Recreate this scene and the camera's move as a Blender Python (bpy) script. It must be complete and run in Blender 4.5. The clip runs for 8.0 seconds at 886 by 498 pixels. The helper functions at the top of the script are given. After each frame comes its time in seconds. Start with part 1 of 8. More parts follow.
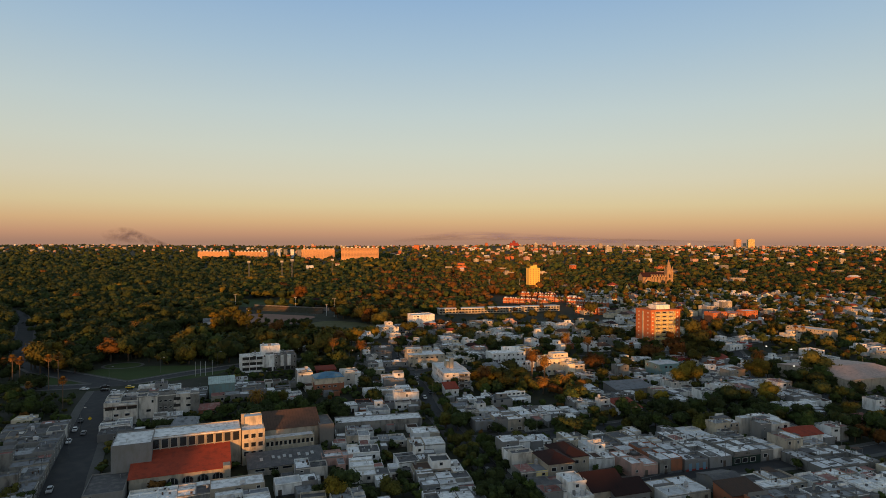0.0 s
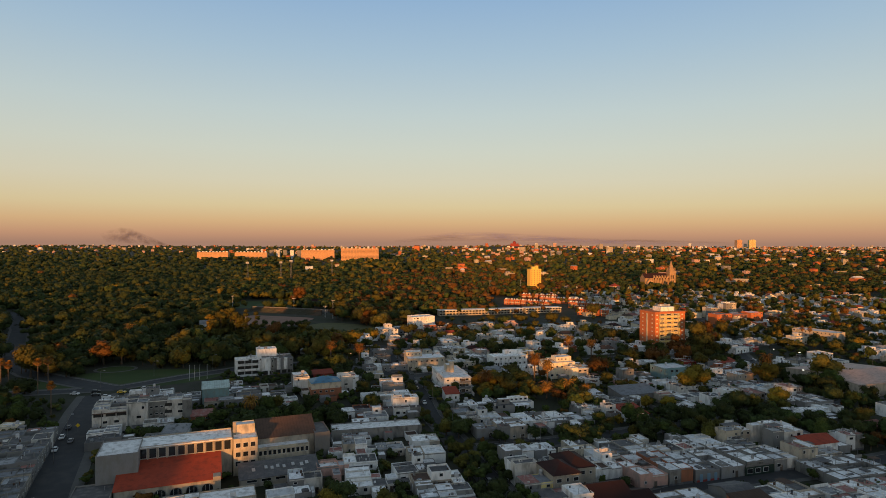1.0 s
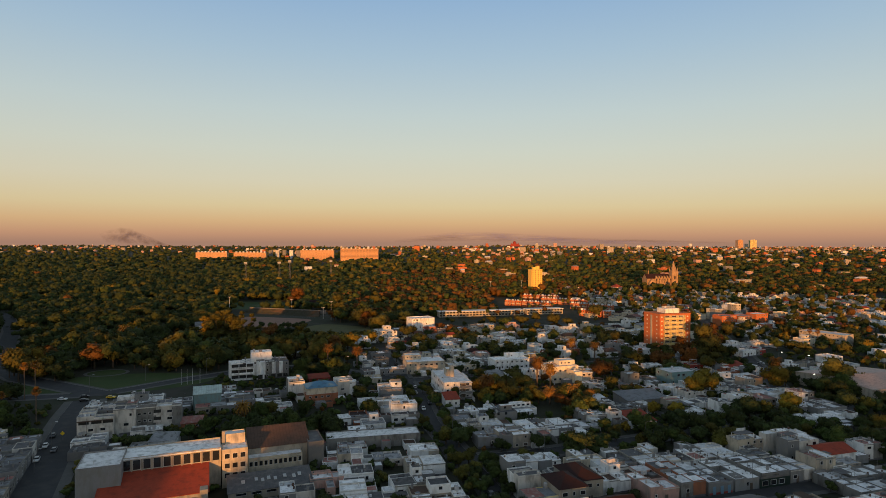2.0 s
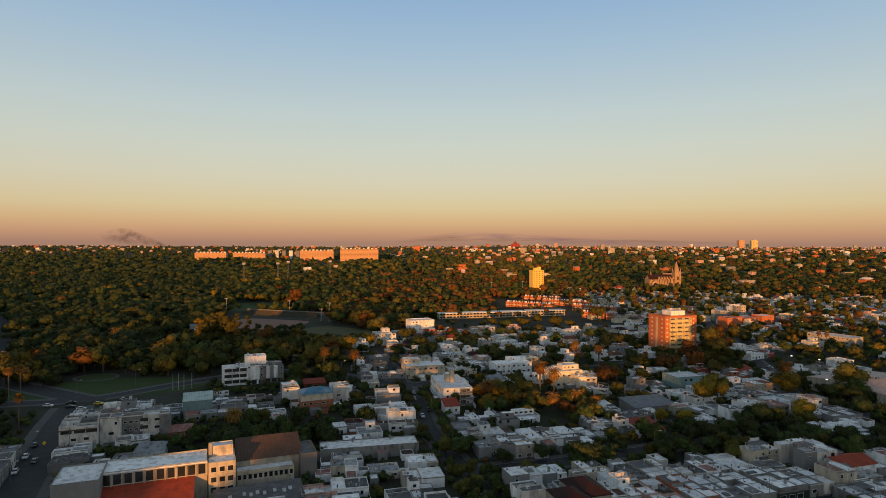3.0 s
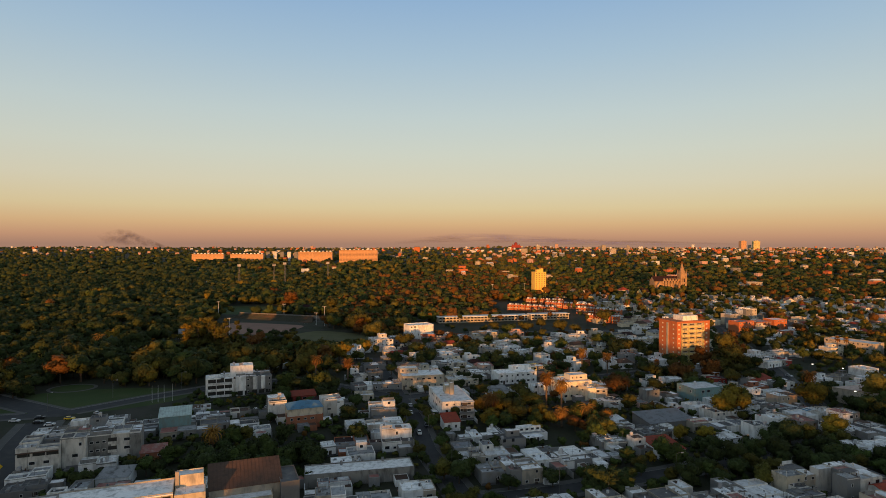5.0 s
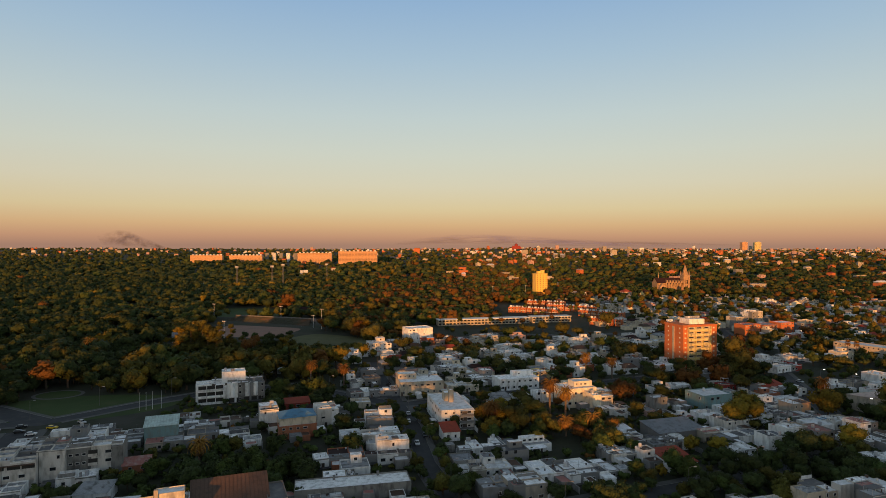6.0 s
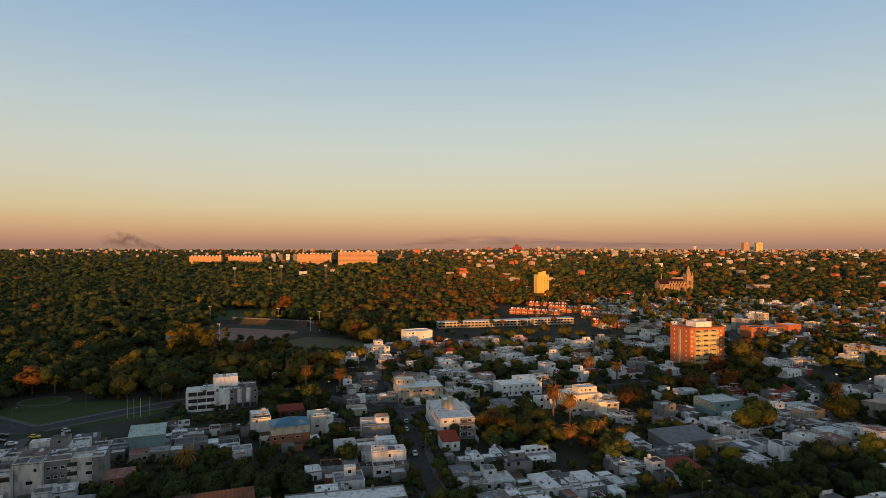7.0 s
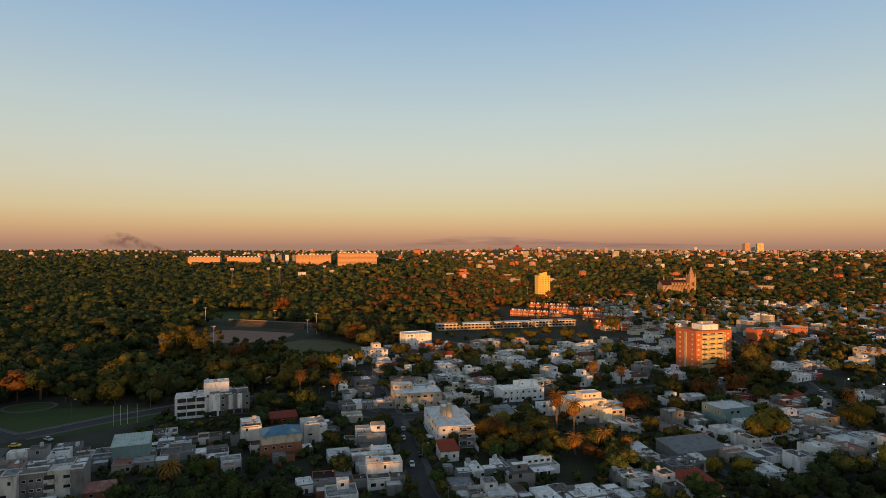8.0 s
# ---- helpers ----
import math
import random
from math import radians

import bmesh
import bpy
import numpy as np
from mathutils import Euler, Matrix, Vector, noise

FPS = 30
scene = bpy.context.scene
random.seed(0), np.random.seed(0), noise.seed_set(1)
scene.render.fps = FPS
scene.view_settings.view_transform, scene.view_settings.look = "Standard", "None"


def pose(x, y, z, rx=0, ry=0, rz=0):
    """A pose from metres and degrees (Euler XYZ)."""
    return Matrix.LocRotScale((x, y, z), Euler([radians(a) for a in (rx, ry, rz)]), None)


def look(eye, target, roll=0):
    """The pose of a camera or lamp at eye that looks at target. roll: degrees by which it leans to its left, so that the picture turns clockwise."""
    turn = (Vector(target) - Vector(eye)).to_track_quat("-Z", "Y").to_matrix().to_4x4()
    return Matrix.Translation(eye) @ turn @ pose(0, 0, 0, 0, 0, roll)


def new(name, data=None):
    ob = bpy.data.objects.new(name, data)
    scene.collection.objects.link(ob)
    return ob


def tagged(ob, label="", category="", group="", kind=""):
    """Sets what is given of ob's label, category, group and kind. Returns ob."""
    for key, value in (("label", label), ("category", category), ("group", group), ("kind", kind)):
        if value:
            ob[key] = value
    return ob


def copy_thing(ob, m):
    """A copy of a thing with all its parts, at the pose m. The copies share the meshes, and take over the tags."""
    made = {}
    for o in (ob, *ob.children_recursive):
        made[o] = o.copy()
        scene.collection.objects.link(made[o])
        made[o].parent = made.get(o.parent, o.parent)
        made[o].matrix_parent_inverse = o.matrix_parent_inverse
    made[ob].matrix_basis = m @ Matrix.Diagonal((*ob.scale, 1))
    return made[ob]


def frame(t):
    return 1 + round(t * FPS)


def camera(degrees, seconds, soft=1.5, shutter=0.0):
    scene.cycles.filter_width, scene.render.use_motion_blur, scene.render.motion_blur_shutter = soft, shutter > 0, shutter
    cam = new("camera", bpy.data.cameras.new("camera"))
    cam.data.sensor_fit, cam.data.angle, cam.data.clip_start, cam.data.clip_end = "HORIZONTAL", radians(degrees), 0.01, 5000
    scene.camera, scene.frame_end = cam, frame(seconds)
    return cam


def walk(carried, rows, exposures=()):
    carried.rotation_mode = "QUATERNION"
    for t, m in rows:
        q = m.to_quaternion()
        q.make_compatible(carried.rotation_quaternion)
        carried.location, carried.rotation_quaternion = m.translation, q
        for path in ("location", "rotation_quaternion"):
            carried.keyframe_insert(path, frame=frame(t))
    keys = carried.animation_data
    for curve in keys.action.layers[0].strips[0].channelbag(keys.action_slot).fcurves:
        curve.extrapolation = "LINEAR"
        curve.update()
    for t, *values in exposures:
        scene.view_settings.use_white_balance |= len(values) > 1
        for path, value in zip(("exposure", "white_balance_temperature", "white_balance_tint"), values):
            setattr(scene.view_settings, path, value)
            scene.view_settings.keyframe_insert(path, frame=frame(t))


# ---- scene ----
cam = camera(73.7, 8.0, soft=0.75)
PATH = [
    (0, (-0.83, 4.67, 78.972), (-0.825, 6.67, 78.95), 0.2),
    (0.5, (-0.767, 8.806, 79.023), (-0.763, 10.806, 79.002), 0.2),
    (1, (-0.758, 13.153, 79.06), (-0.754, 15.153, 79.04), 0.2),
    (1.5, (-0.685, 17.872, 79.098), (-0.681, 19.872, 79.078), 0.2),
    (3, (-0.115, 33.412, 79.448), (-0.113, 35.412, 79.429), 0.2),
    (3.5, (0.068, 38.781, 79.536), (0.07, 40.781, 79.517), 0.2),
    (4, (0.26, 44.185, 79.623), (0.261, 46.184, 79.606), 0.15),
    (4.5, (0.423, 49.601, 79.696), (0.424, 51.601, 79.679), 0.15),
    (6, (1.151, 66.28, 79.908), (1.151, 68.28, 79.896), 0.15),
    (6.5, (1.468, 71.705, 79.921), (1.467, 73.705, 79.91), 0.1),
    (7, (1.812, 76.973, 79.9), (1.81, 78.973, 79.891), 0.1),
    (7.5, (2.168, 82.153, 79.884), (2.166, 84.153, 79.875), 0.1),
    (8, (2.527, 87.349, 79.905), (2.524, 89.349, 79.898), 0.1),
]
walk(cam, [(t, look(e, g, r)) for t, e, g, r in PATH])

# ---- world and sun: a low evening sun behind the viewer, clear sky ahead ----
SUN_AZ, SUN_EL = 186.0, 3.0      # where the sun stands, degrees clockwise from +y, and its height
world = bpy.data.worlds.new("evening_sky")
scene.world = world
world.use_nodes = True
wn, wl = world.node_tree.nodes, world.node_tree.links
wn.clear()
sky = wn.new("ShaderNodeTexSky")
sky.sky_type, sky.sun_disc = "NISHITA", False
sky.sun_elevation, sky.sun_rotation = radians(SUN_EL), radians(SUN_AZ)
sky_bg = wn.new("ShaderNodeBackground")
sky_bg.inputs["Strength"].default_value = 0.05
wl.new(sky.outputs["Color"], sky_bg.inputs["Color"])
coord = wn.new("ShaderNodeTexCoord")
split = wn.new("ShaderNodeSeparateXYZ")
wl.new(coord.outputs["Generated"], split.inputs["Vector"])
ramp = wn.new("ShaderNodeValToRGB")
wl.new(split.outputs["Z"], ramp.inputs["Fac"])


def srgb(r, g, b):
    f = lambda v: v / 255 / 12.92 if v <= 10 else ((v / 255 + 0.055) / 1.055) ** 2.4
    return (f(r), f(g), f(b), 1)


SKY = [(0.0, (155, 120, 106)), (0.014, (178, 135, 113)), (0.034, (192, 157, 123)), (0.06, (195, 177, 144)), (0.1, (193, 185, 166)),
       (0.15, (187, 189, 179)), (0.21, (176, 187, 188)), (0.3, (152, 175, 194)), (0.38, (131, 162, 195)), (0.5, (123, 138, 151)), (0.7, (108, 120, 130)), (1.0, (99, 109, 117))]
el = ramp.color_ramp.elements
while len(el) < len(SKY):
    el.new(1.0)
for e, (p, c) in zip(el, SKY):
    e.position, e.color = p, srgb(*c)
grad_bg = wn.new("ShaderNodeBackground")
grad_bg.inputs["Strength"].default_value = 1.0
wl.new(ramp.outputs["Color"], grad_bg.inputs["Color"])
both = wn.new("ShaderNodeAddShader")
wl.new(sky_bg.outputs[0], both.inputs[0])
wl.new(grad_bg.outputs[0], both.inputs[1])
wout = wn.new("ShaderNodeOutputWorld")
wl.new(both.outputs[0], wout.inputs["Surface"])

sun = new("sun", bpy.data.lights.new("sun", "SUN"))
sun.data.energy, sun.data.angle, sun.data.color = 5.0, radians(0.5), (1.0, 0.41, 0.10)
_a, _e = radians(SUN_AZ), radians(SUN_EL)
sun.matrix_world = look((0, 0, 300), Vector((0, 0, 300)) - Vector((math.sin(_a) * math.cos(_e), math.cos(_a) * math.cos(_e), math.sin(_e))))

# ---- materials ----
def material(name, base, rough=0.8, vary=0.18, scale=0.4, fine=6.0, dirt_or_shade=None, dirt_or_shade_amount=0.0, streak=1.0, bump=0.15,
             metal=0.0, obj_vary=0.0, island_vary=0.0, spec=0.3, hue=0.0, depth=0.05, dirt_or_shade_scale=0.0):
    m = bpy.data.materials.new(name)
    m.use_nodes = True
    n, l = m.node_tree.nodes, m.node_tree.links
    b = n["Principled BSDF"]
    b.inputs["Roughness"].default_value, b.inputs["Metallic"].default_value = rough, metal
    b.inputs["Specular IOR Level"].default_value = spec
    geo = n.new("ShaderNodeNewGeometry")
    mp = n.new("ShaderNodeMapping")
    mp.inputs["Scale"].default_value = (1, 1, 1 / streak)
    l.new(geo.outputs["Position"], mp.inputs["Vector"])
    big, small = n.new("ShaderNodeTexNoise"), n.new("ShaderNodeTexNoise")
    big.inputs["Scale"].default_value, big.inputs["Detail"].default_value = scale, 5
    small.inputs["Scale"].default_value, small.inputs["Detail"].default_value = fine, 4
    for t in (big, small):
        l.new(mp.outputs[0], t.inputs["Vector"])
    mul = n.new("ShaderNodeMath")
    mul.operation = "MULTIPLY_ADD"
    add = n.new("ShaderNodeMath")
    add.operation = "ADD"
    l.new(big.outputs["Fac"], add.inputs[0])
    l.new(small.outputs["Fac"], add.inputs[1])
    l.new(add.outputs[0], mul.inputs[0])
    mul.inputs[1].default_value, mul.inputs[2].default_value = 2 * vary, 1 - 2 * vary
    value = mul.outputs[0]

    def times(v, source, amount):
        k = n.new("ShaderNodeMath")
        k.operation = "MULTIPLY_ADD"
        l.new(source, k.inputs[0])
        k.inputs[1].default_value, k.inputs[2].default_value = 2 * amount, 1 - amount
        j = n.new("ShaderNodeMath")
        j.operation = "MULTIPLY"
        l.new(v, j.inputs[0])
        l.new(k.outputs[0], j.inputs[1])
        return j.outputs[0]
    info = n.new("ShaderNodeObjectInfo")
    if obj_vary:
        value = times(value, info.outputs["Random"], obj_vary)
    if island_vary:
        value = times(value, geo.outputs["Random Per Island"], island_vary)
    hsv = n.new("ShaderNodeHueSaturation")
    hsv.inputs["Color"].default_value = (*base, 1)
    if hue:
        k = n.new("ShaderNodeMath")
        k.operation = "MULTIPLY_ADD"
        l.new(info.outputs["Random"], k.inputs[0])
        k.inputs[1].default_value, k.inputs[2].default_value = hue, 0.5 - hue / 2
        l.new(k.outputs[0], hsv.inputs["Hue"])
    l.new(value, hsv.inputs["Value"])
    colour = hsv.outputs[0]
    # second tone in noise patches: dirt on buildings, painted gap shade in leaves
    if dirt_or_shade:
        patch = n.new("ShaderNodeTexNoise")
        patch.inputs["Scale"].default_value, patch.inputs["Detail"].default_value = dirt_or_shade_scale or scale * 1.7, 8
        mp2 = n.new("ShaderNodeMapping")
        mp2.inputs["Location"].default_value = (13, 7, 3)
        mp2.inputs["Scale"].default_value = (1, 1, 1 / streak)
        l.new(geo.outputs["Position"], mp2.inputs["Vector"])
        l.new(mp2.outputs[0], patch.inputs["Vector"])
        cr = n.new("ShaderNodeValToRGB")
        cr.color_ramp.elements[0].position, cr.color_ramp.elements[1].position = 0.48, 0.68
        cr.color_ramp.elements[1].color = (dirt_or_shade_amount,) * 3 + (1,)
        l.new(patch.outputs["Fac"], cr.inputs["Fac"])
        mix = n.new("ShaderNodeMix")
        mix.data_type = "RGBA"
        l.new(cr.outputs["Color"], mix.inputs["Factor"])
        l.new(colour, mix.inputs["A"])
        mix.inputs["B"].default_value = (*dirt_or_shade, 1)
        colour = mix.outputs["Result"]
    l.new(colour, b.inputs["Base Color"])
    if bump:
        bp = n.new("ShaderNodeBump")
        bp.inputs["Strength"].default_value, bp.inputs["Distance"].default_value = bump, depth
        l.new(small.outputs["Fac"], bp.inputs["Height"])
        l.new(bp.outputs[0], b.inputs["Normal"])
    return m


def plaster(name, base, dirt_or_shade=(0.2, 0.19, 0.17), amount=0.75, obj=0.12):
    return material(name, base, 0.9, 0.12, 0.35, 3.0, dirt_or_shade, amount, 2.5, 0.2, obj_vary=obj)


WALL = {
    "white": plaster("white_plaster", (0.78, 0.78, 0.765), (0.27, 0.26, 0.24), 0.55, 0.2),
    "grey": plaster("grey_plaster", (0.22, 0.22, 0.22)),
    "beige": plaster("beige_plaster", (0.40, 0.35, 0.28)),
    "cream": plaster("cream_plaster", (0.54, 0.47, 0.36)),
    "yellow": plaster("yellow_plaster", (0.72, 0.60, 0.26)),
    "ivory": plaster("ivory_plaster", (0.70, 0.62, 0.47), (0.36, 0.31, 0.24), 0.5),
    "sandstone": plaster("warm_sandstone", (0.42, 0.27, 0.15), (0.18, 0.12, 0.07), 0.7),
    "pink": plaster("pink_plaster", (0.55, 0.34, 0.28)),
    "brick": plaster("red_brickwork", (0.34, 0.13, 0.07), (0.16, 0.09, 0.06), 0.5),
    "orange": plaster("orange_brickwork", (0.50, 0.15, 0.055), (0.3, 0.12, 0.06), 0.3, 0.05),
    "stained": plaster("stained_pale_plaster", (0.62, 0.59, 0.54), (0.25, 0.23, 0.2), 0.75, 0.1),
    "apricot": plaster("apricot_concrete", (0.60, 0.36, 0.20), (0.4, 0.25, 0.15), 0.3, 0.05),
    "gold": plaster("golden_yellow_plaster", (0.85, 0.56, 0.13), (0.6, 0.42, 0.15), 0.3, 0.05),
    "teal": plaster("teal_plaster", (0.17, 0.27, 0.27)),
    "dark": plaster("dark_cement", (0.16, 0.155, 0.15)),
    "red": plaster("dark_red_paint", (0.30, 0.05, 0.04), (0.12, 0.05, 0.04), 0.4),
    "concrete": plaster("weathered_concrete", (0.23, 0.225, 0.21), (0.08, 0.075, 0.07), 0.85),
}


def membrane(name, base, dirt_or_shade=(0.12, 0.12, 0.12), amount=0.6, rough=0.85, obj=0.25):
    return material(name, base, rough, 0.22, 0.3, 2.2, dirt_or_shade, amount, 1.0, 0.25, obj_vary=obj, dirt_or_shade_scale=0.55)


ROOF = {
    "slate": membrane("slate_grey_sheet", (0.19, 0.20, 0.22), (0.09, 0.09, 0.095)),
    "white": membrane("white_roof_coating", (0.90, 0.905, 0.91), (0.22, 0.22, 0.21), amount=0.6, obj=0.14),
    "grey": membrane("grey_roof_coating", (0.31, 0.32, 0.335), (0.07, 0.07, 0.07), amount=0.8, obj=0.4),
    "dark": membrane("dark_roof_felt", (0.10, 0.10, 0.105), (0.22, 0.21, 0.2)),
    "silver": membrane("aluminium_roof_membrane", (0.70, 0.715, 0.74), amount=0.4, rough=0.6),
    "brown": membrane("brown_roof_tiles", (0.030, 0.011, 0.010), (0.018, 0.010, 0.009)),
    "red": membrane("red_roof_tiles", (0.29, 0.05, 0.025), (0.13, 0.035, 0.025), 0.5),
    "rust": membrane("rusty_roof_sheet", (0.095, 0.058, 0.042), (0.06, 0.045, 0.038)),
    "blue": membrane("blue_roof_sheet", (0.10, 0.24, 0.38), (0.08, 0.12, 0.16)),
    "green": membrane("pale_green_roof_sheet", (0.42, 0.52, 0.50), (0.25, 0.3, 0.29)),
    "dusty": membrane("dusty_pink_roof_sheet", (0.45, 0.34, 0.30), (0.3, 0.24, 0.21), 0.6),
    "pink": membrane("reddish_roof_tiles", (0.30, 0.13, 0.11), (0.4, 0.38, 0.36), 0.5),
}
far_glass = material("dull_window_glass", (0.05, 0.05, 0.055), 0.6, 0.05, 1, 3, bump=0, spec=0.3, obj_vary=0.3)
glass = material("window_glass", (0.02, 0.022, 0.025), 0.12, 0.05, 1, 3, bump=0, spec=0.6, obj_vary=0.3)
frame_paint = material("window_frame_paint", (0.5, 0.49, 0.47), 0.6, 0.1, bump=0, obj_vary=0.4)
door_paint = material("door_paint", (0.09, 0.07, 0.055), 0.6, 0.1, bump=0, obj_vary=0.6)
tank_plastic = material("tank_fibre_cement", (0.42, 0.42, 0.43), 0.7, 0.15, obj_vary=0.5)
sheet_metal = material("sheet_metal", (0.5, 0.5, 0.5), 0.45, 0.15, metal=0.6)
asphalt = material("asphalt", (0.045, 0.046, 0.05), 0.9, 0.2, 0.15, 8, (0.07, 0.068, 0.066), 0.7)
paving = material("concrete_paving", (0.10, 0.098, 0.094), 0.9, 0.2, 0.3, 5, (0.12, 0.12, 0.11), 0.6)
kerb_stone = material("kerb_stone", (0.3, 0.3, 0.29), 0.9, 0.15)
road_paint = material("road_paint", (0.6, 0.6, 0.58), 0.8, 0.2)
soil = material("yard_soil_and_grass", (0.032, 0.036, 0.02), 1.0, 0.35, 0.03, 0.6, (0.055, 0.05, 0.042), 0.8, bump=0.4)
lawn = material("park_grass", (0.040, 0.066, 0.016), 1.0, 0.3, 0.05, 2.0, (0.065, 0.075, 0.028), 0.6, bump=0.4)
clay = material("clay_pitch", (0.27, 0.16, 0.12), 1.0, 0.12, 0.05, 1.0, (0.2, 0.13, 0.1), 0.5)
bark = material("bark", (0.09, 0.065, 0.045), 0.95, 0.3, 2, 12)
palm_bark = material("palm_bark", (0.14, 0.10, 0.07), 0.95, 0.3, 2, 12)
pole_metal = material("pole_metal", (0.16, 0.16, 0.155), 0.6, 0.1, metal=0.4, bump=0)


def leaves(name, base, isl=0.2, hue=0.02):
    deep = tuple(v * 0.25 for v in base)          # dark tone in noise patches: shade of gaps between leaves, put into the colour
    return material(name, base, 0.8, 0.34, 0.12, 1.1, deep, 0.5, 1.0, 1.0, obj_vary=0.28, island_vary=isl, spec=0.12, hue=hue, depth=1.1, dirt_or_shade_scale=0.75)


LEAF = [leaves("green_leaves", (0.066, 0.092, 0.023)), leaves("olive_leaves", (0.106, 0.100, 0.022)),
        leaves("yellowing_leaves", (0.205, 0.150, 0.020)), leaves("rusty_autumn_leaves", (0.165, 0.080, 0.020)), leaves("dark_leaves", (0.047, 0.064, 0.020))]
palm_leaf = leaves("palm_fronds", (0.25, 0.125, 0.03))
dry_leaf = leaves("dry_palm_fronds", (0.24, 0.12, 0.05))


# ---- mesh helpers ----
class Shape:
    """Collects corners and faces for one mesh."""
    def __init__(self):
        self.v, self.f, self.m = [], [], []

    def face(self, pts, mat=0):
        i = len(self.v)
        self.v += pts
        self.f.append(tuple(range(i, i + len(pts))))
        self.m.append(mat)

    def box(self, x0, x1, y0, y1, z0, z1, mat=0, top=None):
        i = len(self.v)
        self.v += [(x0, y0, z0), (x1, y0, z0), (x1, y1, z0), (x0, y1, z0), (x0, y0, z1), (x1, y0, z1), (x1, y1, z1), (x0, y1, z1)]
        for k, q in enumerate(((3, 2, 1, 0), (4, 5, 6, 7), (0, 1, 5, 4), (1, 2, 6, 5), (2, 3, 7, 6), (3, 0, 4, 7))):
            self.f.append(tuple(i + a for a in q))
            self.m.append(top if (k == 1 and top is not None) else mat)
        return self

    def bevel_box(self, x0, x1, y0, y1, z0, z1, b, mat=0):
        """A box whose upper edges are chamfered by b."""
        i = len(self.v)
        for (a, c, z) in ((0, 0, z0), (0, 0, z1 - b), (b, b, z1)):
            self.v += [(x0 + a, y0 + c, z), (x1 - a, y0 + c, z), (x1 - a, y1 - c, z), (x0 + a, y1 - c, z)]
        self.f.append((i + 3, i + 2, i + 1, i))
        self.f.append((i + 8, i + 9, i + 10, i + 11))
        self.m += [mat, mat]
        for r in (0, 4):
            for k in range(4):
                j = (k + 1) % 4
                self.f.append((i + r + k, i + r + j, i + r + 4 + j, i + r + 4 + k))
                self.m.append(mat)
        return self

    def tube(self, pts, radii, sides=8, mat=0, cap=True):
        """A round bar through the points."""
        i, n = len(self.v), len(pts)
        for k, (p, r) in enumerate(zip(pts, radii)):
            d = (Vector(pts[min(k + 1, n - 1)]) - Vector(pts[max(k - 1, 0)])).normalized()
            u = d.orthogonal().normalized()
            w = d.cross(u)
            for s in range(sides):
                a = 2 * math.pi * s / sides
                self.v.append(tuple(Vector(p) + r * (math.cos(a) * u + math.sin(a) * w)))
        for k in range(n - 1):
            for s in range(sides):
                t = (s + 1) % sides
                self.f.append((i + k * sides + s, i + k * sides + t, i + (k + 1) * sides + t, i + (k + 1) * sides + s))
                self.m.append(mat)
        if cap:
            self.f.append(tuple(i + s for s in reversed(range(sides))))
            self.f.append(tuple(i + (n - 1) * sides + s for s in range(sides)))
            self.m += [mat, mat]
        return self

    def weld(self):
        """Joins corners that fall together, so that touching rooms are one body."""
        seen, to, v = {}, [], []
        for p in self.v:
            k = tuple(round(c, 3) for c in p)
            if k not in seen:
                seen[k] = len(v)
                v.append(p)
            to.append(seen[k])
        self.v, self.f = v, [tuple(to[i] for i in f) for f in self.f]
        return self

    def mesh(self, name, *mats):
        me = bpy.data.meshes.new(name)
        me.from_pydata(self.v, [], self.f)
        for m in mats:
            me.materials.append(m)
        if len(mats) > 1:
            me.polygons.foreach_set("material_index", self.m)
        me.update()
        return me


def part(name, shape, mats, parent=None, label="", at=None):
    """Links a shape (or a ready mesh) as one object under a thing or a part."""
    me = shape if isinstance(shape, bpy.types.Mesh) else shape.mesh(name, *(mats if isinstance(mats, (list, tuple)) else [mats]))
    ob = new(name, me)
    if parent:
        ob.parent = parent
    if at is not None:
        ob.matrix_basis = at
    if label:
        ob["label"] = label
    return ob


def thing(name, m, label, category, group="", kind=""):
    ob = new(name)
    ob.empty_display_size = 1
    ob.matrix_basis = m
    return tagged(ob, label, category, group, kind)


def grid_mesh(name, mat, xs, ys, height):
    nx, ny = len(xs), len(ys)
    v = [(x, y, height(x, y)) for y in ys for x in xs]
    f = [(j * nx + i, j * nx + i + 1, (j + 1) * nx + i + 1, (j + 1) * nx + i) for j in range(ny - 1) for i in range(nx - 1)]
    me = bpy.data.meshes.new(name)
    me.from_pydata(v, [], f)
    me.materials.append(mat)
    me.polygons.foreach_set("use_smooth", [True] * len(f))
    return me


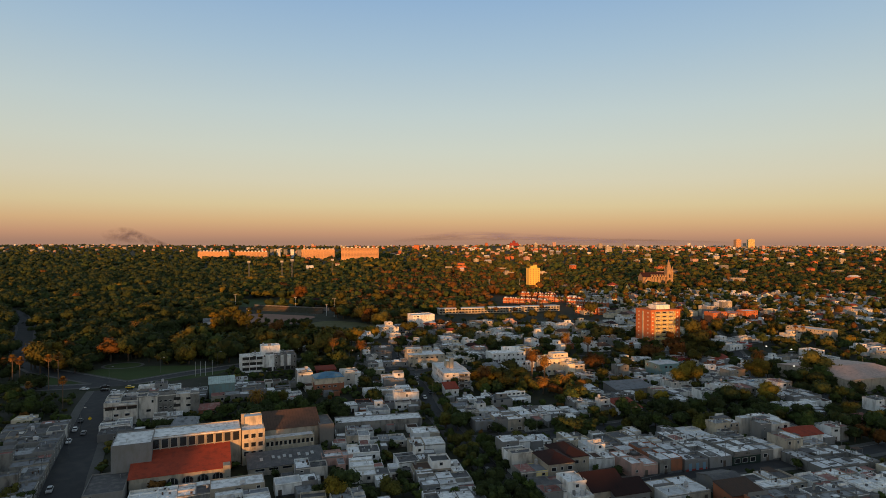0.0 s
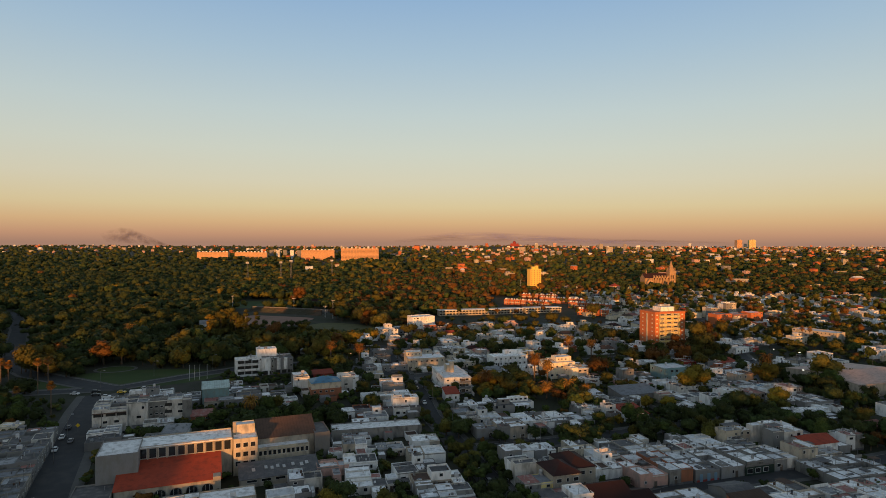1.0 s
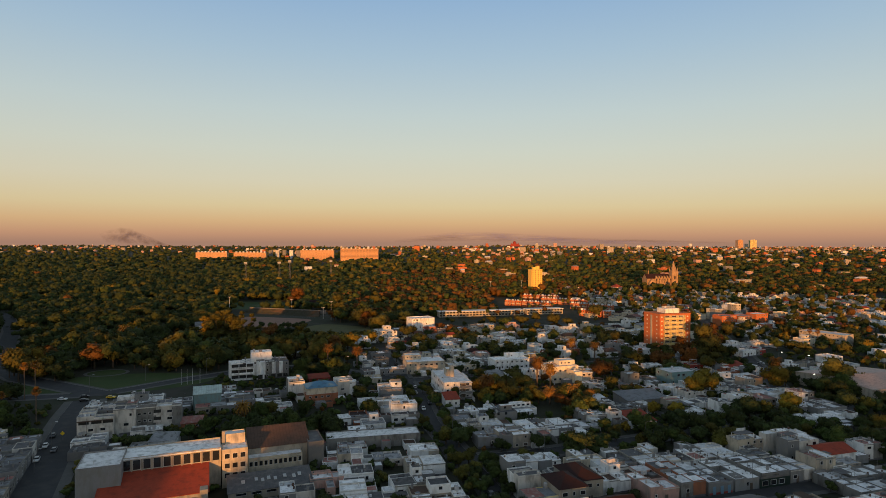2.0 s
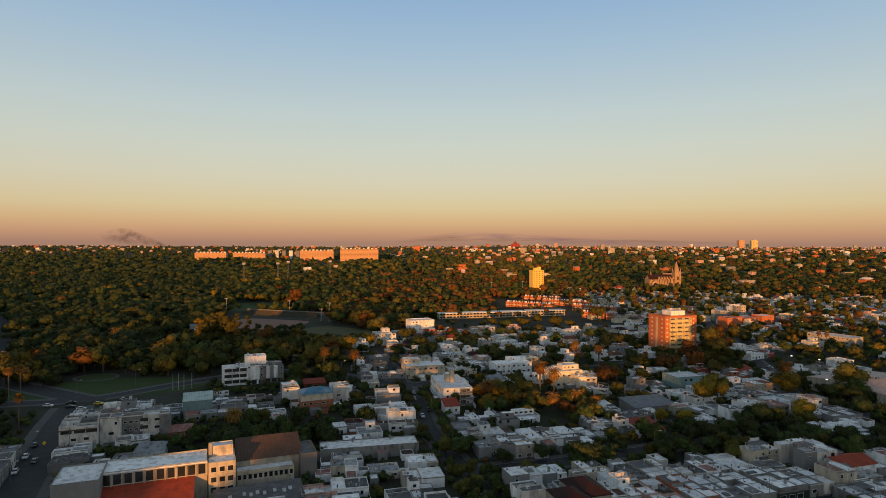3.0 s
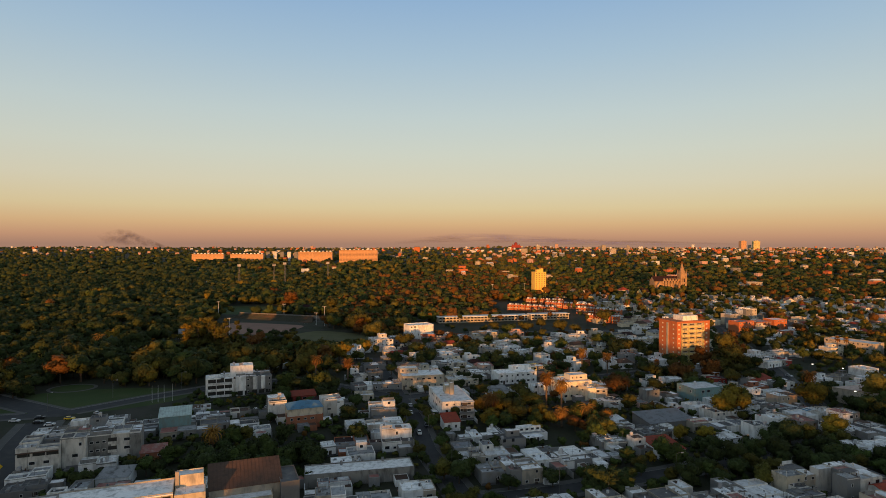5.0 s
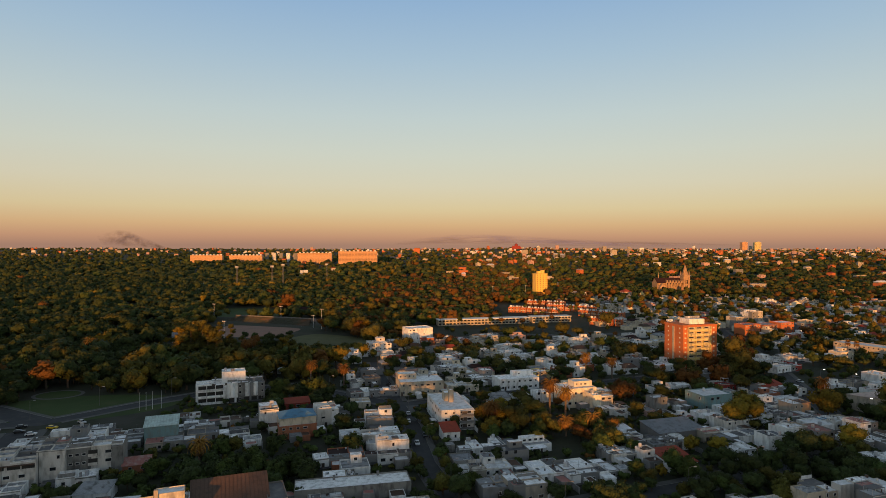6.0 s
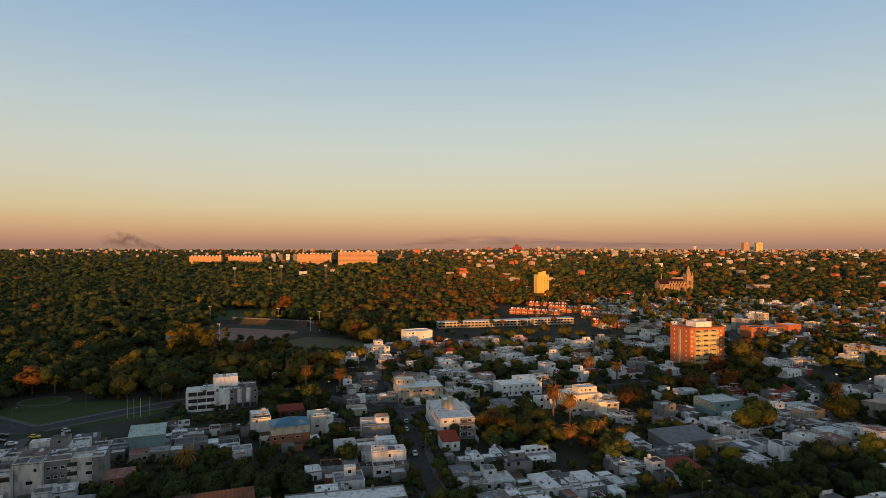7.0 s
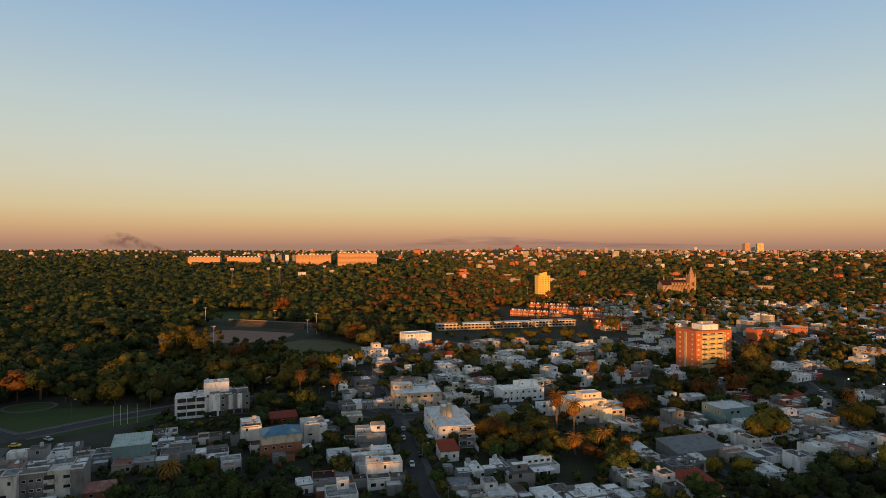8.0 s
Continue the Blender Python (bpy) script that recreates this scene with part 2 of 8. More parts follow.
def ground_z(x, y):
    """Height of the land: level under the town, rising to the far ridge, with an unseen rise added behind the viewer to
    shade the town.
    """
    prof = ((-900, 56), (-420, 42), (-260, 34), (-120, 5), (-40, 0), (560, 0), (900, 6), (1250, 13), (1800, 25), (3000, 37), (4500, 44), (7000, 46))
    z = float(np.interp(y, [p[0] for p in prof], [p[1] for p in prof]))
    # unseen hill, raised and lowered by x to set the town's shade line
    if y < -60:
        z += 13 * math.exp(-((x + 190) / 60) ** 2) * min(1.0, (-60 - y) / 150)
        k = min(1.0, (-60 - y) / 150)
        z -= 17 * k * math.exp(-((x + 125 - (y + 260) * 0.105) / 9) ** 2)      # two gaps in the rise, cut to let sun onto hall and villa
        z -= 8 * k * math.exp(-((x - 1 - (y + 260) * 0.105) / 15) ** 2)
        z += k * (3.5 * max(0.0, min(1.0, (x + 85) / 30)) - 8 * max(0.0, min(1.0, (-250 - x) / 40)) - 9 * max(0.0, min(1.0, (x - 135) / 30)))
    if y > 700:
        k = min(1, (y - 700) / 900)
        z += k * 4 * noise.noise(Vector((x / 420, y / 600, 0.3)))
        z += 16 * math.exp(-((x - 520) / 420) ** 2 - ((y - 4150) / 500) ** 2)
        z += k * 7 * max(0.0, min(1.0, (x - 200) / 1500))
    return z



# ---- building kit ----
FOOT = []            # footprints taken by buildings: x, y of the middle, turn, half sizes
_cache = {}


def taken(x, y, margin=1.0):
    for fx, fy, a, hw, hd in FOOT:
        dx, dy = x - fx, y - fy
        if abs(dx) + abs(dy) > hw + hd + margin * 2 + 2:
            continue
        c, s = math.cos(-a), math.sin(-a)
        if abs(c * dx - s * dy) < hw + margin and abs(s * dx + c * dy) < hd + margin:
            return True
    return False


def window_mesh(w, h):
    """A frame and the pane that sits inside it, as two meshes."""
    key = ("w", round(w, 1), round(h, 1))
    if key not in _cache:
        w, h = key[1], key[2]
        s = Shape()
        o = [(-w / 2, 0), (w / 2, 0), (w / 2, h), (-w / 2, h)]
        i = [(-w / 2 + 0.1, 0.1), (w / 2 - 0.1, 0.1), (w / 2 - 0.1, h - 0.1), (-w / 2 + 0.1, h - 0.1)]
        s.v = [(x, 0.02, z) for x, z in o] + [(x, -0.08, z) for x, z in o] + [(x, -0.08, z) for x, z in i] + [(x, 0.01, z) for x, z in i]
        s.f = [(r + k, r + (k + 1) % 4, r + 4 + (k + 1) % 4, r + 4 + k) for r in (0, 4, 8) for k in range(4)]
        s.m = [0] * 12
        p = Shape().box(-w / 2 + 0.09, w / 2 - 0.09, -0.025, 0.015, 0.09, h - 0.09)
        _cache[key] = (s.mesh("window", frame_paint), p.mesh("pane", glass))
    return _cache[key]


def window(parent, w, h, at):
    f, p = window_mesh(w, h)
    ob = part("window", f, None, parent, at=at)
    part("pane", p, None, ob)
    return ob


def door_mesh(w, h):
    key = ("d", round(w, 1), round(h, 1))
    if key not in _cache:
        w, h = key[1], key[2]
        s = Shape()
        s.bevel_box(-w / 2, w / 2, -0.06, 0.02, 0, h, 0.02)
        _cache[key] = s.mesh("door", door_paint)
    return _cache[key]


def kit_mesh(kind):
    if kind not in _cache:
        s = Shape()
        if kind == "tank":
            s.tube([(0, 0, 0.5), (0, 0, 0.55), (0, 0, 1.55), (0, 0, 1.75), (0, 0, 1.82)], [0.5, 0.6, 0.62, 0.45, 0.2], 12)
            for a in (-0.4, 0.4):
                s.box(a - 0.08, a + 0.08, -0.5, 0.5, 0, 0.5)
            _cache[kind] = s.mesh("water_tank", tank_plastic)
        elif kind == "box_tank":
            s.bevel_box(-0.8, 0.8, -0.6, 0.6, 0.35, 1.5, 0.08)
            s.box(-0.7, -0.5, -0.5, 0.5, 0, 0.35).box(0.5, 0.7, -0.5, 0.5, 0, 0.35)
            _cache[kind] = s.mesh("water_tank", tank_plastic)
        elif kind == "ac":
            s.bevel_box(-0.45, 0.45, -0.2, 0.2, 0.08, 0.7, 0.03)
            s.box(-0.4, -0.3, -0.2, 0.2, 0, 0.08).box(0.3, 0.4, -0.2, 0.2, 0, 0.08)
            s.tube([(0, -0.2, 0.4), (0, -0.23, 0.4)], [0.24, 0.24], 10, 1)
            _cache[kind] = s.mesh("air_conditioner", frame_paint, glass)
        elif kind == "chimney":
            s.bevel_box(-0.35, 0.35, -0.3, 0.3, 0, 1.3, 0.04)
            s.box(-0.42, 0.42, -0.37, 0.37, 1.3, 1.4).box(-0.2, 0.2, -0.15, 0.15, 1.4, 1.5, 1)
            _cache[kind] = s.mesh("chimney", WALL["grey"], WALL["dark"])
        elif kind == "skylight":
            s.box(-0.7, 0.7, -0.5, 0.5, 0, 0.22)
            s.box(-0.6, 0.6, -0.4, 0.4, 0.22, 0.26, 1)
            _cache[kind] = s.mesh("skylight", frame_paint, glass)
        elif kind == "pipe":
            s.tube([(0, 0, 0), (0, 0, 1.0), (0, 0, 1.02), (0, 0, 1.15)], [0.06, 0.06, 0.12, 0.1], 7)
            _cache[kind] = s.mesh("vent_pipe", sheet_metal)
        elif kind == "antenna":
            s.tube([(0, 0, 0), (0, 0, 2.6)], [0.03, 0.02], 5)
            for z, r in ((2.5, 0.35), (2.3, 0.45), (2.1, 0.55)):
                s.tube([(-r, 0, z), (r, 0, z)], [0.015, 0.015], 4)
            _cache[kind] = s.mesh("antenna", pole_metal)
    return _cache[kind]


def flat_block(parent, x0, x1, y0, y1, z0, z1, wall, roof, name="storey", parapet=0.45):
    """Walls with a parapet round a sunk flat roof, as two parts."""
    s = Shape()
    t, zp = 0.18, z1 - parapet
    c = [(x0, y0), (x1, y0), (x1, y1), (x0, y1)]
    k = [(x0 + t, y0 + t), (x1 - t, y0 + t), (x1 - t, y1 - t), (x0 + t, y1 - t)]
    b = 0.04
    o = [(x0 + b, y0 + b), (x1 - b, y0 + b), (x1 - b, y1 - b), (x0 + b, y1 - b)]
    s.v = [(*p, z0) for p in c] + [(*p, z1 - b) for p in c] + [(*p, z1) for p in o] + [(*p, z1) for p in k] + [(*p, zp) for p in k]
    s.f = [(3, 2, 1, 0), (16, 17, 18, 19)] + [(r + i, r + (i + 1) % 4, r + 4 + (i + 1) % 4, r + 4 + i) for r in (0, 4, 8, 12) for i in range(4)]
    s.m = [0] * len(s.f)
    part(name, s, WALL[wall], parent)
    r = Shape().box(x0 + t, x1 - t, y0 + t, y1 - t, zp, zp + 0.05)
    part("roof", r, ROOF[roof], parent)
    return zp + 0.05


def cells(rng, a, b, lo, hi):
    """Cuts a stretch into uneven pieces."""
    out = [a]
    while b - out[-1] > hi:
        out.append(out[-1] + rng.uniform(lo, min(hi, b - out[-1] - lo * 0.8)))
    return out + [b]


def roofscape(th, rng, x0, x1, d, h, wall, roof, up):
    """A lot grown room by room: blocks of uneven height with parapets, patios between, a room or two on top. Gives the roofs: x0, x1, y0, y1, z."""
    walls = [wall, wall, rng.choice(("white", "grey", "concrete", "stained")), rng.choice(("grey", "beige", "concrete"))]
    pale = ("white", "white", "silver") if roof in ("white", "silver") else ("grey", "slate", "dark")
    roofs = [roof, roof, roof, *pale, rng.choice(("grey", "dark", "silver", "pink", "rust", "slate")), "dark"]
    wm, rm = list(dict.fromkeys(walls)), list(dict.fromkeys(roofs))
    W, R, T = Shape(), Shape(), Shape()
    near = th.matrix_basis.translation.y < 285
    xs, ys = cells(rng, x0, x1, 3.8, 8.0), cells(rng, 0, d, 3.6, 8.0)
    out, rooms = [], 0
    t, b = 0.16, 0.03
    for i, (xa, xb) in enumerate(zip(xs, xs[1:])):
        back = rng.uniform(0.92, 1.04)
        for j, (ya, yb) in enumerate(zip(ys, ys[1:])):
            hs = h if not out else max(2.5, h * back * rng.uniform(0.9, 1.04))
            if j and len(xs) * len(ys) > 6 and rng.random() < 0.2:         # a patio
                part("patio", Shape().box(xa + 0.2, xb - 0.2, ya + 0.2, yb - 0.2, 0, 0.12), ROOF[rng.choice(roofs[-2:])], th)
                W.bevel_box(xa, xb, ya, ya + 0.18, 0, 2.2, b, wm.index(walls[2]))
                continue
            if j and rooms < 2 and rng.random() < up * 0.3:
                hs = h + rng.uniform(2.2, 2.9)
                rooms += 1
                if xb - xa > 2.4:
                    window(th, 1.2, 1.1, pose((xa + xb) / 2, ya, h + 0.75))
            p = rng.choice((0.12, 0.25, 0.45, 0.7))
            zp, k = hs - p, wm.index(rng.choice(walls))
            n = len(W.v)
            c = [(xa, ya), (xb, ya), (xb, yb), (xa, yb)]
            o = [(xa + b, ya + b), (xb - b, ya + b), (xb - b, yb - b), (xa + b, yb - b)]
            q = [(xa + t, ya + t), (xb - t, ya + t), (xb - t, yb - t), (xa + t, yb - t)]
            W.v += [(*e, 0) for e in c] + [(*e, hs - b) for e in c] + [(*e, hs) for e in o] + [(*e, hs) for e in q] + [(*e, zp) for e in q]
            for r in (0, 4, 8, 12):
                for e in range(4):
                    W.f.append((n + r + e, n + r + (e + 1) % 4, n + r + 4 + (e + 1) % 4, n + r + 4 + e))
                    W.m.append(k)
            m = rm.index(rng.choice(roofs))
            if near:
                part("roof", Shape().box(xa + t - 0.01, xb - t + 0.01, ya + t - 0.01, yb - t + 0.01, zp - 0.1, zp + 0.05), ROOF[rm[m]], th)
            else:
                R.box(xa + t - 0.01, xb - t + 0.01, ya + t - 0.01, yb - t + 0.01, zp - 0.1, zp + 0.05, m)
            top = zp + 0.05
            u = rng.random()
            if u < 0.2:                     # a low hatch, a lantern or a step in the screed
                sx, sy = rng.uniform(0.4, (xb - xa) * 0.3), rng.uniform(0.4, (yb - ya) * 0.28)
                cx, cy = rng.uniform(xa + sx + 0.3, xb - sx - 0.3), rng.uniform(ya + sy + 0.3, yb - sy - 0.3)
                T.bevel_box(cx - sx, cx + sx, cy - sy, cy + sy, top, top + rng.uniform(0.06, 0.7), 0.02, rng.choice((0, 1, 2)))
            elif u < 0.25:                  # a sheet roof over a terrace
                z = top + rng.uniform(1.9, 2.3)
                T.box(xa + 0.2, xb - 0.2, ya + 0.3, ya + (yb - ya) * 0.65, z, z + 0.08, rng.choice((1, 2, 3)))
                for cx in (xa + 0.35, xb - 0.35):
                    for cy in (ya + 0.45, ya + (yb - ya) * 0.6):
                        T.box(cx - 0.05, cx + 0.05, cy - 0.05, cy + 0.05, top, z, 0)
            elif u < 0.42:                  # a dividing wall
                cy = rng.uniform(ya + 0.6, yb - 0.6)
                T.bevel_box(xa + 0.2, xb - 0.2, cy, cy + 0.14, top, top + rng.uniform(0.4, 1.3), 0.02, 0)
            for _ in range(rng.randint(0, 3)):
                cx, cy, q = rng.uniform(xa + 0.5, xb - 0.5), rng.uniform(ya + 0.5, yb - 0.5), rng.uniform(0.12, 0.35)
                T.box(cx - q, cx + q, cy - q * 0.8, cy + q * 0.8, top, top + rng.uniform(0.2, 0.9), rng.choice((0, 0, 1, 2, 3)))
            if rng.random() < 0.35:
                cx, cy = rng.uniform(xa + 0.4, xb - 0.4), rng.uniform(ya + 0.4, yb - 0.4)
                T.tube([(cx, cy, top), (cx, cy, top + rng.uniform(1.0, 2.6))], [0.05, 0.04], 4, 2)
            if j == 0 and hs > 3.2 and rng.random() < 0.8:      # cornice and plinth along the front
                T.box(xa + 0.03, xb - 0.03, -0.14, -0.003, hs - rng.uniform(0.35, 0.6), hs - 0.25, 0)
                T.box(xa + 0.03, xb - 0.03, -0.06, -0.003, 0.02, rng.uniform(0.4, 0.9), 2)
            out.append((xa, xb, ya, yb, top))
    part("wall", W.weld(), [WALL[k] for k in wm], th)
    if R.v:
        part("roof", R, [ROOF[k] for k in rm], th)["kind"] = "stuff"
    if T.v:
        part("roof_addition", T, [WALL[walls[2]], ROOF["silver"], ROOF["dark"], ROOF["rust"]], th)["kind"] = "stuff"
    return out


def windows_row(parent, rng, x0, x1, y, z, face=0, w=1.2, h=1.3, gap=2.8, chance=0.85):
    """A row of windows along one wall. face 0: front, 1: right side, -1: left side, 2: back."""
    n = max(1, int((x1 - x0) / gap))
    for i in range(n):
        if rng.random() > chance:
            continue
        u = x0 + (i + 0.5) * (x1 - x0) / n
        if face == 0:
            at = pose(u, y, z)
        elif face == 1:
            at = pose(y, u, z, 0, 0, 90)
        elif face == -1:
            at = pose(y, u, z, 0, 0, -90)
        else:
            at = pose(u, y, z, 0, 0, 180)
        window(parent, rng.choice((w, w, w * 0.75, w * 1.5)), rng.choice((h, h, h * 0.8)), at)


COLOUR_WORD = {"silver": "silvery", "rust": "rusty brown", "orange": "orange", "brick": "red brick", "dark": "dark grey"}


def house(x, y, turn, w, d, h, wall="white", roof="white", style="flat", rise=2.0, name="house", label="", category="house", seed=1,
          clutter=4, up=0.5, side=0, floors=0, win=0.5, group="", front=True, annex=2):
    """A house whose front wall's foot has its middle at x, y; w along the front, d deep, h to the top of the wall."""
    rng = random.Random(seed * 7919 + 13)
    cw = lambda c: COLOUR_WORD.get(c, c)
    shape_word = {"flat": "flat", "gable": "pitched", "hip": "hipped", "slope": "sloping", "shed": "sloping"}[style]
    th = thing(name, pose(x, y, ground_z(x, y) - 0.02, 0, 0, turn),
               label or f"{cw(wall)} plastered {name.replace('_', ' ')} with {shape_word} {cw(roof)} roof", category, group)
    a = radians(turn)
    FOOT.append((x - math.sin(a) * d / 2, y + math.cos(a) * d / 2, a, w / 2, d / 2))
    n = floors or max(1, round(h / 3.3))
    x0, x1 = -w / 2, w / 2
    if style == "flat":
        segs = []
        if label:
            segs.append((x0, x1, 0, d, flat_block(th, x0, x1, 0, d, 0, h, wall, roof, "wall")))
        else:
            segs = roofscape(th, rng, x0, x1, d, h, wall, roof, up)
        top = segs[0][4]
        if label and rng.random() < up and w > 6 and d > 8:
            uw, ud, uh = w * rng.uniform(0.35, 0.6), d * rng.uniform(0.3, 0.5), rng.uniform(2.4, 3.0)
            ux = rng.choice((x0 + 0.3, x1 - uw - 0.3))
            uy = d - ud - 0.3 if rng.random() < 0.7 else d * 0.3
            flat_block(th, ux, ux + uw, uy, uy + ud, top, top + uh, wall, rng.choice(("white", "grey", "silver", roof)), "upper_storey", 0.25)
            windows_row(th, rng, ux + 0.2, ux + uw - 0.2, uy, top + 0.9, 0, 1.0, 1.1, 2.2, 0.7)
        for _ in range(rng.randint(annex, annex + 2) if annex else 0):
            sd = rng.choice((-1, 1, 0, 0, 0, 2))
            aw, ad, ah = rng.uniform(2.5, 5.5), rng.uniform(3, 6.5), min(h - 0.5, rng.uniform(2.2, 3.2))
            aw = min(aw, w * 0.8)
            if sd == 0:
                ax, ay = rng.uniform(x0, x1 - aw), -ad
            elif sd == 2:
                ax, ay = rng.uniform(x0, x1 - aw), d
            else:
                ax, ay = (x0 - aw if sd < 0 else x1), rng.uniform(-ad * 0.5, max(0.1, d - ad))
            cx, cy = ax + aw / 2, ay + ad / 2
            qx, qy = x + math.cos(a) * cx - math.sin(a) * cy, y + math.sin(a) * cx + math.cos(a) * cy
            if near_road(qx, qy, 0.5) or any(math.hypot(qx - f[0], qy - f[1]) < 2.2 + min(f[3], f[4]) for f in FOOT[:-1] if abs(f[0] - qx) < 40):
                continue
            flat_block(th, ax, ax + aw, ay, ay + ad, 0, ah, rng.choice((wall, "grey", "concrete", "white")), rng.choice(("white", "white", "grey", "silver", "dark", "rust", "pink")), "annex", 0.2)
            FOOT.append((qx, qy, a, aw / 2, ad / 2))
        if annex and rng.random() < 0.55:          # a yard wall in front
            ux, ln = rng.choice((x0, x1 - 0.2)), rng.uniform(3, 7)
            qx, qy = x + math.cos(a) * ux + math.sin(a) * ln, y + math.sin(a) * ux - math.cos(a) * ln
            if not near_road(qx, qy, 0.3) and not any(math.hypot(qx - f[0], qy - f[1]) < 1.0 + min(f[3], f[4]) for f in FOOT[:-1] if abs(f[0] - qx) < 40):
                part("yard_wall", Shape().bevel_box(ux, ux + 0.2, -ln, -0.004, 0, rng.uniform(1.8, 2.5), 0.03), WALL[rng.choice(("white", "white", "grey", "concrete"))], th)
        for _ in range(rng.randint(clutter // 3, (clutter * 2 + 2) // 3)):
            kind = rng.choice(("tank", "box_tank", "ac", "chimney", "skylight", "pipe", "pipe", "antenna"))
            su, sv, sa, sb, top = rng.choice(segs)
            part({"tank": "water_tank", "box_tank": "water_tank", "ac": "air_conditioner", "pipe": "vent_pipe"}.get(kind, kind), kit_mesh(kind), None, th,
                 at=pose(rng.uniform(su + 0.9, sv - 0.9), rng.uniform(sa + 0.8, sb - 0.8), top, 0, 0, rng.choice((0, 90, 12))))
    else:
        part("wall", Shape().box(x0, x1, 0, d, 0, h), WALL[wall], th)
        s, o = Shape(), 0.35
        if style == "gable":          # ridge across the depth, slopes to the front and the back
            for (ya, za, yb, zb) in ((-o, h - 0.1, d / 2, h + rise), (d / 2, h + rise, d + o, h - 0.1)):
                s.face([(x0 - o, ya, za), (x1 + o, ya, za), (x1 + o, yb, zb), (x0 - o, yb, zb)])
                s.face([(x0 - o, yb, zb - 0.15), (x1 + o, yb, zb - 0.15), (x1 + o, ya, za - 0.15), (x0 - o, ya, za - 0.15)])
                s.face([(x0 - o, ya, za - 0.15), (x1 + o, ya, za - 0.15), (x1 + o, ya, za), (x0 - o, ya, za)])
            for xx in (x0, x1):
                g = Shape()
                g.face([(xx, 0, h - 0.02), (xx, d, h - 0.02), (xx, d / 2, h + rise - 0.15)])
                part("gable", g, WALL[wall], th)
        elif style == "hip":
            k = min(w, d) / 2
            c = [(x0 - o, -o, h), (x1 + o, -o, h), (x1 + o, d + o, h), (x0 - o, d + o, h)]
            if w >= d:
                r0, r1 = (x0 + k, d / 2, h + rise), (x1 - k, d / 2, h + rise)
                s.face([c[0], c[1], r1, r0]), s.face([c[2], c[3], r0, r1]), s.face([c[1], c[2], r1]), s.face([c[3], c[0], r0])
            else:
                r0, r1 = (0, k, h + rise), (0, d - k, h + rise)
                s.face([c[0], c[1], r0]), s.face([c[1], c[2], r1, r0]), s.face([c[2], c[3], r1]), s.face([c[3], c[0], r0, r1])
            s.face([c[3], c[2], c[1], c[0]])
            s.tube([r0, r1] if w != d else [r0, (r0[0] + 0.1, r0[1], r0[2])], [0.12, 0.12], 6)
        else:                          # one slope, high at the back
            s.face([(x0 - o, -o, h), (x1 + o, -o, h), (x1 + o, d + 0.1, h + rise), (x0 - o, d + 0.1, h + rise)])
            s.face([(x0 - o, -o, h - 0.15), (x1 + o, -o, h - 0.15), (x1 + o, -o, h), (x0 - o, -o, h)])
            s.face([(x0 - o, d + 0.1, h + rise - 0.15), (x1 + o, d + 0.1, h + rise - 0.15), (x1 + o, -o, h - 0.15), (x0 - o, -o, h - 0.15)])
            g = Shape()
            for xx in (x0, x1):
                g.face([(xx, 0, h - 0.02), (xx, d, h - 0.02), (xx, d, h + rise - 0.15)])
            g.face([(x1, d, h), (x0, d, h), (x0, d, h + rise - 0.15), (x1, d, h + rise - 0.15)])
            part("gable", g, WALL[wall], th)
        part("roof", s, ROOF[roof], th)
        if style in ("gable", "slope") and roof != "red":       # raised seams on the near slope
            s2 = Shape()
            ln = (d / 2 if style == "gable" else d)
            k = 0
            while x0 + k * 1.1 < x1:
                u = x0 + k * 1.1
                s2.face([(u, -o, h + 0.05), (u + 0.12, -o, h + 0.05), (u + 0.12, ln, h + rise + 0.05), (u, ln, h + rise + 0.05)])
                k += 1
            part("roof_seams", s2, ROOF[roof], th)
    if front and win:
        fh = h / n
        for f in range(n):
            z = f * fh
            wh = min(1.3, fh * 0.4)
            if f == 0:
                part("door", door_mesh(1.1, min(2.2, fh * 0.7)), None, th, at=pose(rng.uniform(x0 + 1, x1 - 1), 0, 0.05))
            windows_row(th, rng, x0 + 0.4, x1 - 0.4, 0, z + fh * 0.35, 0, 1.2, wh, 2.9, win)
            if side:
                windows_row(th, rng, 0.5, d - 0.5, x1 if side > 0 else x0, z + fh * 0.35, side, 1.2, wh, 3.2, win * 0.8)
    return th


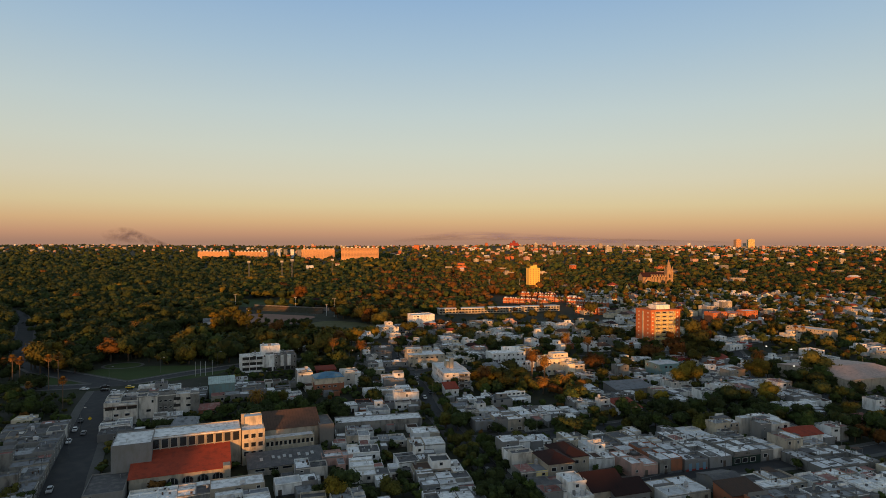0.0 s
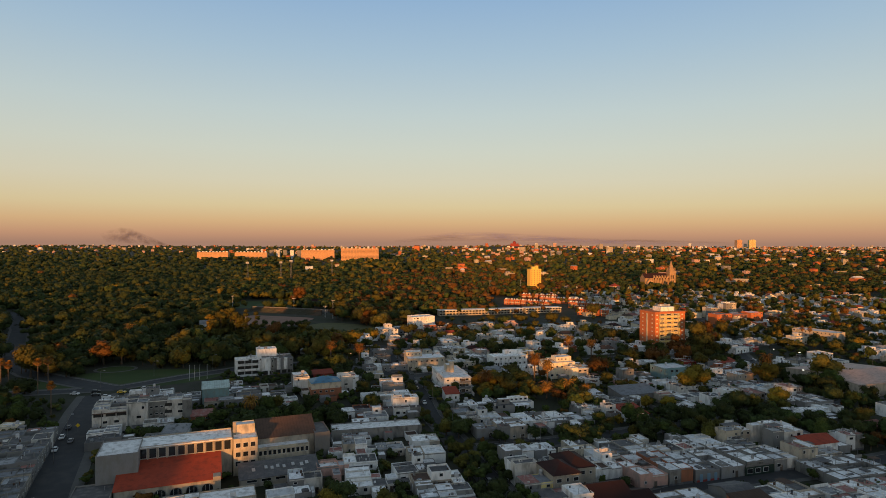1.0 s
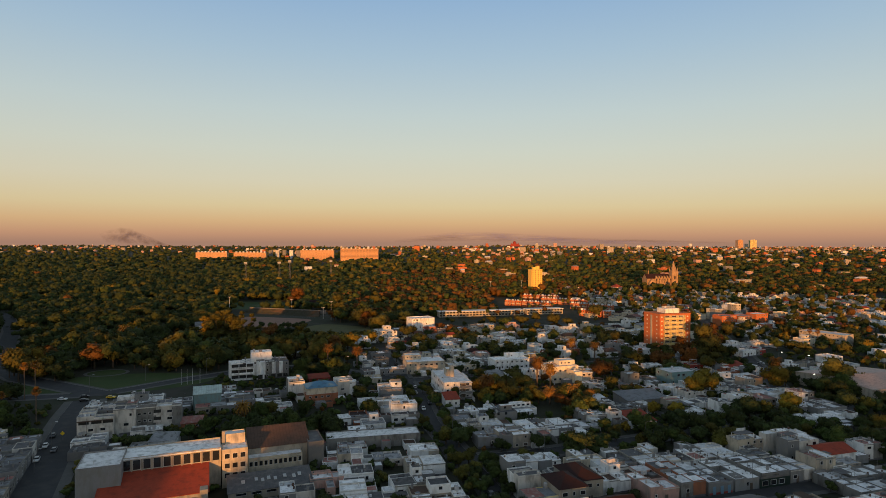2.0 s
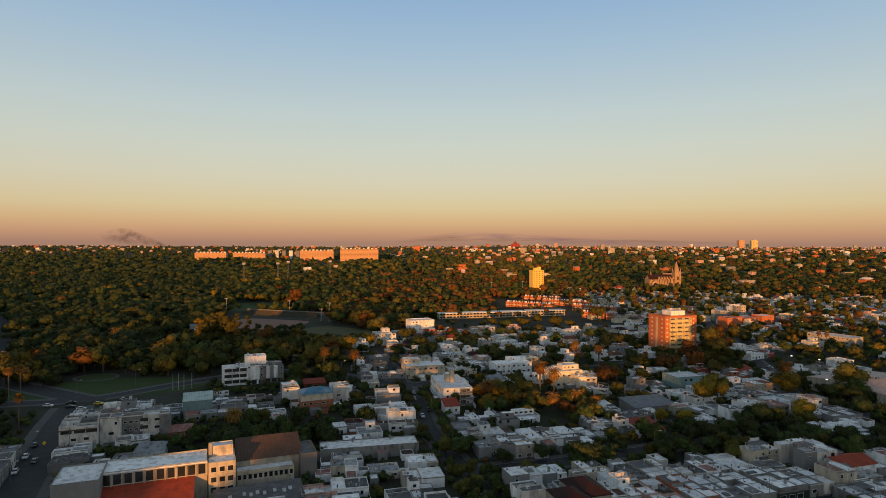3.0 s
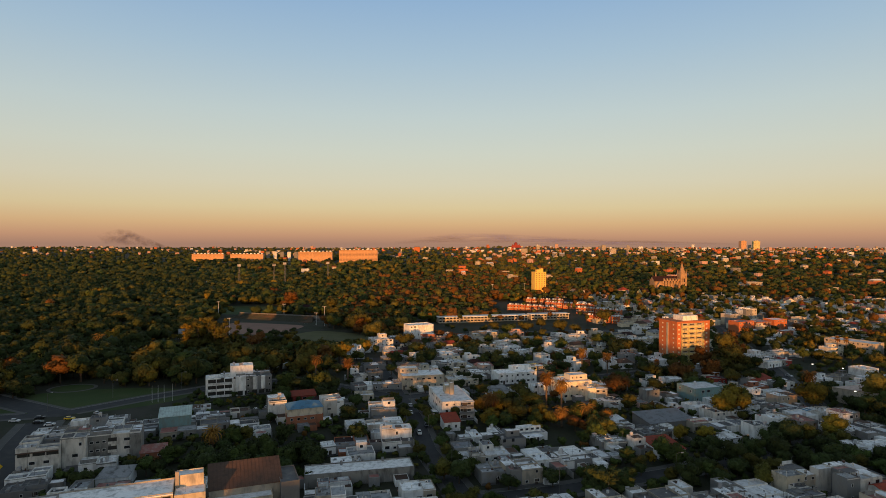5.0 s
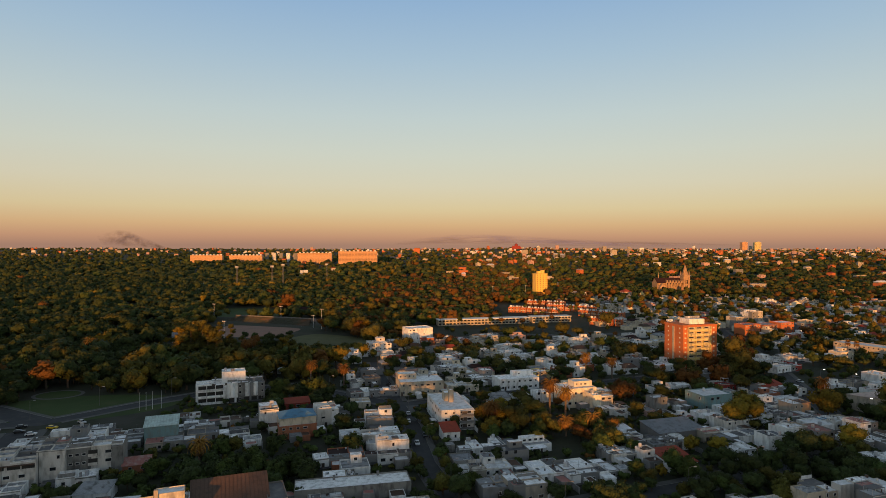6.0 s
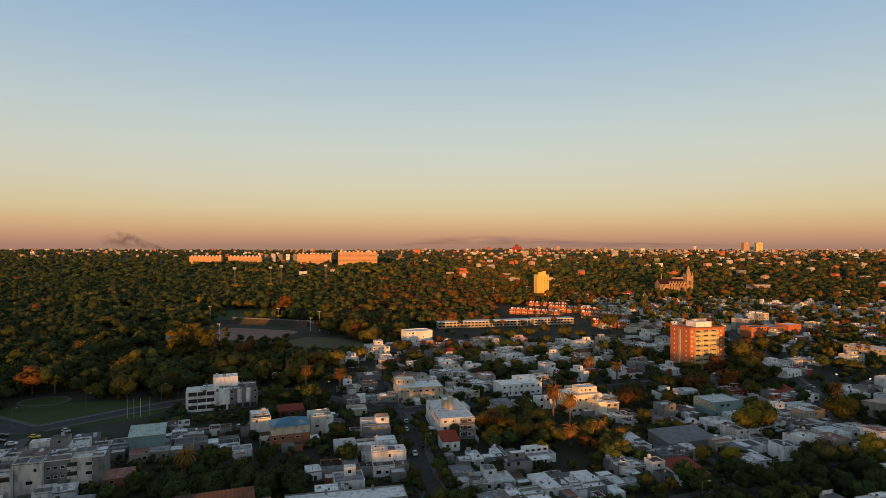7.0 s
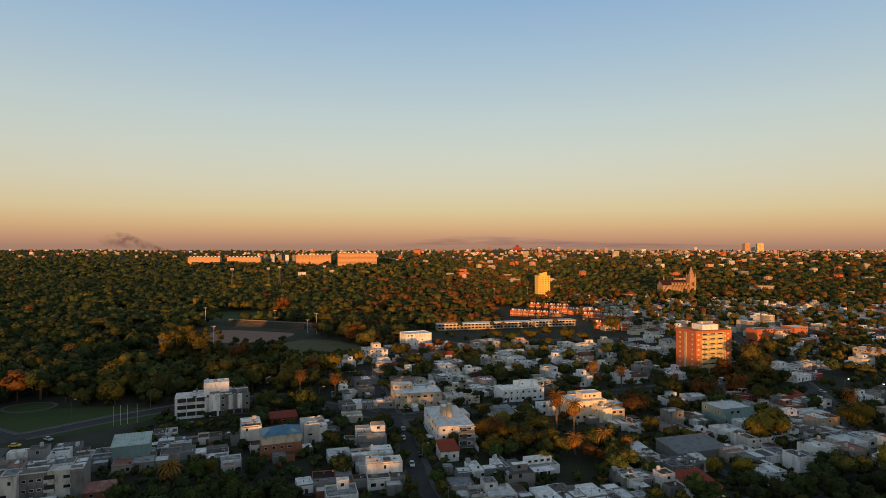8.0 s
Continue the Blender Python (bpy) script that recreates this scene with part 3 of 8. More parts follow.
# ---- trees ----
def crown_arrays(seed, n, size, rx=1.0, rz=0.75, lobes=11, low=-0.5):
    """Leaf clumps of one crown of about unit radius: corners (3 n, 3), and the hidden lobes' middles and sizes."""
    r = np.random.RandomState(seed)
    c = r.normal(size=(lobes, 3))
    c /= np.linalg.norm(c, axis=1)[:, None]
    c *= r.uniform(0.35, 0.8, (lobes, 1))
    c[:, 2] = c[:, 2] * 0.8 + 0.1
    rad = r.uniform(0.24, 0.46, lobes)
    c[0], rad[0] = (0, 0, 0.05), 0.56
    pick = r.choice(lobes, n, p=rad ** 2 / (rad ** 2).sum())
    d = r.normal(size=(n, 3))
    d[:, 2] = d[:, 2] * 0.9 + 0.25
    d /= np.linalg.norm(d, axis=1)[:, None]
    p = c[pick] + d * (rad[pick] * r.uniform(0.7, 1.3, n))[:, None]
    p[:, 2] = np.maximum(p[:, 2], low)
    nrm = 0.55 * d + 0.6 * p / (np.linalg.norm(p, axis=1)[:, None] + 1e-6) + r.normal(scale=0.5, size=(n, 3))
    nrm /= np.linalg.norm(nrm, axis=1)[:, None]
    t = np.cross(nrm, r.normal(size=(n, 3)))
    t /= np.linalg.norm(t, axis=1)[:, None]
    b = np.cross(nrm, t)
    s = (size * r.uniform(0.6, 1.4, n))[:, None]
    q = np.stack([p - t * s * 1.2 - b * s * 0.7, p + t * s * 1.2 - b * s * 0.6, p + t * s * r.uniform(-0.6, 0.6, (n, 1)) + b * s * 1.3], 1)
    q += nrm[:, None, :] * (r.uniform(-0.3, 0.3, (n, 3, 1)) * s[:, :, None])
    q = q.reshape(-1, 3) * (rx, rx, rz)
    soft = 0.7 * d + 0.5 * p / (np.linalg.norm(p, axis=1)[:, None] + 1e-6) + 0.35 * nrm
    soft /= np.linalg.norm(soft, axis=1)[:, None]
    return q, c * (rx, rx, rz), rad, np.repeat(soft, 3, axis=0)


_g = (1 + 5 ** 0.5) / 2
ICO_V = np.array([(-1, _g, 0), (1, _g, 0), (-1, -_g, 0), (1, -_g, 0), (0, -1, _g), (0, 1, _g), (0, -1, -_g), (0, 1, -_g), (_g, 0, -1), (_g, 0, 1), (-_g, 0, -1), (-_g, 0, 1)]) / math.hypot(1, _g)
ICO_F = [(0, 11, 5), (0, 5, 1), (0, 1, 7), (0, 7, 10), (0, 10, 11), (1, 5, 9), (5, 11, 4), (11, 10, 2), (10, 7, 6), (7, 1, 8),
         (3, 9, 4), (3, 4, 2), (3, 2, 6), (3, 6, 8), (3, 8, 9), (4, 9, 5), (2, 4, 11), (6, 2, 10), (8, 6, 7), (9, 8, 1)]


def lumps(seed, c, rad, squash, fill=0.95):
    """The leafy masses inside a crown: an uneven round lump at each lobe, with normals that follow the whole crown."""
    r = np.random.RandomState(seed)
    V, N = [], []
    for cc, rr in zip(c, rad):
        a = r.uniform(0, 6.28)
        turned = ICO_V @ np.array([[math.cos(a), -math.sin(a), 0], [math.sin(a), math.cos(a), 0], [0, 0, 1]])
        p = cc + turned * (rr * fill * r.uniform(0.68, 1.25, (12, 1))) * (1, 1, squash)
        q = 0.75 * turned + 0.45 * p / (np.linalg.norm(p, axis=1)[:, None] + 1e-6)
        V.append(p)
        N.append(q / np.linalg.norm(q, axis=1)[:, None])
    return np.concatenate(V), [tuple(k * 12 + i for i in f) for k in range(len(c)) for f in ICO_F], np.concatenate(N)


def leaf_mesh(name, verts, mats, mat_index, extra_v, extra_f, normals, extra_n):
    """A mesh of separate leaf triangles (three corners each in a row), and the triangles of the hidden core and trunks."""
    allv = np.concatenate([verts, extra_v])
    n, nt = len(verts) // 3, len(extra_f)
    loops = np.concatenate([np.arange(n * 3), (np.asarray(extra_f) + n * 3).ravel()]).astype(np.int32)
    me = bpy.data.meshes.new(name)
    me.vertices.add(len(allv))
    me.vertices.foreach_set("co", np.ascontiguousarray(allv, np.float32).ravel())
    me.loops.add(len(loops))
    me.loops.foreach_set("vertex_index", loops)
    me.polygons.add(n + nt)
    me.polygons.foreach_set("loop_start", np.arange(n + nt, dtype=np.int32) * 3)
    for m in mats:
        me.materials.append(m)
    if mat_index is not None:
        me.polygons.foreach_set("material_index", np.ascontiguousarray(mat_index, np.int32))
    me.update(calc_edges=True)
    me.polygons.foreach_set("use_smooth", np.ones(n + nt, bool))
    at = me.attributes.new("custom_normal", "FLOAT_VECTOR", "POINT")      # leaves shade with the clump they belong to
    at.data.foreach_set("vector", np.ascontiguousarray(np.concatenate([normals, extra_n]), np.float32).ravel())
    return me


def crown_mesh(seed, n, size, mats, rz=0.75):
    q, c, rad, nn = crown_arrays(seed, n, size, 1.0, rz, 15)
    ev, ef, en = lumps(seed, c, rad, rz)
    return leaf_mesh("crown", q, mats, None, ev, ef, nn, en)


def trunk_mesh(seed, height=0.9, r=0.055):
    """Trunk and limbs for a crown of unit radius whose middle is at height."""
    rng = random.Random(seed)
    s = Shape()
    s.tube([(0, 0, -0.02), (0.01, 0, 0.2), (0.03, 0.02, height * 0.6), (0.0, 0.03, height)], [r * 1.5, r, r * 0.8, r * 0.5], 7)
    for _ in range(5):
        a, l = rng.uniform(0, 6.28), rng.uniform(0.35, 0.6)
        z = height * rng.uniform(0.5, 0.75)
        s.tube([(0.02, 0.02, z), (math.cos(a) * l * 0.5, math.sin(a) * l * 0.5, z + 0.2), (math.cos(a) * l, math.sin(a) * l, z + 0.45)], [r * 0.55, r * 0.4, r * 0.18], 5)
    return s.mesh("trunk", bark)


NEAR_N, NEAR_S = 1400, 0.055
CROWNS = {}
TREE_WORD = ("green", "olive green", "yellowing", "rusty autumn", "dark green")


def crown_for(kind, k):
    key = (kind, k)
    if key not in CROWNS:
        CROWNS[key] = (crown_mesh(100 + kind * 10 + k, NEAR_N, NEAR_S, [LEAF[kind]], (0.72, 0.85, 0.95)[k]), trunk_mesh(50 + k + kind * 5))
    return CROWNS[key]


TREES, EXTRA = [], []       # trees standing; those farther off, joined later


def tree(x, y, r=5.0, kind=0, h=0.0, seed=0, group="street and garden trees"):
    """A broadleaf tree with crown radius r; h is the height of the crown's middle."""
    if y > 350:
        EXTRA.append((x, y, r * 1.12, r * 1.15, kind))
        TREES.append((x, y, r))
        return
    k = (seed + int(abs(x) * 3)) % 3
    crown, trunk = crown_for(kind, k)
    r *= 1.08
    hm = h or r * 1.0
    th = thing("tree", pose(x, y, ground_z(x, y) - 0.03, 0, 0, (seed * 67 + x * 31) % 360), f"{TREE_WORD[kind]} broadleaf tree with full uneven crown", "tree", group)
    part("trunk", trunk, None, th, at=Matrix.Diagonal((r, r, hm / 0.9, 1)))
    part("crown", crown, None, th, at=Matrix.Translation((0, 0, hm)) @ Matrix.Diagonal((r, r, r, 1)))
    TREES.append((x, y, r))
    return th


def big_tree(x, y, r, top, kind):
    """A tall old tree of several crowns over one another."""
    n = max(1, round(top / r / 1.1))
    for k in range(n):
        u = (k + 0.6) / n
        q = r * (1.1 - 0.35 * u)
        EXTRA.append((x + 0.35 * r * math.sin(k * 2.4 + x), y + 0.2 * r * math.cos(k * 2.4), q, max(q * 0.7, (top - q * 0.7) * u), kind))
    TREES.append((x, y, r))


def copse(cx, cy, rx, ry, n, kinds, seed):
    """A clump of trees whose crowns touch, inside an ellipse, off the roads and roofs."""
    rng = random.Random(seed)
    made = 0
    for _ in range(n * 8):
        a, q = rng.uniform(0, 6.283), math.sqrt(rng.random())
        x, y = cx + rx * q * math.cos(a), cy + ry * q * math.sin(a)
        if taken(x, y, 0.4) or near_road(x, y, -1.0) or any(math.hypot(x - t[0], y - t[1]) < 2.6 for t in TREES):
            continue
        tree(x, y, rng.uniform(3.0, 4.6), rng.choice(kinds), seed=seed + made)
        made += 1
        if made == n:
            break


def palm_crown():
    """Arching fronds with leaflets, about four metres long."""
    rng = random.Random(5)
    s = Shape()
    for i in range(66):
        a = i * 2.39996
        up = 1.35 - 1.9 * (i / 66)
        L = rng.uniform(3.9, 4.9)
        pts = []
        for k in range(7):
            u = k / 6
            ang = up - u * u * (0.8 + 0.5 * (i / 66))
            pts.append((u * L * math.cos(ang) * 1.0, 0, u * L * math.sin(ang) * 0.95))
        ca, sa = math.cos(a), math.sin(a)
        for k in range(6):
            (xa, _, za), (xb, _, zb) = pts[k], pts[k + 1]
            wd = 0.3 * math.sin(math.pi * (k + 0.8) / 7)
            wd2 = 0.3 * math.sin(math.pi * min(6.9, k + 1.8) / 7)
            for sg in (-1, 1):
                f = []
                for (xx, yy, zz) in ((xa, 0, za), (xb, 0, zb), (xb + 0.15, sg * wd2, zb - 0.16), (xa + 0.15, sg * wd, za - 0.16)):
                    f.append((xx * ca - yy * sa, xx * sa + yy * ca, zz))
                s.face(f, 0 if i < 54 else 1)
    return s.mesh("crown", palm_leaf, dry_leaf)


def palm_trunk():
    s = Shape()
    pts = [(0.02 * math.sin(k), 0, k / 12) for k in range(13)]
    s.tube(pts, [0.42 + (0.18 if k == 0 else 0) + (0.14 if k >= 11 else 0) + 0.03 * (k % 2) for k in range(13)], 9)
    return s.mesh("trunk", palm_bark)


def fan_crown():
    """A tight ball of fan leaves over a skirt of dry ones."""
    rng = random.Random(8)
    s = Shape()
    for i in range(70):
        a, t = i * 2.39996, 1.3 - 2.5 * i / 70
        d = Vector((math.cos(a) * math.cos(t), math.sin(a) * math.cos(t), math.sin(t)))
        side = d.cross(Vector((0, 0, 1))).normalized()
        L = rng.uniform(1.2, 1.8)
        p = d * L * 0.35
        q = d * L
        s.face([tuple(p), tuple(q - side * 0.65 - d * 0.2), tuple(q + d * 0.25 + Vector((0, 0, -0.15))), tuple(q + side * 0.65 - d * 0.2)], 0 if i < 52 else 1)
    return s.mesh("crown", palm_leaf, dry_leaf)


PALM = {}


def palm(x, y, h=12.0, r=1.0, fan=False, seed=0):
    if not PALM:
        PALM["crown"], PALM["trunk"], PALM["fan"] = palm_crown(), palm_trunk(), fan_crown()
    th = thing("palm_tree", pose(x, y, ground_z(x, y) - 0.03, 0, 0, seed * 40), "tall slim fan palm with dry skirt" if fan else "date palm with arching feathery fronds", "palm", "palms")
    k = 0.5 if fan else 1.0
    part("trunk", PALM["trunk"], None, th, at=Matrix.Diagonal((k, k, h, 1)))
    part("crown", PALM["fan" if fan else "crown"], None, th, at=Matrix.Translation((0, 0, h)) @ Matrix.Diagonal((r, r, r, 1)))
    TREES.append((x, y, 3))


def woods(name, spots, n, size, variants, label, kind_mats, seed=3, trunks=True, category="woods", lobes=8, squash=(0.62, 0.8, 0.95)):
    """Many trees joined into one mesh. spots: x, y, crown radius, height of the crown's middle, kind."""
    rs = np.random.RandomState(seed)
    base = []
    for k in range(variants):
        rz = squash[k % 3]
        q, c, rad, nn = crown_arrays(seed * 31 + k, n, size, 1.0, rz, lobes)
        base.append((q, nn) + lumps(seed * 17 + k, c, rad * (1.0 if lobes > 5 else 1.25), rz))
    V, I, EV, EF, EI, NV, EN = [], [], [], [], [], [], []
    off = 0
    for (x, y, r, h, kind) in spots:
        q, nn, lv, lf, ln = base[rs.randint(variants)]
        a = rs.uniform(0, 6.28)
        m = np.array([[math.cos(a), -math.sin(a), 0], [math.sin(a), math.cos(a), 0], [0, 0, 1]]) * r
        m[2] *= rs.uniform(0.85, 1.25)
        o = np.array([x, y, ground_z(x, y) + h])
        V.append(q @ m.T + o)
        NV.append(nn @ m.T / r)
        I.append(np.full(len(q) // 3, kind))
        EV.append(lv @ m.T + o)
        EF.append(np.array(lf) + off)
        EI.append(np.full(len(lf), kind))
        EN.append(ln @ m.T / r)
        off += len(lv)
        if trunks:
            t = r * 0.07
            EV.append(np.array([(-t, -t, -h - 0.1), (t, -t, -h - 0.1), (0, t, -h - 0.1), (-t * .6, -t * .6, 0), (t * .6, -t * .6, 0), (0, t * .6, 0)]) + o)
            EF.append(np.array([(0, 1, 4), (0, 4, 3), (1, 2, 5), (1, 5, 4), (2, 0, 3), (2, 3, 5)]) + off)
            EI.append(np.full(6, len(kind_mats)))
            EN.append(np.array([(-1, -1, 0), (1, -1, 0), (0, 1, 0)] * 2) * 0.7)
            off += 6
    me = leaf_mesh(name, np.concatenate(V), list(kind_mats) + [bark], np.concatenate(I + EI), np.concatenate(EV), np.concatenate(EF), np.concatenate(NV), np.concatenate(EN))
    return tagged(new(name, me), label, category, kind="stuff")

# ---- land, streets and lawns ----
def axis(*stretches):
    out = []
    for a, b, step in stretches:
        out += list(np.arange(a, b, step))
    return out + [stretches[-1][1]]


gx = axis((-7000, -2000, 500), (-2000, -700, 100), (-700, -280, 70), (-280, 80, 8), (80, 700, 62), (700, 2000, 100), (2000, 7000, 500))
gy = axis((-1500, -900, 200), (-900, 0, 40), (0, 560, 140), (560, 2000, 60), (2000, 5000, 150), (5000, 8000, 500))
tagged(new("ground", grid_mesh("ground", soil, gx, gy, ground_z)), "dark yard soil and grass ground of the town", "ground", kind="structure")

ROADS, PAVED = [], []


def strip(name, pts, half, z, mat, label, cat, inner=None, step=25, crossings=()):
    """A sheet along a line; with inner, two raised pavements with kerb faces beside the carriageway."""
    dense = []
    for (xa, ya), (xb, yb) in zip(pts, pts[1:]):
        n = max(1, int(math.hypot(xb - xa, yb - ya) / step))
        dense += [(xa + (xb - xa) * k / n, ya + (yb - ya) * k / n) for k in range(n)]
    dense.append(pts[-1])
    s = Shape()
    rows = []
    for i, p in enumerate(dense):
        a, b = dense[max(i - 1, 0)], dense[min(i + 1, len(dense) - 1)]
        d = Vector((b[0] - a[0], b[1] - a[1], 0)).normalized()
        n = Vector((-d.y, d.x, 0))
        rows.append((Vector((p[0], p[1], ground_z(*p))), n))
    for (p, n), (q, m) in zip(rows, rows[1:]):
        up = Vector((0, 0, z))
        if inner is None:
            s.face([tuple(p - n * half + up), tuple(q - m * half + up), tuple(q + m * half + up), tuple(p + n * half + up)])
        else:
            for sg in (-1, 1):
                mx = (p + q) / 2 + n * sg * (inner + 0.8)
                if any(near_line(mx.x, mx.y, o, hw) for o, hw in crossings):
                    continue
                a, b, c, e = p + n * sg * inner + up, q + m * sg * inner + up, q + m * sg * half + up, p + n * sg * half + up
                s.face([tuple(v) for v in ((a, b, c, e) if sg < 0 else (e, c, b, a))], 0)
                low = Vector((0, 0, -z))
                s.face([tuple(v) for v in ((a + low, b + low, b, a) if sg > 0 else (a, b, b + low, a + low))], 1)
    mats = [mat] if inner is None else [mat, kerb_stone]
    return tagged(part(name, s, mats), label, cat, kind="structure")


def street(pts, half=4.2, walk_w=3.0, lines=False):
    ROADS.append((pts, half + walk_w))
    strip("road", pts, half, 0.03 + 0.005 * len(ROADS), asphalt, "dark worn asphalt carriageway", "road")
    PAVED.append((pts, half, walk_w, 0.13 + 0.005 * len(ROADS)))
    if lines:
        s = Shape()
        for (xa, ya), (xb, yb) in zip(pts, pts[1:]):
            n = int(math.hypot(xb - xa, yb - ya) / 8)
            d = Vector((xb - xa, yb - ya, 0)).normalized()
            w = Vector((-d.y, d.x, 0)) * 0.08
            for k in range(n):
                p = Vector((xa, ya, 0.075)).lerp(Vector((xb, yb, 0.075)), (k + 0.3) / n)
                s.face([tuple(p - w), tuple(p + d * 3 - w), tuple(p + d * 3 + w), tuple(p + w)])
        tagged(part("lane_marking", s, road_paint), "dashed white lane marking on asphalt", "marking", kind="structure")


def near_line(x, y, pts, dist):
    for (xa, ya), (xb, yb) in zip(pts, pts[1:]):
        dx, dy = xb - xa, yb - ya
        k = max(0, min(1, ((x - xa) * dx + (y - ya) * dy) / (dx * dx + dy * dy)))
        if math.hypot(x - xa - k * dx, y - ya - k * dy) < dist:
            return True
    return False


def near_road(x, y, margin=0.0):
    for pts, half in ROADS:
        for (xa, ya), (xb, yb) in zip(pts, pts[1:]):
            dx, dy = xb - xa, yb - ya
            k = max(0, min(1, ((x - xa) * dx + (y - ya) * dy) / (dx * dx + dy * dy)))
            if math.hypot(x - xa - k * dx, y - ya - k * dy) < half + margin:
                return True
    return False


street([(36, 110), (16, 212), (-5, 284), (-12, 328), (-21, 362), (-38, 430), (-45, 470)], 3.4, 2.4)
street([(-90, 130), (-125, 200), (-146, 245), (-167, 291), (-178, 318)], 6.0, 3.5)
street([(-330, 310), (-230, 318), (-178, 330), (-150, 362), (-120, 390), (-85, 402), (-21, 362), (40, 388), (140, 430), (260, 482)], 4.2, 2.5)
street([(2, 236), (44, 248), (80, 261), (170, 300), (300, 350)], 3.8, 2.6)
street([(30, 180), (84, 206), (135, 219), (190, 240), (330, 290)], 3.6, 2.4)
street([(-178, 330), (-245, 365), (-275, 392), (-330, 470), (-380, 545), (-470, 660)], 6.0, 2.0)
street([(-60, 560), (60, 585), (180, 600), (330, 640)], 4.0, 2.5)
street([(170, 300), (225, 470), (262, 620)], 3.8, 2.5)

for pts, half, ww, pz in PAVED:
    strip("pavement", pts, half + ww, pz, paving, "grey concrete pavement with kerbs", "pavement", inner=half, step=3,
          crossings=[(o[0], o[1] + 1.0) for o in PAVED if o[0] is not pts])


def patch(name, cx, cy, rx, ry, turn, z, mat, label, cat, n=40, square=2.0):
    a = radians(turn)
    pts = []
    for k in range(n):
        t = 2 * math.pi * k / n
        u = rx * math.copysign(abs(math.cos(t)) ** (2 / square), math.cos(t))
        v = ry * math.copysign(abs(math.sin(t)) ** (2 / square), math.sin(t))
        x, y = cx + u * math.cos(a) - v * math.sin(a), cy + u * math.sin(a) + v * math.cos(a)
        pts.append((x, y, ground_z(x, y) + z))
    s = Shape()
    s.face(pts)
    PATCHES.append((cx, cy, rx, ry, a))
    return tagged(part(name, s, mat), label, cat, kind="structure")


PATCHES = []


def in_patch(x, y, margin=2.0):
    for cx, cy, rx, ry, a in PATCHES:
        dx, dy = x - cx, y - cy
        u, v = math.cos(a) * dx + math.sin(a) * dy, -math.sin(a) * dx + math.cos(a) * dy
        if (u / (rx + margin)) ** 2 + (v / (ry + margin)) ** 2 < 1:
            return True
    return False


patch("lawn", -186, 352, 56, 25, 17, 0.02, lawn, "dark green mown park lawn", "lawn")
patch("plaza_path", -203, 380, 12.5, 10, 10, 0.05, paving, "thin pale ring path round the garden bed", "path")
patch("garden_bed", -203, 380, 10.6, 8.2, 10, 0.09, lawn, "planted garden bed inside the ring path", "garden")
patch("clay_pitch", -175, 606, 40, 30, -15, 0.03, clay, "reddish clay sports pitch in the park", "pitch", square=6)
patch("sports_field", -222, 736, 46, 36, -6, 0.03, lawn, "green sports field behind the stand", "field", square=6)
patch("training_field", -97, 552, 38, 34, -25, 0.03, material("dry_grass", (0.10, 0.10, 0.045), 1, 0.3, 0.1, 2.0), "dry grass training field", "field", square=4)

# ---- houses, block by block ----
# row of narrow lots fronting the avenue, west side
house(-120.5, 176.3, 115, 9.5, 20.8, 4.3, "grey", "dark", seed=900, clutter=4, up=0.25, annex=0, win=0.9)
house(-124.3, 184.4, 115, 8, 21.2, 4.5, "concrete", "grey", seed=901, clutter=4, up=0.25, annex=0, win=0.9)
house(-128.1, 192.7, 115, 10, 17.5, 4.8, "concrete", "slate", seed=902, clutter=4, up=0.25, annex=0, win=0.9)
house(-131.9, 200.7, 115, 7.5, 22.9, 3.9, "grey", "grey", seed=903, clutter=4, up=0.25, annex=0, win=0.9)
house(-135.5, 208.3, 115, 9, 18.6, 4.3, "concrete", "pink", seed=904, clutter=4, up=0.25, annex=0, win=0.9)
house(-139.1, 216.2, 115, 8, 20.3, 5.4, "dark", "grey", seed=905, clutter=4, up=0.25, annex=0, win=0.9)
house(-142.9, 224.2, 115, 9.5, 20.3, 5.2, "concrete", "slate", seed=906, clutter=4, up=0.25, annex=0, win=0.9)
house(-146.7, 232.5, 115, 8.5, 18.1, 4.9, "grey", "grey", seed=907, clutter=4, up=0.25, annex=0, win=0.9)
house(-150.3, 240.1, 115, 8, 23.1, 4.9, "concrete", "dark", seed=908, clutter=4, up=0.25, annex=0, win=0.9)
house(-154.2, 248.4, 115, 10, 22.2, 4.7, "grey", "grey", seed=909, clutter=4, up=0.25, annex=0, win=0.9)
house(-145.2, 168.9, 115, 11, 13.4, 4.1, "concrete", "grey", seed=930, clutter=3, up=0.3, annex=0)
house(-150.1, 179.3, 115, 9, 16.5, 4.3, "concrete", "slate", seed=931, clutter=3, up=0.3, annex=0)
house(-155.1, 190.2, 115, 12, 13.2, 3.6, "concrete", "grey", seed=932, clutter=3, up=0.3, annex=0)
house(-160.4, 201.5, 115, 10, 15.8, 4.4, "concrete", "pink", seed=933, clutter=3, up=0.3, annex=0)
house(-165.5, 212.4, 115, 11, 18.3, 4.2, "concrete", "grey", seed=934, clutter=3, up=0.3, annex=0)
house(-171.0, 224.2, 115, 12, 18.5, 4.2, "concrete", "slate", seed=935, clutter=3, up=0.3, annex=0)
house(-176.1, 235.1, 115, 9, 17.8, 3.8, "concrete", "grey", seed=936, clutter=3, up=0.3, annex=0)
# old factory group with the red hall
red_hall = house(-83.9, 193.1, 21.5, 29.8, 15, 5, "beige", "red", seed=6, style='slope', rise=4, name='factory_hall', label='factory hall with red sloping roof and arched windows', category='hall', win=0)
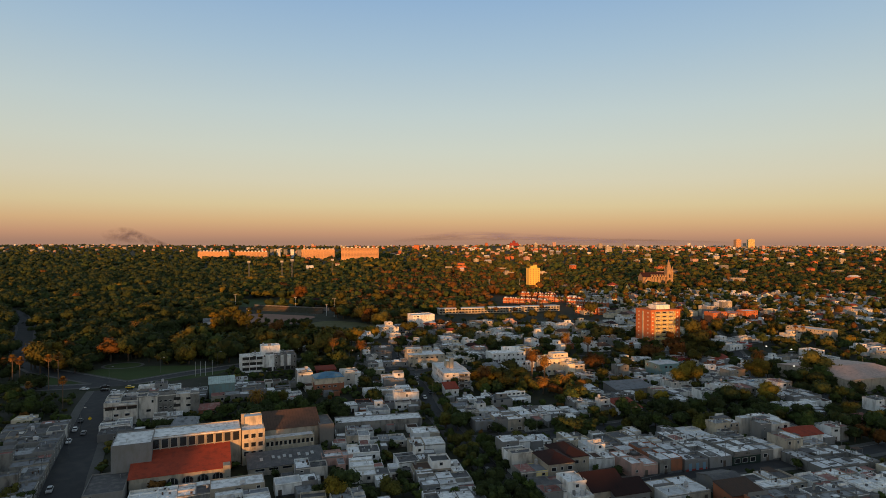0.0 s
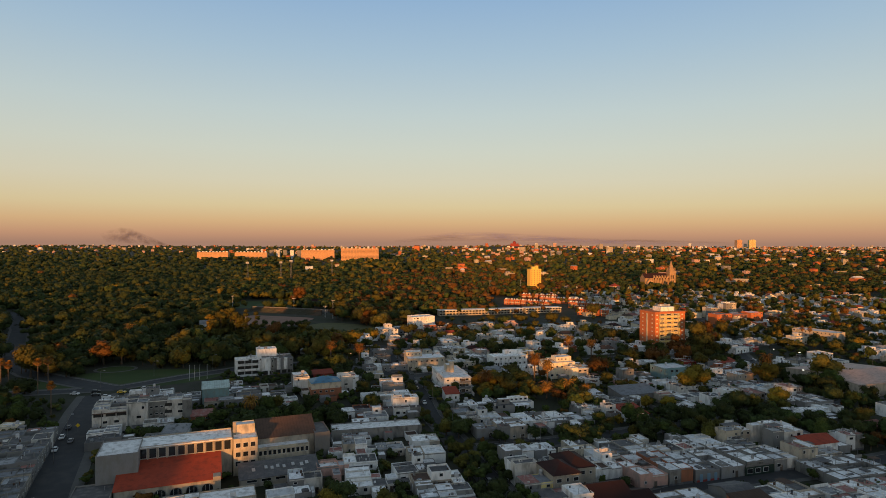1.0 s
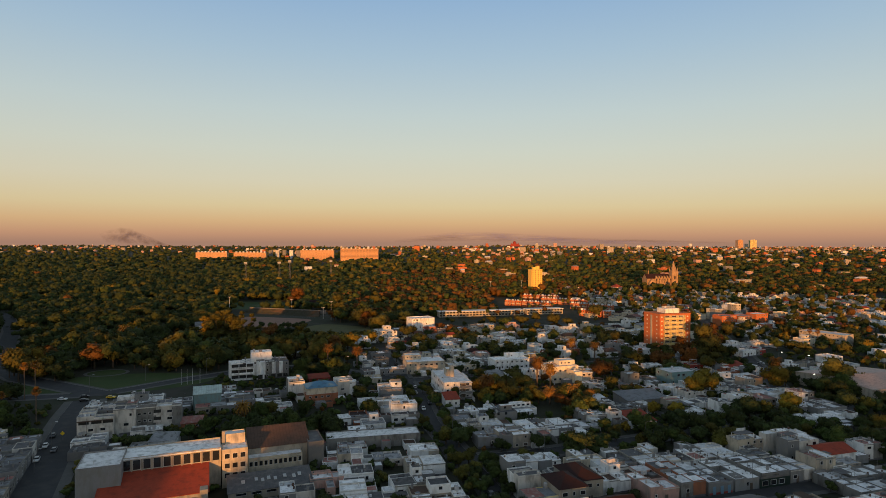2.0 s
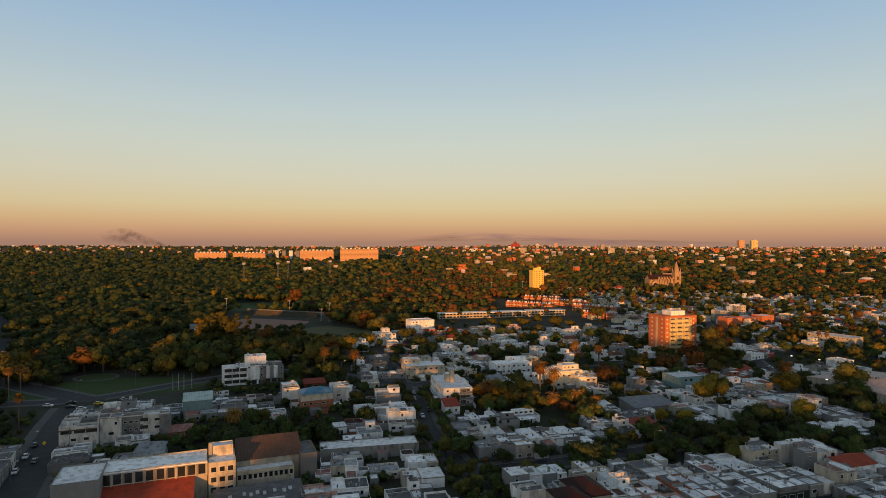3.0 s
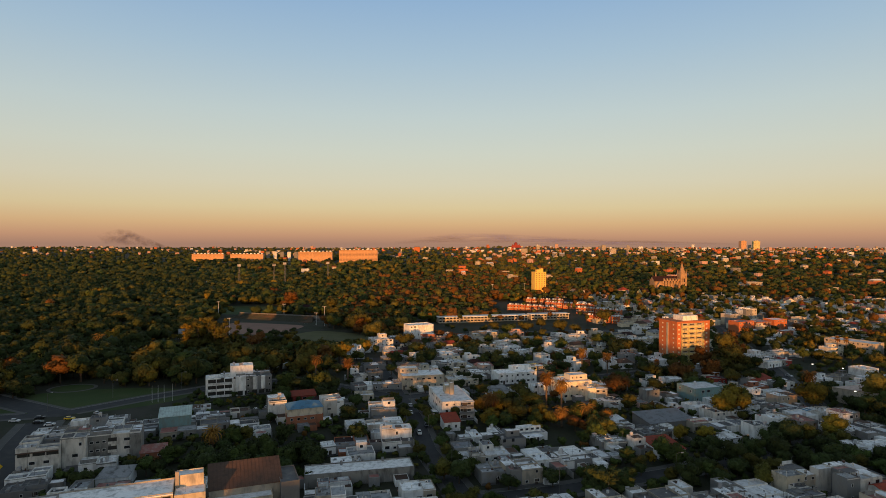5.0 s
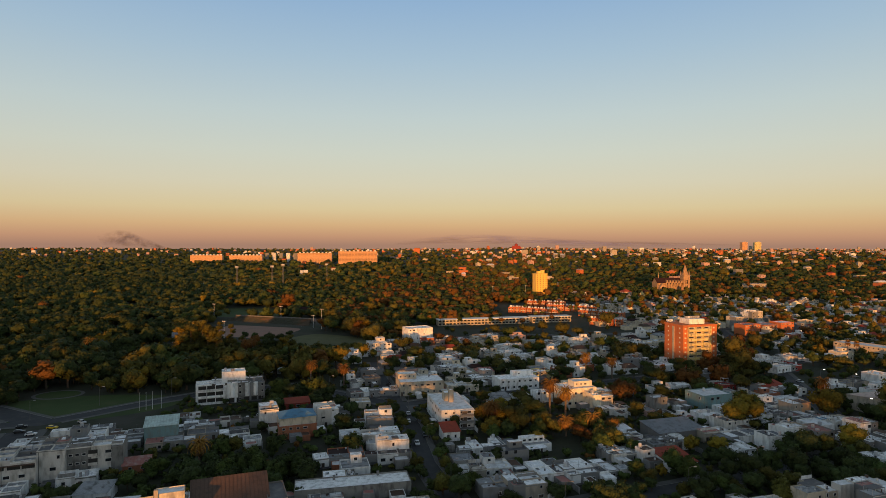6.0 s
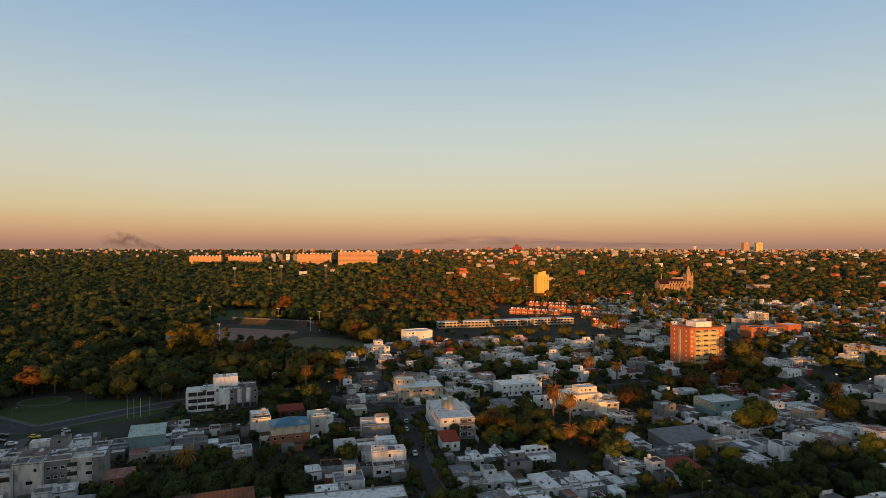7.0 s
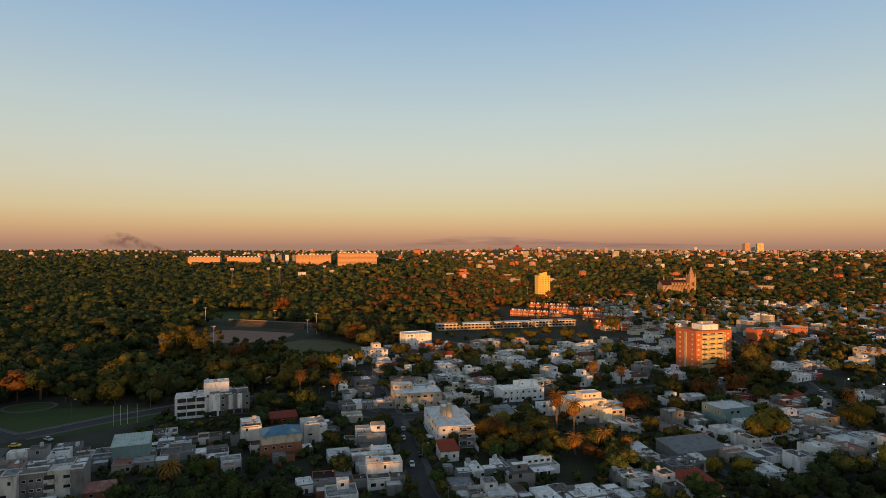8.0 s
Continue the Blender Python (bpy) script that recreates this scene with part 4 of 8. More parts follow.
house(-100.8, 195.1, 21.5, 11.7, 15, 13.5, "grey", "white", seed=7, annex=0, name='factory_wing', label='tall grey factory wing with white metal roof', category='factory', clutter=1, up=0, win=0)
long_wing = house(-84.9, 208.2, 21.5, 28.4, 11, 13, "beige", "white", seed=8, annex=0, name='factory_wing', label='long beige factory wing with tall windows and white roof', category='factory', clutter=2, up=0, win=0)
stair_tower = house(-67.3, 213.8, 21.5, 7.8, 11, 12.5, "cream", "white", seed=9, annex=0, name='stair_tower', label='cream stair tower of the old factory', category='tower', clutter=1, up=0, floors=4, win=0)
house(-56.9, 228.0, 21.5, 20.3, 11, 8.8, "beige", "rust", seed=10, style='slope', rise=4, name='factory_hall', label='factory hall with sloping rusty brown roof', category='hall', win=0)
house(-44.4, 229.9, 21.5, 5.4, 13, 9.5, "dark", "dark", seed=11, annex=0, name='factory_wing', label='dark cement factory wing with flat felt roof', category='factory', win=0, clutter=1, up=0)
band_wing = house(-56.7, 223.0, 21.5, 17.7, 5, 7, "cream", "silver", seed=12, annex=0, name='factory_wing', label='cream factory wing with window band and pale roof', category='factory', clutter=0, up=0, floors=2, win=0)
low_workshop = house(-53.4, 206.6, 21.5, 25.4, 10, 2.8, "beige", "dark", seed=13, style='slope', rise=2, name='workshop', label='workshop with dark sloping roof and skylights', category='workshop', win=0)
house(-62.3, 183.3, 21.5, 15.7, 8, 5, "beige", "white", seed=14, clutter=2, name='workshop', label='low workshop with stained white roof', category='workshop')
house(-100.2, 177.8, 21.5, 10.8, 17, 5, "grey", "dark", seed=15, clutter=1, name='workshop', label='low workshop with dark blue grey roof', category='workshop', up=0)
house(-80.4, 177.1, 21.5, 22.5, 10, 4.0, "white", "white", seed=16, clutter=4, up=0)
house(-45.8, 188.8, 21.5, 13.0, 6, 4.0, "grey", "silver", seed=17, clutter=2)
house(-57.6, 174.1, 21.5, 15.2, 9, 4.4, "white", "white", seed=18, clutter=3)
# apartment block and low roofs near the avenue
flats_left = house(-137.3, 256.0, 21.5, 12.7, 13, 10.5, "stained", "grey", seed=19, annex=0, name='apartment_block', category='apartments', floors=3, win=0, clutter=6, up=0)
flats_mid = house(-129.4, 262.8, 21.5, 8.1, 12, 11.5, "stained", "pink", seed=20, annex=0, name='apartment_block', category='apartments', floors=3, win=0, clutter=4, up=0)
flats_right = house(-118.8, 269.7, 21.5, 17.4, 12, 11, "stained", "silver", seed=21, annex=0, name='apartment_block', category='apartments', floors=3, win=0, clutter=6, up=0)
house(-133.2, 280.7, 21.5, 18.7, 15, 9, "white", "white", seed=22, clutter=8, up=0.9)
house(-148.6, 277.6, 21.5, 10.7, 12, 8, "white", "white", seed=23, clutter=6, up=0)
house(-134.3, 246.0, 21.5, 11.4, 9, 4.0, "white", "grey", seed=24, clutter=4)
house(-129.5, 237.3, 21.5, 12.2, 9, 3.2, "dark", "dark", seed=25, clutter=4)
house(-118.8, 259.3, 21.5, 11.6, 7, 4.0, "white", "white", seed=26, clutter=4)
house(-124.7, 299.9, 21.5, 13.0, 12, 3.2, "grey", "grey", seed=27, clutter=8)
house(-110.7, 300.8, 21.5, 12.2, 10, 8, "teal", "green", seed=28, style='slope', rise=1.6, name='shed', label='tall shed with pale green sheet roof', category='shed', win=0)
house(-106.6, 294.5, 21.5, 13.5, 12, 3.6, "grey", "pink", seed=29, clutter=3, up=0)
house(-100.6, 313.3, 21.5, 12.3, 9, 3.2, "grey", "silver", seed=30, clutter=2)
house(-106.3, 273.3, 21.5, 8.7, 9, 2.8, "brick", "pink", seed=31, style='gable', rise=1.6)
# white corner apartments by the park
corner_left = house(-114.8, 362.7, 21.5, 14.9, 14, 10, "white", "white", seed=32, annex=0, name='apartment_block', category='apartments', floors=3, win=0, clutter=6, up=0)
corner_right = house(-99.0, 367.4, 21.5, 18.1, 14, 10, "white", "white", seed=33, annex=0, name='apartment_block', category='apartments', floors=3, win=0, clutter=5, up=0)
house(-106.9, 371.8, 21.5, 11.5, 8, 14.5, "white", "white", seed=34, name='house', label='white rooftop dwelling above the corner apartments', clutter=2, up=0, win=0.2)
house(-110.1, 425.3, 20.0, 15.5, 12, 4.8, "white", "silver", seed=35, clutter=3)
house(-95.3, 433.9, 20.0, 21.8, 10, 3.2, "white", "white", seed=36, clutter=4)
# blue roofed house and neighbours
house(-73.5, 321.0, 21.5, 7.8, 12, 9, "white", "white", seed=37, clutter=4, up=0)
house(-58.6, 310.3, 21.5, 15.3, 6, 5.6, "brick", "silver", seed=38, clutter=0, up=0, label='brick fronted house with pale terrace roof')
house(-59.0, 312.3, 21.5, 14.9, 11, 8.2, "cream", "blue", seed=39, style='hip', rise=2.2, name='house', label='cream house with faded blue hipped roof', win=0)
house(-49.2, 326.1, 21.5, 9.4, 12, 8.5, "white", "white", seed=40, clutter=4, up=0, side=1)
house(-66.9, 344.2, 21.5, 11.2, 7, 5.6, "red", "red", seed=41, style='slope', rise=1.2)
# row on the west side of the middle street
house(-25.6, 320.6, 13.0, 11.5, 14, 5.6, "white", "silver", seed=42, clutter=6)
house(-23.1, 301.1, 13.0, 15.2, 9, 4.8, "white", "silver", seed=43, clutter=4)
house(-17.1, 285.4, 13.0, 11.9, 6, 8, "white", "white", seed=44, clutter=2, up=0, side=1)
house(-16.1, 280.9, 13.0, 12.4, 8, 4.4, "white", "white", seed=45, clutter=4, side=1, up=0)
house(-31.1, 279.6, 13.0, 17.7, 11, 3.6, "brick", "brown", seed=46, clutter=1, up=0)
house(-41.7, 276.4, 21.5, 5.0, 6, 4.0, "white", "white", seed=47, clutter=0, up=0)
house(-32.5, 258.9, 13.0, 10.6, 6, 4.4, "white", "white", seed=48, clutter=6)
house(-26.5, 250.9, 13.0, 36.3, 9, 4.6, "concrete", "white", seed=49, clutter=2, up=0, win=0, name='warehouse', label='long warehouse with white roof and stained wall', category='warehouse')
house(-32.6, 231.1, 13.0, 9.0, 7, 4.8, "white", "silver", seed=50, clutter=2, up=0, win=0.3)
house(-28.3, 215.5, 13.0, 11.5, 8, 4.0, "white", "white", seed=51, clutter=4)
house(-6.4, 236.0, 13.0, 10.5, 12, 4.4, "white", "white", seed=52, clutter=5, up=0.9)
house(-5.5, 221.8, 13.0, 13.1, 8, 4.8, "white", "white", seed=53, clutter=3, up=0, win=0.4)
house(-19.3, 231.4, 13.0, 10.7, 8, 2.8, "concrete", "grey", seed=54, clutter=3)
house(-27.2, 202.5, 13.0, 8.0, 8, 4.0, "white", "white", seed=55, clutter=3)
house(-22.9, 198.3, 13.0, 26.1, 5, 2.9, "white", "silver", seed=56, clutter=5)
house(-0.8, 196.8, 13.0, 16.0, 10, 4.0, "white", "white", seed=57, clutter=8)
house(1.6, 189.2, 13.0, 16.6, 9, 3.6, "white", "silver", seed=58, clutter=6)
house(4.1, 176.5, 13.0, 17.8, 9, 4.0, "white", "white", seed=59, clutter=4)
# east side of the middle street
street_block = house(7.7, 322.4, 13.0, 14.6, 30, 8.8, "white", "silver", seed=60, name='apartment_block', label='white apartment house with pale roof and rear balconies', category='apartments', floors=3, clutter=3, up=0, side=-1, win=1)
house(5.0, 307.0, 13.0, 6.9, 9, 4.0, "white", "red", seed=61, style='slope', rise=1.6)
house(9.0, 274.8, 13.0, 7.7, 8, 4.0, "cream", "grey", seed=62, clutter=3, up=0)
house(16.0, 290.4, 13.0, 17.6, 10, 3.4, "white", "white", seed=63, clutter=5)
house(18.5, 269.2, 13.0, 14.6, 9, 3.4, "white", "silver", seed=64, clutter=5, up=0.2)
house(19.3, 251.0, 13.0, 11.4, 9, 4.5, "beige", "grey", seed=65, clutter=4, up=0, floors=1)
house(28.6, 249.7, 17.0, 11.7, 10, 6, "beige", "silver", seed=66, clutter=3, up=0, floors=2)
porch_house = house(37.3, 294.1, 17.0, 13.3, 6, 3.2, "white", "grey", seed=67, clutter=1, up=0, annex=0, label='white garden house with open porch')
house(26.2, 295.4, 17.0, 10.1, 7, 2.9, "grey", "dark", seed=68, clutter=1, up=0)
house(39.3, 264.8, 17.0, 11.7, 13, 3.6, "white", "silver", seed=69, clutter=3)
house(48.8, 263.7, 17.0, 11.3, 13, 4.0, "white", "white", seed=70, clutter=3, up=0)
house(57.8, 267.5, 17.0, 9.3, 8, 3.2, "white", "silver", seed=71, clutter=2)
house(68.6, 282.4, 17.0, 11.1, 9, 4.0, "white", "white", seed=72, clutter=1, up=0)
house(69.9, 358.5, 17.0, 16.9, 13, 9.5, "ivory", "white", seed=73, name='apartment_block', category='apartments', floors=2, clutter=4, up=0.9, side=-1, win=0.95, label='ivory two storey villa with roof terrace beside palms')
house(78.9, 351.8, 17.0, 10.8, 12, 8, "ivory", "silver", seed=74, clutter=4, side=-1)
house(82.5, 345.2, 17.0, 13.8, 8, 3.2, "white", "silver", seed=75, clutter=2, up=0)
house(77.0, 303.5, 17.0, 11.4, 14, 3.6, "white", "white", seed=76, clutter=0, up=0)
# corner houses with brown tiled roofs
house(27.1, 205.4, 17.0, 7.9, 9, 7.5, "white", "dark", seed=77, clutter=3, up=0)
house(26.5, 217.4, 17.0, 10.9, 7, 7.5, "white", "white", seed=78, clutter=3, up=0)
house(36.5, 223.2, 17.0, 8.4, 8, 5.6, "white", "silver", seed=79, clutter=3, up=0)
house(38.7, 196.4, 17.0, 9.6, 12, 7.2, "beige", "brown", seed=80, style='hip', rise=2.4, floors=2, win=1)
house(44.8, 202.6, 17.0, 9.6, 14, 7, "beige", "brown", seed=81, style='hip', rise=2.4, floors=2, win=0.5)
house(29.6, 194.3, 17.0, 9.8, 7, 5.5, "yellow", "pink", seed=82, clutter=3, up=0, floors=2)
house(50.2, 181.5, 17.0, 12.1, 15, 4.8, "beige", "brown", seed=83, style='gable', rise=3.2)
house(56.9, 181.1, 17.0, 12.2, 12, 4.0, "grey", "brown", seed=84, style='gable', rise=2.2)
house(35.1, 181.6, 17.0, 10.6, 12, 4.4, "white", "pink", seed=85, clutter=3, up=0)
house(41.7, 178.0, 17.0, 6.3, 12, 4.4, "white", "white", seed=86, clutter=2)
# lots along the cross street, wall to wall
house(68.2, 203.4, 17, 10.4, 18, 5.0, "pink", "white", seed=601, clutter=4, up=0.15, annex=0, floors=1, win=0.7)
house(78.2, 206.4, 17, 9.2, 18, 5.2, "brick", "silver", seed=602, clutter=4, up=0, annex=0, floors=1, win=0.9)
blue_door_house = house(88.2, 209.3, 17, 9.6, 18, 4.2, "white", "white", seed=603, clutter=3, up=0, floors=1, win=0, annex=0)
house(98.2, 212.3, 17, 9.8, 17, 4.0, "grey", "white", seed=604, clutter=3, up=0.2, annex=0, win=0.3)
shop = house(109.0, 215.4, 17, 11.2, 16, 4.8, "concrete", "silver", seed=605, clutter=5, floors=1, win=0, up=0.2, annex=0)
house(119.8, 218.7, 17, 10.2, 14, 4.6, "concrete", "silver", seed=606, clutter=4, floors=1, win=0.5, up=0.3, annex=0)
house(129.4, 221.6, 17, 8.6, 8, 7.4, "cream", "white", seed=102, clutter=2, up=0, floors=2, win=1, annex=0)
house(54.0, 209.0, 17, 13.0, 18, 4.4, "white", "silver", seed=607, clutter=6, up=0.3, annex=0, win=0)
# the lots behind them
house(49.6, 226.5, 17, 13.5, 11, 4.6, "cream", "white", seed=608, clutter=3, up=0.2, annex=0, win=0.2)
house(62.4, 221.3, 17, 11.0, 19, 4.5, "white", "white", seed=609, clutter=4, up=0.3, annex=0, win=0.2)
house(73.2, 224.7, 17, 10.4, 18, 4.2, "white", "white", seed=610, clutter=4, up=0.2, annex=0, win=0.2)
house(83.3, 227.7, 17, 9.6, 19, 4.4, "white", "silver", seed=611, clutter=3, up=0, annex=0, win=0.2)
house(93.2, 229.9, 17, 10.0, 18, 4.1, "white", "white", seed=612, clutter=3, up=0.2, annex=0, win=0.2)
house(103.2, 232.0, 17, 9.8, 15, 3.8, "white", "silver", seed=613, clutter=3, up=0, annex=0, win=0.2)
house(113.2, 233.5, 17, 9.4, 9, 4.2, "stained", "pink", seed=614, clutter=3, up=0, annex=0, win=0.3)
house(115.8, 243.6, 17, 12.6, 10, 6.4, "cream", "white", seed=615, clutter=2, up=0, annex=0, floors=2, win=0.8)
house(131.2, 237.0, 17, 14.5, 13, 8.6, "white", "silver", seed=107, clutter=3, up=0, floors=2, side=1, win=0.7, annex=0)
house(138.5, 224.3, 17.0, 12.3, 10, 4.0, "white", "grey", seed=103, clutter=3)
house(141.7, 232.9, 17.0, 15.1, 10, 4.8, "white", "red", seed=104, style='gable', rise=1.8)
# nearest roofs south of the cross street
house(74.5, 182.5, 17, 15.5, 12, 3.6, "white", "silver", seed=621, clutter=4, up=0, annex=0)
house(107.8, 189.6, 17, 17.5, 11, 3.4, "white", "white", seed=622, clutter=5, up=0, annex=0)
house(126.0, 186.5, 17, 14.0, 14, 3.2, "concrete", "pink", seed=623, clutter=5, up=0.2, annex=0)
house(106.0, 178.5, 17, 13.0, 9, 3.4, "grey", "dark", seed=624, clutter=4, up=0.3, annex=0)
house(91.3, 188.9, 17.0, 10.1, 11, 3.6, "grey", "dark", seed=115, clutter=2, style='gable', rise=1.5)
house(91.6, 180.9, 17.0, 11.9, 8, 4.0, "brick", "rust", seed=116, clutter=2, style='slope', rise=1.5)
house(140.5, 206.5, 17.0, 26.1, 17, 3.4, "concrete", "silver", seed=121, clutter=4, up=0)
house(136.2, 194.5, 17.0, 15.1, 9, 3.6, "white", "white", seed=122, clutter=4)
house(137.8, 187.0, 17.0, 15.3, 10, 3.6, "white", "silver", seed=123, clutter=3)
house(121.0, 180.4, 17.0, 17.5, 9, 3.6, "grey", "grey", seed=124, clutter=3)
# houses among trees east of the middle
house(99.5, 307.8, 17.0, 22.4, 13, 4.2, "dark", "slate", seed=125, style='slope', rise=1.6, name='workshop', label='workshop with dark corrugated slate grey roof', category='workshop', win=0)
house(86.8, 275.2, 17.0, 11.4, 12, 3.2, "white", "red", seed=126, style='slope', rise=1.8)
house(79.0, 277.3, 17.0, 8.3, 9, 3.2, "white", "white", seed=127, clutter=3)
house(86.8, 295.0, 17.0, 9.1, 9, 3.2, "grey", "green", seed=128, clutter=3, up=0)
house(95.0, 297.1, 17.0, 9.3, 9, 3.6, "white", "white", seed=129, clutter=3, up=0)
house(78.1, 308.3, 17.0, 6.5, 12, 3.2, "white", "silver", seed=130, style='slope', rise=1.2)
house(66.8, 283.1, 17.0, 10.4, 9, 4.0, "white", "white", seed=131, clutter=3, up=0)
house(113.3, 307.3, 17.0, 12.4, 9, 4.4, "white", "white", seed=132, clutter=3, up=0)
house(128.4, 320.0, 17.0, 13.1, 10, 5.2, "white", "dark", seed=133, clutter=1, up=0)
house(116.5, 302.0, 17.0, 8.2, 8, 3.6, "grey", "silver", seed=134, clutter=3)
house(126.4, 304.8, 17.0, 12.7, 8, 3.6, "white", "grey", seed=135, clutter=3)
house(115.6, 288.8, 17.0, 10.5, 8, 3.6, "white", "white", seed=136, clutter=3, up=0)
house(135.5, 354.2, 17.0, 17.3, 13, 7.5, "teal", "silver", seed=137, name='school_block', label='low school block with dull teal walls and pale roof', category='school', clutter=1, up=0, side=-1)
house(144.4, 304.7, 17.0, 10.7, 9, 7, "beige", "white", seed=138, clutter=2, up=0, floors=2, win=0.7)
house(145.2, 320.6, 17.0, 10.5, 9, 3.6, "grey", "grey", seed=139, clutter=4)
house(153.8, 336.5, 17.0, 13.2, 9, 3.6, "white", "grey", seed=140, clutter=4)
house(164.9, 350.2, 17.0, 13.2, 9, 4.0, "white", "white", seed=141, clutter=4, up=0.5)
house(169.3, 342.5, 17.0, 11.0, 8, 6.5, "apricot", "white", seed=142, clutter=3, up=0, floors=2, win=0.7)
house(163.3, 333.3, 17.0, 11.8, 8, 3.6, "white", "silver", seed=143, clutter=3)
house(170.9, 327.0, 17.0, 11.6, 9, 3.6, "grey", "blue", seed=144, clutter=2, up=0)
house(177.8, 324.0, 17.0, 13.3, 9, 4.0, "white", "white", seed=145, clutter=4, up=0)
house(177.4, 309.9, 17.0, 9.7, 8, 7.5, "white", "grey", seed=146, clutter=2, up=0)
house(169.6, 296.6, 17.0, 15.4, 12, 4.0, "white", "white", seed=147, clutter=3, up=0)
house(179.7, 294.1, 17.0, 17.5, 13, 4.4, "white", "silver", seed=148, clutter=4, up=0.2)
house(162.2, 279.0, 17.0, 9.4, 8, 3.6, "white", "white", seed=149, clutter=3)
house(169.4, 277.8, 17.0, 13.1, 8, 4.0, "white", "white", seed=150, clutter=3)
house(188.8, 379.5, 17.0, 14.4, 9, 4.8, "white", "white", seed=151, clutter=3)
house(172.8, 387.5, 17.0, 10.7, 9, 4.8, "white", "white", seed=152, clutter=2, up=0)
house(182.4, 387.8, 17.0, 14.6, 9, 3.6, "cream", "red", seed=153, style='slope', rise=1.8)
house(157.4, 388.9, 17.0, 10.5, 9, 4.8, "red", "grey", seed=154, clutter=2)
house(104.8, 347.0, 17.0, 7.8, 6, 8, "pink", "silver", seed=155, clutter=0, up=0, win=0.3)
house(117.5, 355.8, 17.0, 8.4, 6, 4.0, "grey", "white", seed=156, clutter=2, up=0)
house(231.5, 395.0, 17.0, 19.0, 10, 4.4, "dark", "grey", seed=157, clutter=2, up=0, win=0)
# middle distance, west of the street
house(-29.3, 376.5, 13.0, 15.8, 10, 4.0, "grey", "silver", seed=158, clutter=3, up=0)
house(-9.8, 380.8, 13.0, 23.7, 16, 7.5, "cream", "silver", seed=159, clutter=3, up=0.9, floors=2, win=1, label='cream corner house with tall windows and roof terrace')
house(-41.0, 374.1, 21.5, 11.9, 10, 3.6, "white", "white", seed=160, clutter=5)
house(-46.3, 399.8, 21.5, 10.2, 9, 3.6, "white", "white", seed=161, clutter=5)
house(-38.4, 401.2, 20.0, 8.9, 8, 4.8, "grey", "grey", seed=162, clutter=4)
house(-41.9, 427.0, 20.0, 14.4, 8, 4.0, "grey", "silver", seed=163, clutter=3)
house(-58.7, 491.9, 20.0, 17.1, 13, 5.2, "white", "silver", seed=164, clutter=2, up=0, win=0.3)
house(-44.2, 498.1, 20.0, 16.3, 13, 8.5, "white", "white", seed=165, clutter=4, up=0.9, win=0.9)
house(-72.8, 471.1, 20.0, 17.3, 9, 3.2, "white", "white", seed=166, clutter=3)
house(-30.1, 448.7, 20.0, 17.1, 9, 4.0, "grey", "grey", seed=167, style='hip', rise=1.6)
house(-17.5, 428.0, 24.0, 17.8, 9, 4.0, "pink", "pink", seed=168, clutter=4)
# middle distance, lit white house and its row
house(-16.7, 544.4, 24.0, 21.3, 14, 13, "white", "white", seed=169, clutter=5, up=0, win=0.3, label='tall white house catching the evening sun')
house(-8.3, 526.5, 24.0, 11.3, 9, 5.6, "white", "red", seed=170, style='slope', rise=1.5)
house(-2.9, 501.4, 24.0, 16.2, 9, 5.2, "brick", "grey", seed=171, clutter=3)
house(12.3, 385.6, 13.0, 17.8, 16, 4.8, "cream", "silver", seed=172, clutter=3, up=0)
house(6.9, 428.9, 24.0, 18.8, 12, 5.2, "teal", "silver", seed=173, clutter=3, up=0.2)
house(27.4, 408.5, 24.0, 18.8, 10, 4.0, "white", "white", seed=174, clutter=4)
house(43.8, 393.4, 17.0, 23.8, 11, 6.5, "white", "white", seed=175, clutter=3, up=0.2, floors=2, win=1, label='white villa with arched door and roof terrace')
house(59.8, 415.6, 24.0, 15.8, 9, 5.6, "yellow", "white", seed=176, clutter=3, up=0, win=0.9)
house(38.7, 557.0, 24.0, 22.2, 12, 5.6, "white", "white", seed=177, clutter=3, up=0.3)
house(49.8, 512.5, 24.0, 27.0, 9, 4.4, "white", "white", seed=178, clutter=3)
house(8.0, 475.4, 24.0, 18.8, 9, 4.4, "pink", "white", seed=179, clutter=4)
house(45.5, 464.6, 24.0, 29.4, 9, 4.0, "white", "white", seed=180, clutter=4)
house(90.8, 475.2, 24.0, 22.3, 12, 4.8, "white", "silver", seed=181, clutter=3, up=0, side=-1)
house(97.8, 524.8, 24.0, 31.4, 10, 4.0, "white", "white", seed=182, clutter=4)
house(87.0, 535.8, 24.0, 23.4, 10, 3.6, "white", "white", seed=183, clutter=4)
house(65.8, 478.1, 24.0, 22.2, 9, 4.0, "white", "white", seed=184, clutter=4)
house(139.8, 530.6, 24.0, 46.1, 9, 4.8, "cream", "white", seed=185, clutter=3, up=0)
house(131.6, 476.6, 24.0, 23.3, 9, 4.8, "cream", "white", seed=186, clutter=3, up=0.2)
house(143.8, 440.7, 24.0, 16.1, 10, 4.8, "white", "silver", seed=187, clutter=2, up=0)
# school and sheds far right
house(231.6, 468.4, 24.0, 44.8, 10, 3.6, "white", "white", seed=188, clutter=5)
house(220.4, 439.0, 24.0, 22.9, 12, 4.8, "red", "silver", seed=189, clutter=2, up=0)
house(251.4, 475.8, 24.0, 31.5, 10, 4.8, "white", "white", seed=190, clutter=4)
house(279.5, 533.2, 24.0, 38.4, 10, 4.4, "white", "white", seed=191, clutter=3)
house(301.8, 492.6, -58.3, 34.2, 14, 9, "beige", "silver", seed=192, floors=3, win=1, name='school_building', label='beige three storey school with window bands', category='school', clutter=3, up=0)
